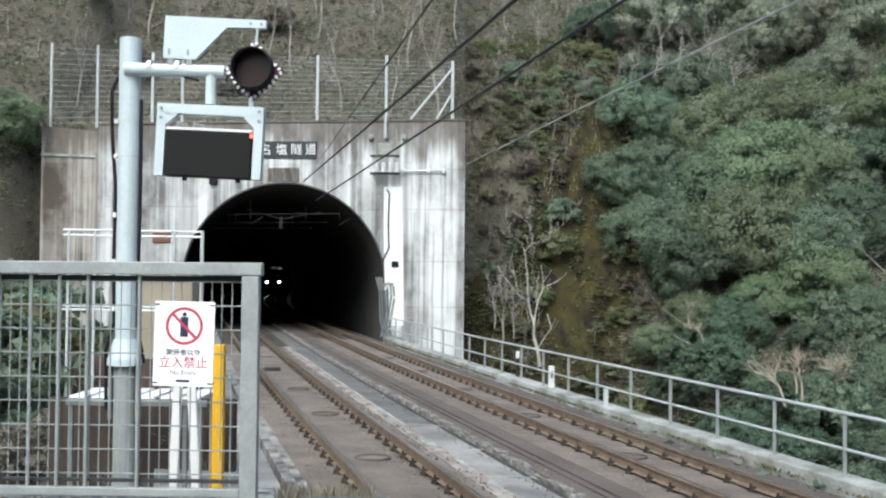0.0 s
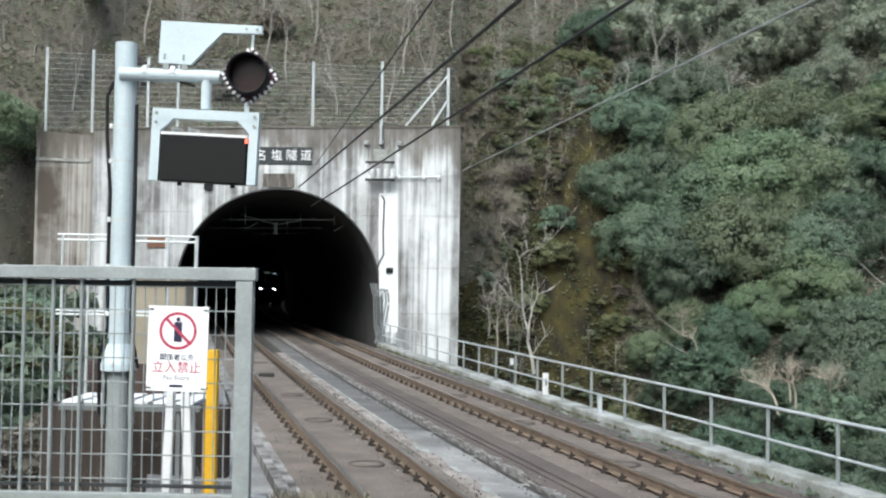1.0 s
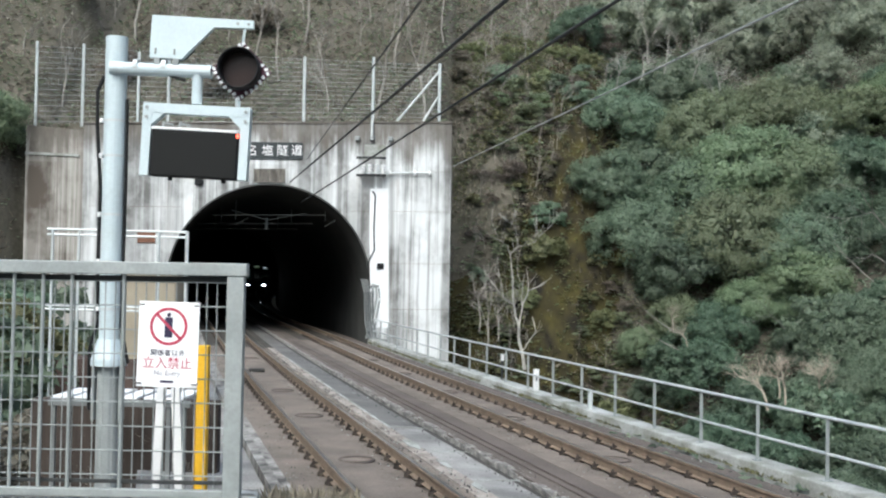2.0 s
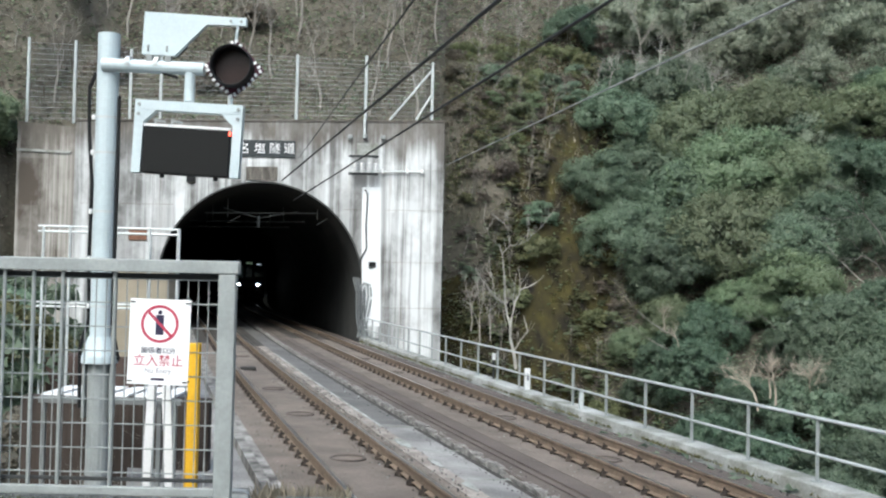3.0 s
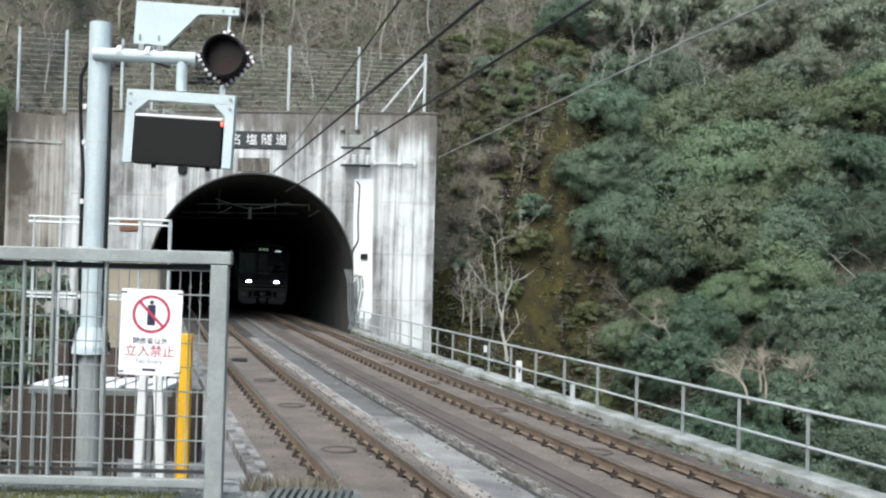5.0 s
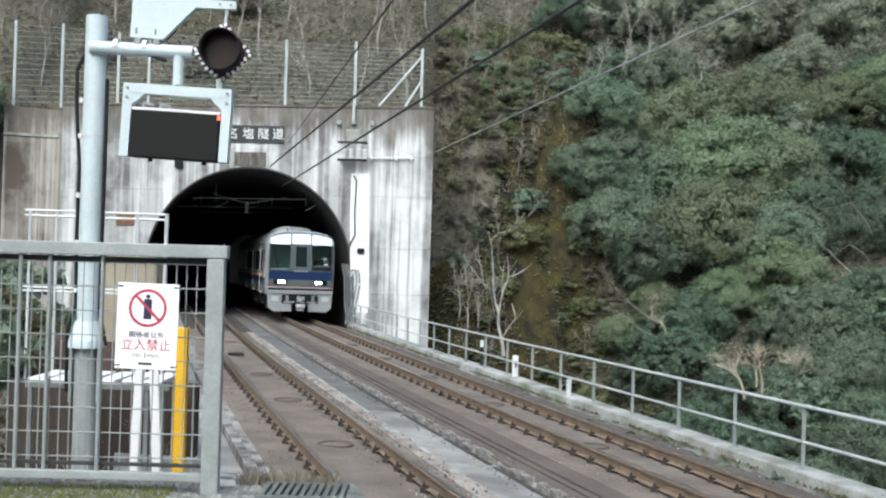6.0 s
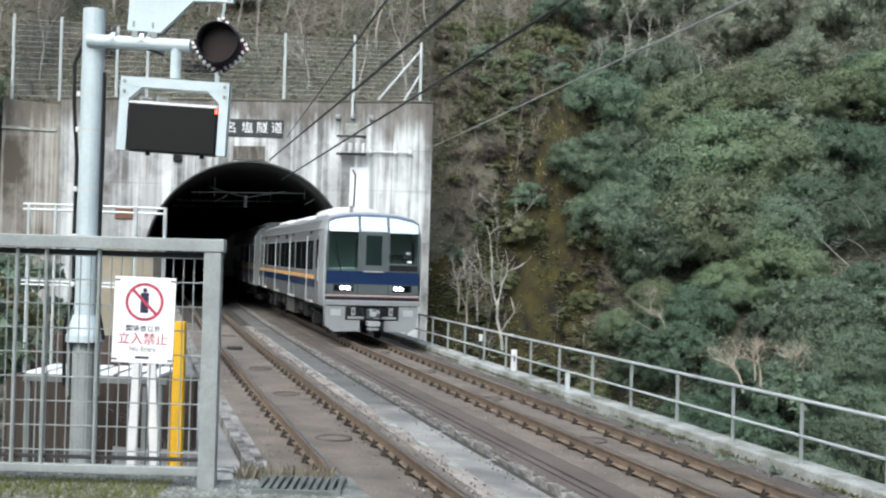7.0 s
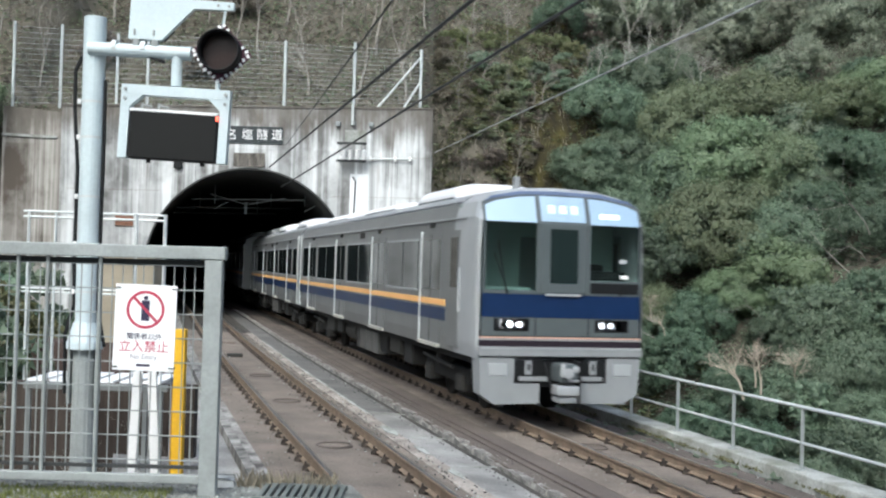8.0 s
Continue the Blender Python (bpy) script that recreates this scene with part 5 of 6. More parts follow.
    for a, b, w, h in units:
        arc = [math.pi * i / 14 for i in range(15)]
        dome = [(w / 2 * math.copysign(abs(math.cos(t)) ** 0.6, math.cos(t)), 3.70 + (0.16 + h) * math.sin(t) ** 0.5) for t in arc]
        bm = loft(bmnew(), [[(x * k, q0 + y, 3.70 + (z - 3.70) * k) for x, z in dome] for y, k in ((a, 0.86), (a + 0.12, 0.97), (a + 0.3, 1.0), (b - 0.3, 1.0), (b - 0.12, 0.97), (b, 0.86))])
        u = p("roof_unit", bm, M_AC, "pale roof air-conditioning unit")
        bm = bmnew()
        box(bm, (-w / 2 - 0.012, q0 + a + 0.2, 3.69), (w / 2 + 0.012, q0 + b - 0.2, 3.84), 0.0)
        p("grille", bm, M_CARGREY, "grey side grille", u)
    if not front:
        slab("gangway", (-0.55, -10.0, 1.1), (0.55, -9.72, 3.2), M_BLACK, "black gangway bellows", 0.03)
    slab("gangway", (-0.55, 9.72, 1.1), (0.55, 10.0, 3.2), M_BLACK, "black gangway bellows", 0.03)
    if not front:
        return car
    # cab front
    F = -9.93
    shell = p("front_shell", loft(bmnew(), [ring(F + 0.0, 0.955), ring(F + 0.06, 0.985), ring(F + 0.2, 1.0), ring(-9.44, 1.004), ring(y0 + 0.01, 1.004)], front_open=True), M_STEELP, "pale rounded cab shell")
    Z = 1.0
    def fp(name, x0, x1, z0, z1, material, d=0.01, lab="", parent=None, bev=0.0):
        return slab(name, (x0, F - d, z0), (x1, F + 0.05, z1), material, lab, bev, parent)
    fp("front_mask", -1.37, 1.37, 2.06, 2.14, M_CARGREY, 0.008, "grey cab front mask")
    for sx in (-1, 1):
        fp("mask_post", min(sx * 1.335, sx * 1.37), max(sx * 1.335, sx * 1.37), 2.14, 3.25, M_CARGREY, 0.008, "grey window post")
        fp("mask_post", min(sx * 0.38, sx * 0.468), max(sx * 0.38, sx * 0.468), 2.14, 3.25, M_CARGREY, 0.008, "grey window post")
    # the lower panel is cut out round the sunk headlights
    for x0, x1, z0, z1 in ((-1.37, 1.37, 1.42, 1.50), (-1.37, 1.37, 1.69, 2.06), (-1.37, -1.16, 1.50, 1.69), (-0.58, 0.58, 1.50, 1.69), (1.16, 1.37, 1.50, 1.69)):
        fp("lower_mask", x0, x1, z0, z1, M_CARGREY, 0.008, "grey cab front panel")
    slab("mask_backing", (-1.40, F + 0.052, 1.06), (1.40, F + 0.07, 1.50), M_BLACK)
    # driver's cab behind the glass
    slab("cab_bulkhead", (-1.40, -8.72, 1.08), (1.40, -8.63, 3.55), M_CABIN, "grey-green bulkhead of the cab")
    slab("bulkhead_door", (-0.34, -8.74, 1.1), (0.34, -8.715, 3.05), M_CARGREY, "dark door in the bulkhead", 0.01)
    slab("control_desk", (0.42, F + 0.12, 1.72), (1.36, F + 0.55, 2.34), M_CABIN, "grey-green control desk", 0.04)
    slab("desk_hood", (0.55, F + 0.20, 2.34), (1.2, F + 0.42, 2.50), M_BLACK, "black instrument hood", 0.03)
    slab("driver_seat", (0.66, F + 0.85, 1.9), (1.1, F + 0.97, 2.62), M_UNDER, "dark driver's seat back", 0.06)
    slab("cab_locker", (-1.36, F + 0.15, 1.72), (-0.5, F + 0.45, 2.20), M_CABIN, "grey-green locker under the window", 0.04)
    slab("cab_ceiling", (-1.36, F + 0.30, 3.28), (1.36, -8.73, 3.31), M_CARGREY)
    p("upper_mask", outline(bmnew(), [(-1.37, 3.25), (-1.37, 3.56), (-1.2, 3.66), (-0.7, 3.76), (0, 3.78), (0.7, 3.76), (1.2, 3.66), (1.37, 3.56), (1.37, 3.25)], F - 0.008, F + 0.05), M_CARGREY, "grey reclined upper mask")
    fp("navy_front_band", -1.372, 1.372, 1.72, 2.09, M_NAVY, 0.016, "navy band across the cab front")
    roofcap = p("front_brow", outline(bmnew(), [(-1.36, 3.56), (-1.2, 3.67), (-0.7, 3.77), (0, 3.79), (0.7, 3.77), (1.2, 3.67), (1.36, 3.56), (1.2, 3.63), (0.7, 3.71), (0, 3.73), (-0.7, 3.71), (-1.2, 3.63)], F - 0.02, F + 0.05), mat("brow_blue", (0.12, 0.155, 0.25), 0.35, var=0.1, bump=0.0), "dull blue brow")
    for s in (-1, 1):
        fp("cab_window", min(s * 0.47, s * 1.335), max(s * 0.47, s * 1.335), 2.14, 3.248, M_CABGLASS, 0.014, "large tinted cab window").visible_shadow = False
        pts = [(s * 0.47, 3.252), (s * 0.47, 3.69), (s * 0.75, 3.67), (s * 1.15, 3.59), (s * 1.335, 3.51), (s * 1.335, 3.252)]
        p("upper_pane", outline(bmnew(), pts, F - 0.014, F + 0.04), M_SKYPANE, "reclined reflecting upper cab pane")
        for za, zb in ((2.10, 3.25), (3.25, 3.70)):
            fp("window_pillar", min(s * 0.40, s * 0.465), max(s * 0.40, s * 0.465), za, zb, M_CARGREY, 0.03, "grey window pillar")
        hb = slab("headlight_box", (min(s * 0.58, s * 1.16), F + 0.33, 1.50), (max(s * 0.58, s * 1.16), F + 0.35, 1.69), M_BLACK, "black sunk headlight housing")
        for x0, x1, z0, z1 in ((0.575, 0.585, 1.495, 1.695), (1.155, 1.165, 1.495, 1.695), (0.585, 1.155, 1.495, 1.505), (0.585, 1.155, 1.685, 1.695)):
            slab("housing_side", (min(s * x0, s * x1), F - 0.012, z0), (max(s * x0, s * x1), F + 0.33, z1), M_BLACK, "", 0.0, hb)
        for x in (0.72, 0.88):
            bm = bmnew()
            tube(bm, (s * x, F + 0.29, 1.60), (s * x, F + 0.305, 1.60), 0.05, 16)
            p("headlight", bm, M_LAMP, "lit white headlight", hb)
            bm = bmnew()
            prev = None
            for i in range(17):
                a = 2 * math.pi * i / 16
                row = [bm.verts.new((s * x + r * math.cos(a), y, 1.60 + r * math.sin(a))) for r, y in ((0.052, F + 0.31), (0.056, F + 0.01), (0.064, F + 0.01), (0.060, F + 0.31))]
                if prev:
                    for j in range(4):
                        bm.faces.new((prev[j], prev[(j + 1) % 4], row[(j + 1) % 4], row[j]))
                prev = row
            p("lamp_barrel", bm, M_BLACK, "black lamp barrel", hb)
        # wiper
        bm = bmnew()
        x = -0.98 if s < 0 else 0.98
        tube(bm, (x, F - 0.04, 2.10), (x - 0.16 if s < 0 else x + 0.10, F - 0.03, 2.95 if s < 0 else 2.3), 0.012, 6)
        tube(bm, (x + 0.03, F - 0.04, 2.10), (x - 0.22 if s < 0 else x + 0.1, F - 0.03, 2.75 if s < 0 else 2.28), 0.010, 6)
        p("wiper", bm, M_BLACK, "black wiper arm")
        sk = p("skirt", outline(bmnew(), [(s * 0.36, 0.66), (s * 0.36, 0.34), (s * 1.12, 0.32), (s * 1.36, 0.48), (s * 1.40, 1.07), (s * 0.80, 1.07), (s * 0.80, 0.66)], F - 0.02, F + 0.35), M_SKIRT, "pale grey front skirt")
        fp("skirt_panel", min(s * 0.92, s * 1.24), max(s * 0.92, s * 1.24), 0.78, 0.98, M_STEELP, 0.028, "", sk, 0.01)
        # flat black panel; the recess's darkness is only its colour
        fp("skirt_recess", min(s * 0.37, s * 0.79), max(s * 0.37, s * 0.79), 0.67, 1.05, M_BLACK, 0.004, "flat black panel for the dark recess", sk)
        fp("hose_plate", min(s * 0.50, s * 0.62), max(s * 0.50, s * 0.62), 0.80, 1.03, M_SKIRT, 0.03, "pale hose plate", sk, 0.01)
        fp("hose_slot", min(s * 0.54, s * 0.58), max(s * 0.54, s * 0.58), 0.87, 0.97, M_BLACK, 0.034, "", sk)
        fp("step_bar", min(s * 0.2, s * 0.72), max(s * 0.2, s * 0.72), 0.70, 0.77, M_SKIRT, 0.05, "pale step bar", sk, 0.008)
    for z in (2.5,):
        dr = fp("gangway_door", -0.395, 0.395, 2.12, 3.25, M_CARGREY, 0.034, "grey emergency gangway door", bev=0.01)
        fp("door_pane", -0.24, 0.24, 2.28, 3.16, M_GLASS, 0.040, "dark door pane", dr)
        fp("door_step", -0.30, 0.30, 2.07, 2.11, M_STEELP, 0.06, "bright door step", dr, 0.006)
    ds = fp("destination_display", -0.39, 0.39, 3.28, 3.70, M_SKYPANE, 0.02, "destination display window")
    for x in (-0.2, 0.0, 0.2):
        fp("lit_bar", x - 0.06, x + 0.06, 3.42, 3.55, M_DEST2, 0.024, "dim unreadable character", ds)
    for x in (0.70, 0.82, 0.94):
        fp("number_bar", x - 0.05, x + 0.05, 3.36, 3.44, M_DEST, 0.018, "lit unreadable character")
    fp("mark_plate", 0.98, 1.12, 2.63, 2.70, M_STEELP, 0.018, "small white mark")
    fp("mark_plate", 1.02, 1.15, 2.38, 2.44, M_SIGNW, 0.018, "small white mark")
    fp("driver_panel", 0.48, 1.335, 2.13, 2.30, M_BLACK, 0.018, "black strip under the driver's window")
    fp("window_sill", 0.48, 1.335, 2.30, 2.335, M_CARGREY, 0.022, "grey window sill")
    fp("window_sill", -1.335, -0.48, 2.10, 2.15, M_CARGREY, 0.022, "grey window sill")
    for x in (-0.46, 0.46):
        fp("panel_seam", x - 0.008, x + 0.008, 1.42, 1.715, M_BLACK, 0.012)
    fp("orange_line", -1.39, 1.39, 1.380, 1.402, M_FRONTLINE, 0.02, "thin orange line")
    fp("white_line", -1.40, 1.40, 1.352, 1.372, M_STEELP, 0.022, "thin white line")
    fp("dark_line", -1.41, 1.41, 1.25, 1.343, mat("maroon_line", (0.022, 0.015, 0.022), 0.4, var=0.1), 0.02, "dark maroon line")
    fp("bumper_lip", -1.42, 1.42, 1.09, 1.245, M_SKIRT, 0.05, "pale lower lip", bev=0.02)
    fp("bumper_line", -1.40, 1.40, 1.215, 1.245, M_STEELP, 0.056, "white edge line")
    slab("coupler_pocket", (-0.45, F + 0.03, 0.6), (0.45, F + 0.3, 1.08), M_BLACK, "black coupler pocket")
    cp = slab("coupler", (-0.16, F - 0.40, 0.70), (0.16, F + 0.1, 1.0), M_CARGREY, "dark coupler head", 0.05)
    slab("coupler_jaw", (-0.15, F - 0.46, 0.80), (-0.09, F - 0.36, 1.02), M_STEELP, "bright coupler jaw", 0.02, cp)
    slab("coupler_jaw", (0.05, F - 0.44, 0.88), (0.15, F - 0.36, 0.97), M_STEELP, "bright coupler jaw", 0.02, cp)
    slab("coupler_jaw", (-0.02, F - 0.44, 0.72), (0.14, F - 0.38, 0.76), M_SKIRT, "grey coupler plate", 0.01, cp)
    for x in (-0.30, 0.30):
        bm = bmnew()
        tube(bm, (x, F - 0.05, 1.0), (x * 0.75, F - 0.2, 0.62), 0.022, 8)
        p("air_hose", bm, M_BLACK, "black air hose", cp)
    bm = bmnew()
    tube(bm, (-0.05, F - 0.5, 0.87), (-0.05, F - 0.40, 0.87), 0.085, 16, 0.06)
    p("coupler_cone", bm, M_STEELP, "bright coupler cone", cp)
    slab("electric_coupler", (-0.19, F - 0.40, 0.50), (0.19, F - 0.05, 0.66), M_STEELP, "bright electric coupler box", 0.03, cp)
    slab("coupler_lid", (-0.16, F - 0.36, 0.38), (0.16, F - 0.05, 0.47), M_SKIRT, "", 0.02, cp)
    slab("coupler_hook", (0.16, F - 0.35, 0.75), (0.22, F - 0.1, 1.04), M_BLACK, "", 0.01, cp)
    # the cab front leans back above the waist
    for ob in car.children_recursive:
        if ob.type == "MESH" and min(v.co.y for v in ob.data.vertices) < -9.6:
            for v in ob.data.vertices:
                v.co.y += (0.03 * max(0.0, v.co.z - 2.1) + 0.36 * max(0.0, v.co.z - 3.25)) * max(0.0, min(1.0, (-9.4 - v.co.y) / 0.4))
    slab("antenna", (-0.62, F + 0.75, 3.76), (-0.52, F + 0.88, 4.05), M_SKIRT, "pale radio antenna", 0.02)
    return car


CARS = [build_car(True, "silver commuter train lead car with navy and orange bands")]
CARS.append(build_car(False, "silver commuter train trailer car with orange and navy bands"))
CARS.append(copy_thing(CARS[1], pose(0, 0, 0)))
CARS.append(copy_thing(CARS[1], pose(0, 0, 0)))


LEAN = 0.3     # degrees by which the cars lean


def nose_at(t):
    """Metres along the line of the train's nose: steady, then braking gently for the station."""
    u = t - 6.0
    return 47.4 - 16.27 * u + (0.535 * u * u if u > 0 else 0.0)

# ---- plants ----


def leaf_mesh(name, material, clumps, leaves, radius, squash, leaf, seed, drop=0.25, flat=0.32):
    """A crown of many small leaves gathered in uneven clumps, open below."""
    rng = np.random.default_rng(seed)
    d = rng.normal(size=(clumps, 3))
    d /= np.linalg.norm(d, axis=1)[:, None]
    d[:, 2] = np.where(d[:, 2] < -drop, -d[:, 2], d[:, 2])
    lobe = 0.72 + 0.28 * np.sin(d[:, 0] * 3.1 + seed) * np.cos(d[:, 1] * 2.7 - seed) + rng.uniform(-0.12, 0.2, clumps)
    c = d * (radius * lobe * rng.uniform(0.72, 1.0, clumps))[:, None] * np.array([1, 1, squash])
    cr = radius * rng.uniform(0.17, 0.34, clumps)
    k = rng.normal(size=(clumps, leaves, 3))
    k /= np.linalg.norm(k, axis=2)[:, :, None]
    k[:, :, 2] = np.abs(k[:, :, 2]) * 0.9 - 0.25
    pos = (c[:, None, :] + k * cr[:, None, None] * rng.uniform(0.55, 1.05, (clumps, leaves, 1))).reshape(-1, 3)
    n = len(pos)
    nrm = rng.normal(size=(n, 3)) * flat + k.reshape(-1, 3) * 0.7 + np.repeat(d, leaves, 0) * 0.6 + np.array([0, 0, 0.5])
    nrm /= np.linalg.norm(nrm, axis=1)[:, None]
    a = np.cross(nrm, rng.normal(size=(n, 3)))
    a /= np.linalg.norm(a, axis=1)[:, None]
    b = np.cross(nrm, a)
    s = leaf * rng.uniform(0.6, 1.35, n)[:, None]
    v = np.stack([pos - a * s, pos + a * s * 0.5 - b * s * 0.6, pos + a * s * 0.7 + b * s * 0.6], 1).reshape(-1, 3)
    f = np.arange(3 * n).reshape(-1, 3)
    me = bpy.data.meshes.new(name)
    me.from_pydata(v.tolist(), [], f.tolist())
    me.materials.append(material)
    return me


def crown_mesh(name, material, lobes, clumps, leaves, leaf, seed, squash=0.9):
    """A crown one metre in radius: rounded boughs that carry clumps, each clump a dome of small leaves that lie along it."""
    rng = np.random.default_rng(seed)

    def unit(a):
        return a / np.linalg.norm(a, axis=-1, keepdims=True)
    i = np.arange(lobes) + 0.5
    h = 1 - 1.55 * i / lobes
    a = i * 2.39996 + seed
    ring = np.sqrt(np.maximum(0.0, 1 - h * h))
    d = unit(np.stack([ring * np.cos(a), ring * np.sin(a), h], 1) + rng.normal(size=(lobes, 3)) * 0.16)
    centre = d * rng.uniform(0.48, 0.74, (lobes, 1)) * np.array([1, 1, squash])
    reach = rng.uniform(0.24, 0.44, (lobes, 1))
    e = unit(unit(rng.normal(size=(lobes, clumps, 3))) + d[:, None, :] * 0.75 + np.array([0, 0, 0.35]))
    mid = centre[:, None, :] + e * (reach * rng.uniform(0.65, 1.1, (lobes, clumps)))[:, :, None]
    size = rng.uniform(0.10, 0.24, (lobes, clumps))
    k = unit(unit(rng.normal(size=(lobes, clumps, leaves, 3))) + e[:, :, None, :] * 0.8 + np.array([0, 0, 0.15]))
    far = size[:, :, None, None] * rng.uniform(0.25, 1.3, (lobes, clumps, leaves, 1))
    pos = (mid[:, :, None, :] + k * far * np.array([1.0, 1.0, 1.0])).reshape(-1, 3)
    soft = unit(k + 0.55 * e[:, :, None, :] + np.array([0, 0, 0.15])).reshape(-1, 3)
    n = len(pos)
    flat = unit(soft + rng.normal(size=(n, 3)) * 0.55)
    u = unit(np.cross(flat, rng.normal(size=(n, 3))))
    w = np.cross(flat, u)
    s = leaf * rng.uniform(0.6, 1.35, n)[:, None]
    v = np.stack([pos - u * s, pos + u * s * 0.55 - w * s * 0.55, pos + u * s * 0.75 + w * s * 0.55], 1).reshape(-1, 3)
    me = bpy.data.meshes.new(name)
    me.from_pydata(v.tolist(), [], np.arange(3 * n).reshape(-1, 3).tolist())
    me.polygons.foreach_set("use_smooth", [True] * n)
    me.normals_split_custom_set_from_vertices(np.repeat(unit(soft * 0.5 + flat * 0.6 + np.array([0, 0, 0.1])), 3, 0).tolist())
    me.materials.append(material)
    return me


def branch_mesh(name, material, seed, height, r0, spread, depth, up=0.35, kids=(2, 3), lean=(0, 0, 1)):
    """A bare limb system: tapered limbs that fork into twigs."""
    rnd = random.Random(seed)
    vs, fs = [], []

    def limb(p, q, ra, rb):
        d = (q - p).normalized()
        x = d.orthogonal().normalized()
        y = d.cross(x)
        n = 5 if ra > 0.03 else 3
        k = len(vs)
        for c, r in ((p, ra), (q, rb)):
            for i in range(n):
                a = 2 * math.pi * i / n
                vs.append(c + x * (r * math.cos(a)) + y * (r * math.sin(a)))
        for i in range(n):
            fs.append((k + i, k + (i + 1) % n, k + n + (i + 1) % n, k + n + i))

    def grow(p, d, length, r, lvl):
        segs = 3 if lvl > 0 else 2
        for i in range(segs):
            d = (d + Vector((rnd.uniform(-1, 1), rnd.uniform(-1, 1), rnd.uniform(-0.6, 1) * up)) * 0.22).normalized()
            q = p + d * length / segs
            r2 = r * 0.86
            limb(p, q, r, r2)
            p, r = q, r2
            if lvl > 0 and i >= (0 if lvl < depth else 1):
                for _ in range(rnd.randint(*kids) - (1 if i < segs - 1 else 0)):
                    e = (d + Vector((rnd.uniform(-1, 1), rnd.uniform(-1, 1), rnd.uniform(-0.5, 1))) * spread).normalized()
                    grow(p, e, length * rnd.uniform(0.5, 0.8), r * 0.62, lvl - 1)
    grow(Vector((0, 0, 0)), Vector(lean).normalized(), height * 0.45, r0, depth)
    me = bpy.data.meshes.new(name)
    me.from_pydata([tuple(v) for v in vs], [], fs)
    me.materials.append(material)
    return me


def trunk_mesh(h, r, seed):
    return branch_mesh("trunk", M_BARK, seed, h, r, 0.9, 1, 0.8)


# kinds: blue-green evergreen, olive, yellow-green, dark evergreen, thin grey-olive
KINDS = (
    (M_LEAF, 22, 15, 84, 0.032, "dense blue-green evergreen broadleaf tree on the slope"),
    (M_LEAF2, 22, 15, 82, 0.032, "rounded olive-green broadleaf tree on the slope"),
    (M_LEAF3, 20, 15, 80, 0.032, "yellow-green broadleaf tree with a rounded crown"),
    (M_LEAF4, 18, 14, 70, 0.038, "dark green evergreen tree in the valley wood"),
    (M_LEAF5, 18, 11, 56, 0.032, "thin grey-olive tree high on the slope"),
)
CROWNS = [[crown_mesh("crown", k[0], k[1], k[2], k[3], k[4], 11 + 7 * j + i) for i in range(3)] for j, k in enumerate(KINDS)]
# filler crowns; the darker leaf colour deepens the shade between the stands
UNDER = [crown_mesh("crown", m, 11, 9, 60, 0.058, 91 + i) for i, m in enumerate((M_LEAF4, M_LEAF, M_LEAF5))]
TRUNKS = [trunk_mesh(6.0, 0.17, 50 + i) for i in range(3)]
BUSHES = [leaf_mesh("foliage", M_FERN, 40, 75, 1.1, 0.95, 0.075, 61, 0.6, 0.8), leaf_mesh("foliage", M_LEAF, 40, 75, 1.1, 0.95, 0.08, 62, 0.6, 0.8), leaf_mesh("foliage", M_LITTER, 36, 60, 1.0, 0.95, 0.07, 63, 0.6, 0.9), leaf_mesh("foliage", M_LEAF3, 40, 75, 1.1, 0.95, 0.075, 67, 0.6, 0.8)]
PALE = [branch_mesh("limbs", M_TWIG, 171 + i, 8.5, 0.06, 0.62, 3, 0.5, (1, 3)) for i in range(3)]
THICKET = [branch_mesh("twigs", M_TANTWIG, 91 + i, 2.4, 0.055, 1.25, 3, 0.05, (2, 3)) for i in range(3)]
BARE = [branch_mesh("limbs", M_DULLTWIG, 71 + i, 8.0, 0.085, 0.75, 4, 0.5, (1, 3)) for i in range(4)]
VINES = [branch_mesh("twigs", M_PALETWIG, 291 + i, 2.6, 0.032, 1.2, 3, -0.3, (2, 3)) for i in range(3)]
DULLSHRUB = [branch_mesh("twigs", M_DULLTWIG, 181 + i, 3.0, 0.04, 1.0, 3, 0.2, (1, 3)) for i in range(3)]
SHRUB = [branch_mesh("twigs", M_TWIG, 81 + i, 3.2, 0.035, 1.0, 3, 0.2, (2, 3)) for i in range(3)]


# the slender tree by the bank: (parent limb, its joint or share of the first stretch, turn about the stem, stretches of lean and length)
BOUGHS = (
    (None, 0, 0, ((-6, 1.8), (-14, 0.98), (-2, 1.32), (-5, 0.85), (-18, 0.38))),
    (0, 1, 25, ((15, 0.87), (20, 0.77), (65, 0.85))),
    (1, 2, -30, ((-5, 0.95),)),
    (0, 0.43, -25, ((35, 1.08), (-15, 0.62))),
    (0, 2, 20, ((-60, 0.55), (-40, 0.9), (-35, 0.7))),
    (0, 4, -20, ((45, 0.5), (75, 0.75), (42, 1.1), (30, 0.42))),
    (5, 1, 35, ((-10, 0.75), (-5, 0.85))),
    (6, 1, -15, ((-48, 1.0),)),
    (0, 5, 30, ((-65, 0.5), (-20, 0.9), (0, 0.6))),
    (1, 1, -35, ((-10, 0.45), (5, 1.0))),
    (4, 1, -20, ((-15, 0.8), (-30, 0.5))),
    (5, 2, 15, ((5, 0.7), (-10, 0.5))),
)


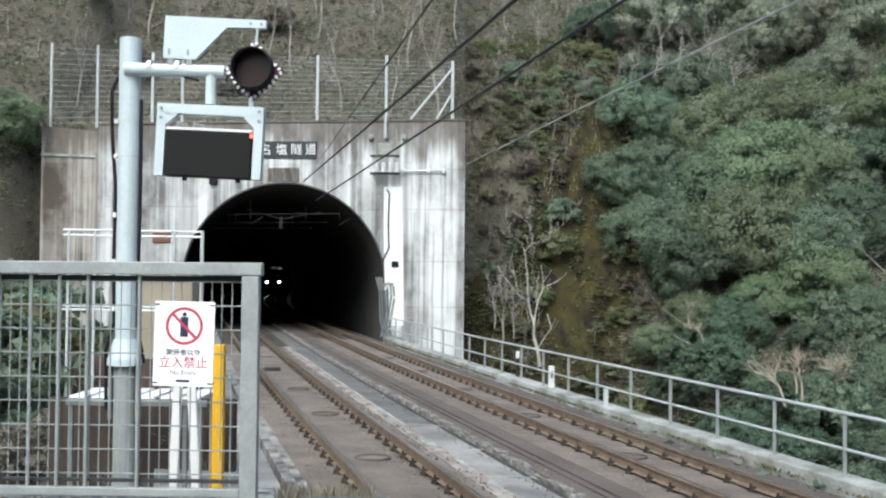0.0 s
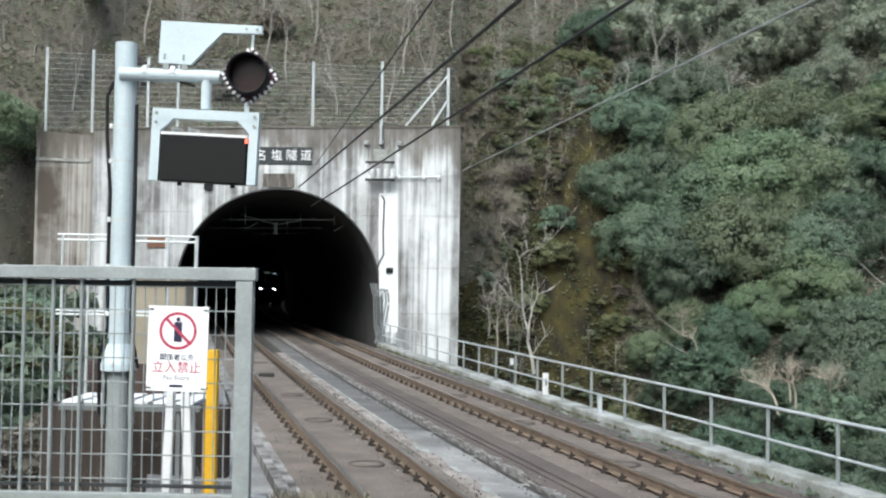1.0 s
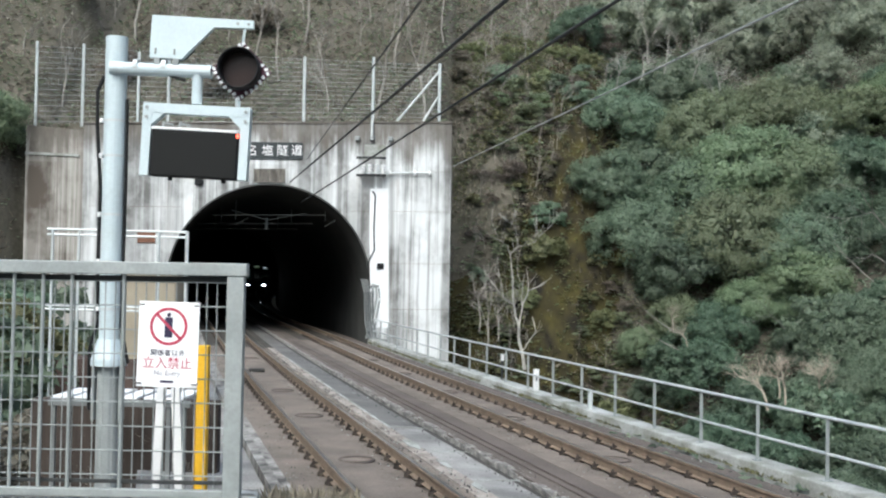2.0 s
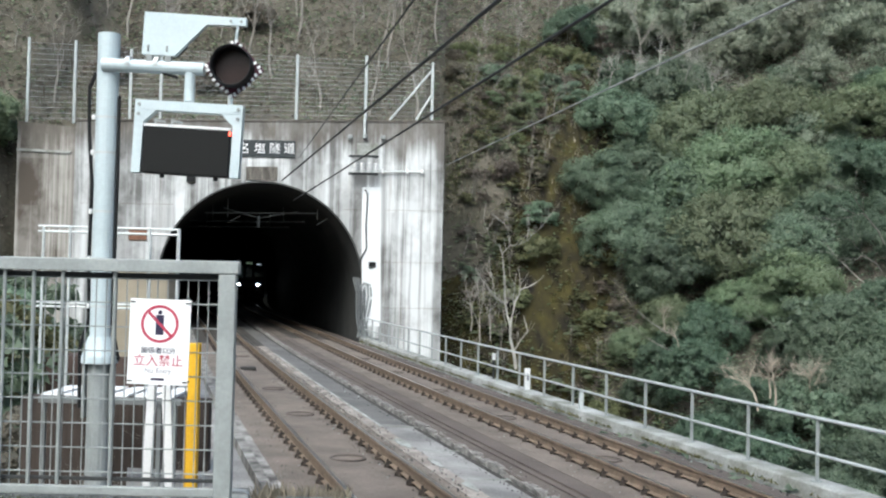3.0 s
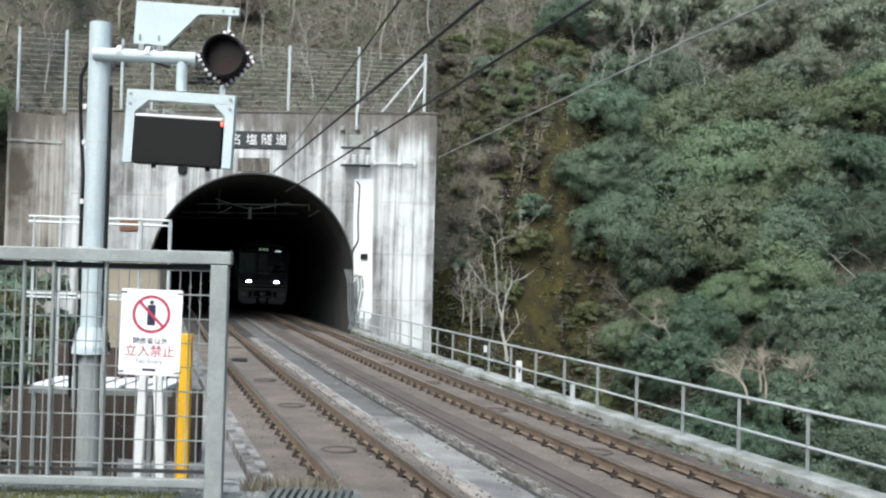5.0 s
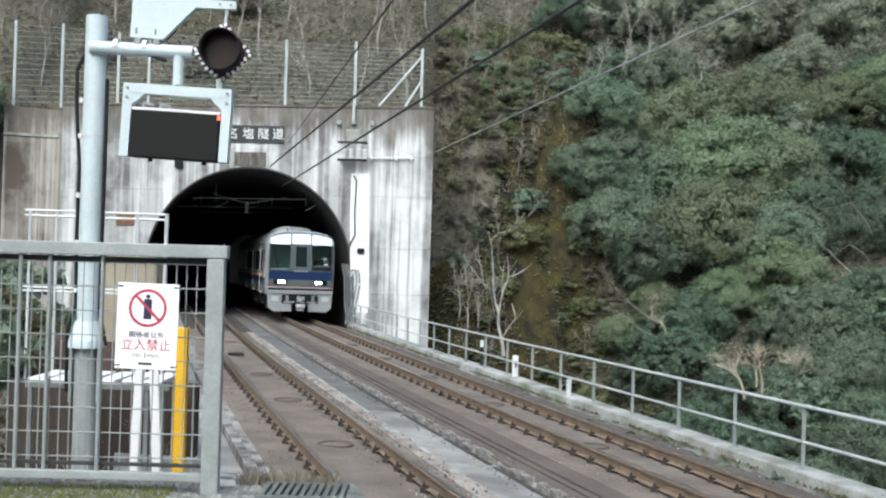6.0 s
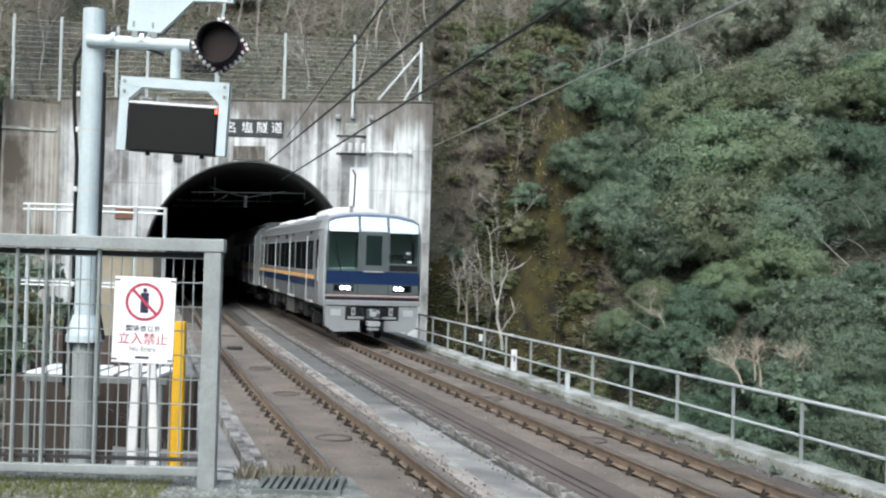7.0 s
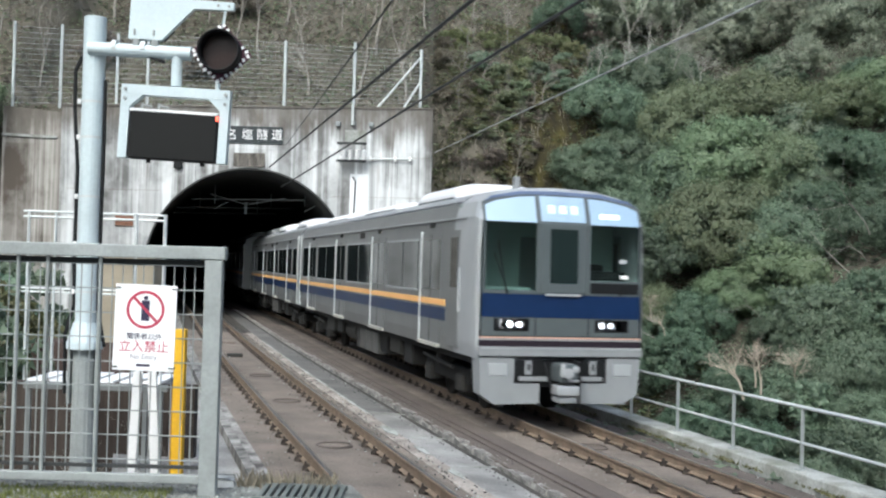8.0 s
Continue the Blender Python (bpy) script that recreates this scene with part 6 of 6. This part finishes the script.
def build_slender_tree(x, y, z):
    """A leafless tree with a forked stem and a few long thin limbs."""
    rnd = random.Random(9)
    bm = bmnew()
    joints = []
    for par, at, turn, runs in BOUGHS:
        if par is None:
            p, r = Vector((0, 0, 0)), 0.078
        elif at < 1:
            p, r = joints[par][0][0].lerp(joints[par][1][0], at), 0.03
        else:
            p, r = joints[par][at][0], joints[par][at][1] * 0.72
        line = [(p, r)]
        for lean, length in runs:
            n = 4
            a = math.radians(lean)
            for i in range(n):
                b = a + rnd.uniform(-0.16, 0.16)
                d = Vector((math.sin(b) * math.cos(math.radians(turn)), math.sin(b) * math.sin(math.radians(turn)) + rnd.uniform(-0.1, 0.1), math.cos(b)))
                q = p + d * length / n
                tube(bm, p, q, r, 6, r * 0.94)
                p, r = q, max(0.011, r * 0.93)
                if par is not None and rnd.random() < 0.45:
                    e = (d + Vector((rnd.uniform(-1, 1), rnd.uniform(-1, 1), rnd.uniform(-0.2, 0.9)))).normalized()
                    m = p + e * rnd.uniform(0.2, 0.45)
                    tube(bm, p, m, 0.011, 4, 0.008)
                    tube(bm, m, m + (e + Vector((0, 0, 0.5))).normalized() * rnd.uniform(0.15, 0.4), 0.009, 4, 0.006)
            line.append((p, r))
        joints.append(line)
    t = new("bare_tree", mesh_of("bare_tree", bm, M_PALETWIG))
    t.matrix_basis = pose(x, y, z)
    tagged(t, "slender pale leafless tree with a forked stem beside the rocky bank", "bare tree", "bare trees")


TUFTS = [leaf_mesh("foliage", M_FERN, 14, 42, 0.7, 0.95, 0.07, 64, 0.6, 0.8), leaf_mesh("foliage", M_LEAF2, 14, 42, 0.7, 0.95, 0.075, 65, 0.6, 0.8), leaf_mesh("foliage", M_LITTER, 12, 40, 0.7, 0.95, 0.065, 66, 0.6, 0.9)]


def put_tree(x, y, z, r, kind, seed, crown=None):
    """A tree whose crown, r metres in radius, has its middle at z; the trunk stands on the slope below."""
    rnd = random.Random(seed)
    g = land(x, y) - 0.2
    t = thing("tree", KINDS[kind][5], "tree", pose(x, y, g), group="trees on the slope")
    tr = new("trunk", TRUNKS[seed % 3])
    tr.parent = t
    k = max(0.25, (z - g) / 6.0)
    tr.matrix_basis = pose(0, 0, 0, 0, 0, rnd.uniform(0, 360)) @ Matrix.Diagonal((k, k, k, 1))
    cr = new("crown", crown or CROWNS[kind][seed % 3])
    cr.parent = t
    cr.matrix_basis = pose(0, 0, z - g, rnd.uniform(-8, 8), rnd.uniform(-8, 8), rnd.uniform(0, 360)) @ Matrix.Diagonal((r * 1.12, r * rnd.uniform(1.0, 1.2), r * rnd.uniform(0.92, 1.1), 1))


# stands of trees: middle of the crown, its radius and its kind
STAND_FRONT = (
    (8.9, 58.2, 10.8, 2.26, 0), (12.6, 61.3, 12.9, 2.41, 0), (7.6, 54.2, 7.3, 1.69, 0), (10.5, 57.1, 8.1, 2.31, 0),
    (8.8, 53.0, 4.4, 2.05, 0), (13.1, 57.7, 9.9, 2.68, 1), (14.5, 53.6, 7.3, 2.80, 1), (12.2, 54.6, 6.3, 2.52, 0),
    (16.4, 52.4, 7.1, 2.27, 1), (13.4, 50.8, 4.1, 2.50, 1), (10.9, 51.0, 3.1, 2.07, 3), (16.0, 49.6, 4.0, 1.98, 0),
)
STAND_RIGHT = (
    (15.5, 47.5, 2.0, 2.06, 2), (13.6, 48.5, 1.3, 1.46, 1), (20.3, 54.5, 10.8, 2.17, 2), (22.5, 54.8, 11.7, 1.97, 2),
    (19.3, 52.3, 7.9, 1.84, 3), (17.7, 50.6, 5.4, 1.65, 3), (19.3, 48.4, 4.4, 1.43, 3), (18.5, 45.3, 1.2, 1.60, 3), (16.6, 44.8, 0.0, 1.82, 0),
    (20.9, 52.2, 8.0, 1.7, 3), (21.0, 50.5, 5.8, 1.6, 3), (17.9, 51.8, 6.6, 1.4, 0),
)
STAND_LOW = (
    (14.0, 38.5, -4.6, 1.6, 3), (16.0, 39.5, -4.4, 1.6, 0), (11.8, 39.5, -4.3, 1.4, 3), (10.0, 41.0, -3.7, 1.3, 3), (12.8, 36.0, -5.2, 1.5, 0),
    (10.4, 49.6, 0.5, 1.39, 1), (11.9, 48.1, 0.3, 1.52, 3), (10.9, 46.5, -1.6, 1.57, 3), (14.8, 45.7, -0.5, 1.27, 3), (12.6, 43.9, -2.5, 1.34, 3),
    (15.0, 43.0, -2.3, 1.60, 0), (17.2, 43.1, -1.3, 1.52, 0), (16.7, 41.2, -3.4, 1.56, 0), (8.8, 49.9, -0.7, 1.07, 1), (9.3, 48.1, -2.5, 1.17, 3),
)
STAND_UPPER = (
    (11.5, 72.2, 19.9, 1.91, 1), (16.8, 56.7, 11.1, 2.15, 1), (16.0, 63.4, 15.9, 1.94, 4), (14.0, 69.2, 18.5, 1.72, 4), (19.3, 57.7, 13.3, 2.03, 4),
    (18.6, 63.8, 17.4, 2.09, 4), (21.9, 59.0, 15.5, 2.11, 4), (24.3, 60.2, 17.4, 2.11, 4), (21.4, 64.0, 18.9, 2.02, 4), (17.2, 69.0, 20.4, 1.94, 4),
    (7.2, 65.0, 17.6, 1.49, 3), (18.6, 54.5, 9.5, 1.84, 4),
)


def moss_band(x, y):
    """The bare mossy rock face that runs down the bank."""
    z = land(x, y)
    return 45 < y < 60 and -4 < z < 11.5 and abs(x - (4.5 + 0.22 * z)) < 1.25 + 0.5 * noise.noise(Vector((0.0, y * 0.8, z * 0.6)))


def put_bush(x, y, size, kind, seed):
    names = ("low olive-green bush on the bank", "low dark green bush on the bank", "withered brown shrub on the bank", "bright yellow-green bush on the upper bank")
    b = new("bush", BUSHES[kind])
    b.matrix_basis = pose(x, y, land(x, y) + 0.35 * size, 0, 0, (seed * 77) % 360) @ Matrix.Diagonal((size, size, size, 1))
    tagged(b, names[kind], "bush", "bushes on the bank")


def put_bare(x, y, size, seed, meshes, label, z=None, tilt=0.0):
    low = meshes in (SHRUB, THICKET, DULLSHRUB, VINES)
    t = new("bare_shrub" if low else "bare_tree", meshes[seed % len(meshes)])
    t.matrix_basis = pose(x, y, (land(x, y) if z is None else z) - 0.1, tilt, 0, (seed * 131) % 360) @ Matrix.Diagonal((size, size, size, 1))
    tagged(t, label, "shrub" if low else "bare tree", "bare shrubs" if low else "bare trees")


def plant_slopes():
    rnd = random.Random(21)
    spots = []

    def free(x, y, d):
        if any((x - a) ** 2 + (y - b) ** 2 < d * d for a, b in spots):
            return False
        spots.append((x, y))
        return True
    # evergreen wood across the valley: the stands that show, and the low filler wood that darkens their gaps
    n = 0
    for stand in (STAND_FRONT, STAND_RIGHT, STAND_LOW, STAND_UPPER):
        for x, y, z, r, kind in stand:
            n += 1
            put_tree(x, y, z, r, kind, n)
    for _ in range(4000):
        x, y = rnd.uniform(8.8, 46), rnd.uniform(26, 92)
        u = 0.514 * x + 0.857 * (y - 49.0)
        if u < -2.5 or u > 38 or abs(x) > 0.50 * y + 2 or x < 8.9 + 0.05 * (y - 46):
            continue
        if free(x, y, 3.3 if u < 20 else 3.0):
            n += 1
            r = rnd.uniform(1.2, 1.7) if u < 20 else rnd.uniform(1.6, 2.4)
            k = (0, 0, 1)[n % 3] if u < 20 else 2
            put_tree(x, y, land(x, y) + r * 0.9, r, (3, 0, 4)[k], n, UNDER[k])
    # wood on the far left bank
    for _ in range(300):
        x, y = rnd.uniform(-28, -20.8), rnd.uniform(36, 48)
        if free(x, y, 2.8):
            n += 1
            r = rnd.uniform(1.4, 2.1)
            put_tree(x, y, land(x, y) + r, r, rnd.choice((1, 2)), n)
    # bare wood above the portal, mixed with evergreen shrubs
    m = 0
    for _ in range(900):
        x, y = rnd.uniform(-34, 11), rnd.uniform(52, 92)
        if abs(x) > 0.5 * y + 2:
            continue
        if free(x, y, 2.0):
            m += 1
            r = rnd.random()
            if r < 0.26 and (x < 0 or y > 66):
                put_bare(x, y, rnd.uniform(0.6, 1.0), m, BARE, "leafless grey-brown tree on the hillside")
            elif r < 0.82:
                put_bare(x, y, rnd.uniform(0.8, 1.4) if x < 0 or y > 66 else rnd.uniform(0.35, 0.6) * (1.7 if y > 57 else 1.0), m, SHRUB, "leafless tangled shrub on the hillside")
            elif r < 0.94:
                put_bush(x, y, rnd.uniform(0.9, 1.6), rnd.choice((0, 1, 2, 2)), m)
            else:
                r = rnd.uniform(1.2, 1.8)
                put_tree(x, y, land(x, y) + r, r, 4, m, UNDER[2])
    # bushes on the steep bank beside the portal
    for _ in range(900):
        x, y = rnd.uniform(0.2, 11), rnd.uniform(45.5, 62)
        if not moss_band(x, y) and free(x, y, 1.0) and rnd.random() < 0.8:
            m += 1
            r = rnd.random()
            if r < 0.22:
                put_bare(x, y, rnd.uniform(0.3, 0.55), m, SHRUB, "leafless tangled shrub on the rocky bank")
            else:
                put_bush(x, y, rnd.uniform(0.4, 0.95), rnd.choice((0, 0, 1, 2, 2)), m)
    # bushes beside the mast and the walkway
    for x, y, s, k in ((-9.4, 20.5, 1.9, 1), (-9.9, 23.0, 2.1, 0), (-9.0, 18.0, 1.4, 1), (-13.0, 31.0, 2.0, 1), (-13.4, 33.0, 2.3, 1), (-12.6, 30.0, 1.5, 0), (-12.9, 29.6, 1.8, 1), (-7.0, 15.5, 0.8, 2), (-5.2, 14.8, 0.8, 2), (-4.4, 15.2, 0.7, 2), (-6.2, 16.5, 0.9, 2)):
        m += 1
        put_bush(x, y, s, k, m)
    for x, y, s in ((-3.6, 11.0, 0.42), (-3.0, 11.4, 0.40), (-2.6, 10.6, 0.36), (-4.2, 13.8, 0.5), (-3.3, 13.6, 0.5)):
        m += 1
        put_bare(x, y, s, m, SHRUB, "leafless tangled shrub behind the fence")
    # pale bare trees that stand out
    build_slender_tree(2.95, 45.4, -1.4)
    for x, y, size in ((3.6, 56.6, 0.9), (4.3, 57.6, 0.8), (3.1, 58.6, 0.9), (4.9, 59.5, 0.7), (2.2, 57.4, 0.6)):
        m += 1
        put_bush(x, y, size, 3, m)
    # bleached vines hanging over the crowns
    for x, y, z, size, k, tilt in ((8.4, 57.0, 12.9, 0.9, 0, 20), (9.8, 57.6, 13.4, 1.0, 1, 35), (11.2, 58.4, 13.9, 1.1, 2, -20), (12.8, 58.6, 13.6, 1.0, 0, 40), (14.3, 58.6, 12.8, 1.0, 1, 15), (16.2, 57.6, 12.6, 0.8, 2, 30)):
        put_bare(x, y, size, k, VINES, "bleached leafless vines hanging over the crowns", z, tilt)
    # grey twigs that overhang the foot and the top of the bank
    for k in range(46):
        x, y = rnd.uniform(0.5, 5.2), rnd.uniform(47.8, 58.5)
        if not moss_band(x, y):
            put_bare(x, y, rnd.uniform(0.4, 0.75), k, DULLSHRUB, "leafless grey-brown shrub on the rocky bank", land(x, y) + 0.1)
    put_bare(1.35, 46.4, 1.1, 2, SHRUB, "leafless grey shrub beside the portal wall", -0.7)
    put_bare(1.9, 46.9, 0.9, 0, SHRUB, "leafless grey shrub beside the portal wall", -0.2)
    put_bare(1.05, 46.9, 1.0, 1, SHRUB, "leafless grey shrub beside the portal wall", 0.2)
    # tan bare thickets that hang over the slope below the line
    for x, y, z, s, k in ((11.9, 40.9, -2.3, 1.0, 0), (12.6, 41.0, -2.1, 0.95, 1), (12.3, 40.7, -1.8, 0.8, 2), (14.3, 42.0, -2.3, 0.95, 2), (14.7, 42.1, -2.0, 0.85, 0), (18.2, 45.4, 1.0, 0.85, 1), (18.6, 45.4, 1.4, 0.7, 2), (8.7, 42.9, 0.6, 0.5, 2), (9.1, 42.1, 0.0, 0.45, 0)):
        put_bare(x, y, s, k, THICKET, "tan leafless thicket among the evergreens", z)
    # low growth that covers the bank
    vs, fs, mi = [], [], []
    forms = [np.array([v.co[:] for v in me.vertices]) for me in TUFTS]
    for _ in range(260):
        x, y = rnd.uniform(0.6, 9.5), rnd.uniform(46.2, 58)
        if moss_band(x, y):
            continue
        k = rnd.choice((0, 0, 1, 1, 2, 2))
        s = rnd.uniform(0.5, 1.1)
        a = rnd.uniform(0, 6.28)
        q = forms[k] @ np.array([[math.cos(a), math.sin(a), 0], [-math.sin(a), math.cos(a), 0], [0, 0, 0.7]]) * s + np.array([x, y, land(x, y) + 0.2 * s])
        n0 = len(vs)
        vs += q.tolist()
        fs += (np.arange(len(q)).reshape(-1, 3) + n0).tolist()
        mi += [k] * (len(q) // 3)
    me = bpy.data.meshes.new("low_growth")
    me.from_pydata(vs, [], fs)
    for material in (M_FERN, M_LEAF2, M_LITTER):
        me.materials.append(material)
    me.polygons.foreach_set("material_index", mi)
    tagged(new("low_growth", me), "low ferns and withered growth covering the rocky bank", "undergrowth", kind="stuff")
    m += 1
    put_bush(14.5, 42.0, 0.75, 3, m)
    # bleached branches that reach out of the wood
    for x, y, z, size, k, tilt in ((18.9, 46.5, 4.4, 0.6, 1, -55), (19.0, 46.6, 2.0, 0.6, 2, 55), (18.7, 46.2, 3.2, 0.5, 1, -68), (9.6, 46.8, 0.3, 0.4, 2, 60), (10.1, 46.4, -0.6, 0.4, 2, 70), (13.9, 45.4, 0.6, 0.35, 1, -60)):
        put_bare(x, y, size, k, PALE, "bleached leafless branches reaching out of the wood", z, tilt)


def plant_twigs():
    """Leafless trees scattered through the upper wood."""
    rnd = random.Random(77)
    for k in range(16):
        x = rnd.uniform(9, 34)
        y = rnd.uniform(54, 76)
        put_bare(x, y, rnd.uniform(0.7, 1.0), k, PALE, "leafless grey tree in the upper wood", land(x, y) + 1.5)


def ground_cover(name, n, area, size, material, label, seed, upright, patchy=-1.0):
    rnd = random.Random(seed)
    vs, fs = [], []
    for _ in range(n):
        x, y = rnd.uniform(area[0], area[1]), rnd.uniform(area[2], area[3])
        if abs(x) > 0.5 * y + 3 or (x < -0.6 and y < 51.2 and x > -19.4):
            continue
        if noise.noise(Vector((x * 0.6, y * 0.6, seed * 3.3))) < patchy * rnd.random():
            continue
        if rnd.random() < 0.80 and moss_band(x, y):
            continue
        z = land(x, y)
        s = size * rnd.uniform(0.5, 1.5)
        a = rnd.uniform(0, 6.28)
        dx, dy = math.cos(a) * s, math.sin(a) * s
        k = len(vs)
        if upright:
            lx, ly = rnd.uniform(-0.8, 0.8) * s * 2, rnd.uniform(-0.8, 0.8) * s * 2
            vs += [(x - dx * 0.2, y - dy * 0.2, z - 0.05), (x + dx * 0.2, y + dy * 0.2, z - 0.05), (x + lx, y + ly, z + s * 3)]
            fs.append((k, k + 1, k + 2))
        else:
            h = rnd.uniform(0.02, 0.35)
            vs += [(x - dx, y - dy, z + h), (x + dy * 0.5, y - dx * 0.5, z + h + s * rnd.uniform(-0.3, 0.6)), (x + dx, y + dy, z + h + s * rnd.uniform(-0.5, 0.8)), (x - dy * 0.5, y + dx * 0.5, z + h + 0.02)]
            fs.append((k, k + 1, k + 2, k + 3))
    me = bpy.data.meshes.new(name)
    me.from_pydata(vs, [], fs)
    me.materials.append(material)
    tagged(new(name, me), label, "undergrowth", kind="stuff")


plant_slopes()
plant_twigs()
ground_cover("leaf_litter", 42000, (-34, 13, 44.5, 86), 0.13, M_LITTER, "brown leaf litter on the hillside", 5, False)
ground_cover("undergrowth", 36000, (-34, 13, 44.5, 86), 0.12, M_LEAF2, "low green undergrowth on the hillside", 6, False)
ground_cover("dry_grass", 22000, (-34, 13, 44.5, 80), 0.09, M_DRY, "dry straw grass on the hillside", 7, True)
ground_cover("dead_grass", 8000, (-0.2, 7, 53.5, 64), 0.07, M_STRAW, "pale dead grass on the upper bank", 9, True)
ground_cover("valley_undergrowth", 60000, (2, 32, 14, 50), 0.085, M_LEAF, "dark green undergrowth in the valley", 8, False)
ground_cover("wood_floor", 50000, (8, 46, 40, 92), 0.13, M_LEAF, "dark green undergrowth between the trees", 12, False)
ground_cover("upper_undergrowth", 34000, (9, 40, 56, 92), 0.14, M_LEAF5, "grey-olive undergrowth high on the slope", 13, False)
ground_cover("bank_ferns", 60000, (-0.2, 12.5, 45.5, 64), 0.085, M_FERN, "patches of small green ferns on the rocky bank", 14, False, 0.22)
ground_cover("bank_moss", 30000, (-0.2, 12.5, 45.5, 64), 0.07, M_ROCK, "dark moss tufts on the rocky bank", 15, True, 0.2)


def kerb_moss():
    """Yellow-green moss tufts along the inner foot of the kerb."""
    rnd = random.Random(41)
    vs, fs = [], []
    for _ in range(5000):
        s = rnd.uniform(6, 46)
        if noise.noise(Vector((s * 0.55, 0.0, 7.0))) < -0.1 + 0.5 * rnd.random() - 0.2:
            continue
        p = on_line(s, rnd.choice((5.80, 5.83, 5.86, 5.90)) + rnd.uniform(-0.03, 0.03), -0.41)
        h = rnd.uniform(0.02, 0.07)
        a = rnd.uniform(0, 6.28)
        d = Vector((math.cos(a), math.sin(a), 0)) * 0.02
        k = len(vs)
        vs += [p - d, p + d, p + Vector((rnd.uniform(-0.05, 0.05), rnd.uniform(-0.05, 0.05), h))]
        fs.append((k, k + 1, k + 2))
    me = bpy.data.meshes.new("kerb_moss")
    me.from_pydata([tuple(v) for v in vs], [], fs)
    me.materials.append(M_KERBMOSS)
    tagged(new("kerb_moss", me), "yellow-green moss along the kerb", "moss", kind="stuff")


kerb_moss()


def motions():
    times = [0.25 * i for i in range(33)]
    for k, car in enumerate(CARS):
        rows = []
        for t in times:
            s = nose_at(t) + 9.93 + 20.0 * k
            p = on_track(s, 0.0, 0.0, True)
            rows.append((t, pose(p.x, p.y, p.z, 0, LEAN, heading(s))))
        walk(car, rows)


motions()
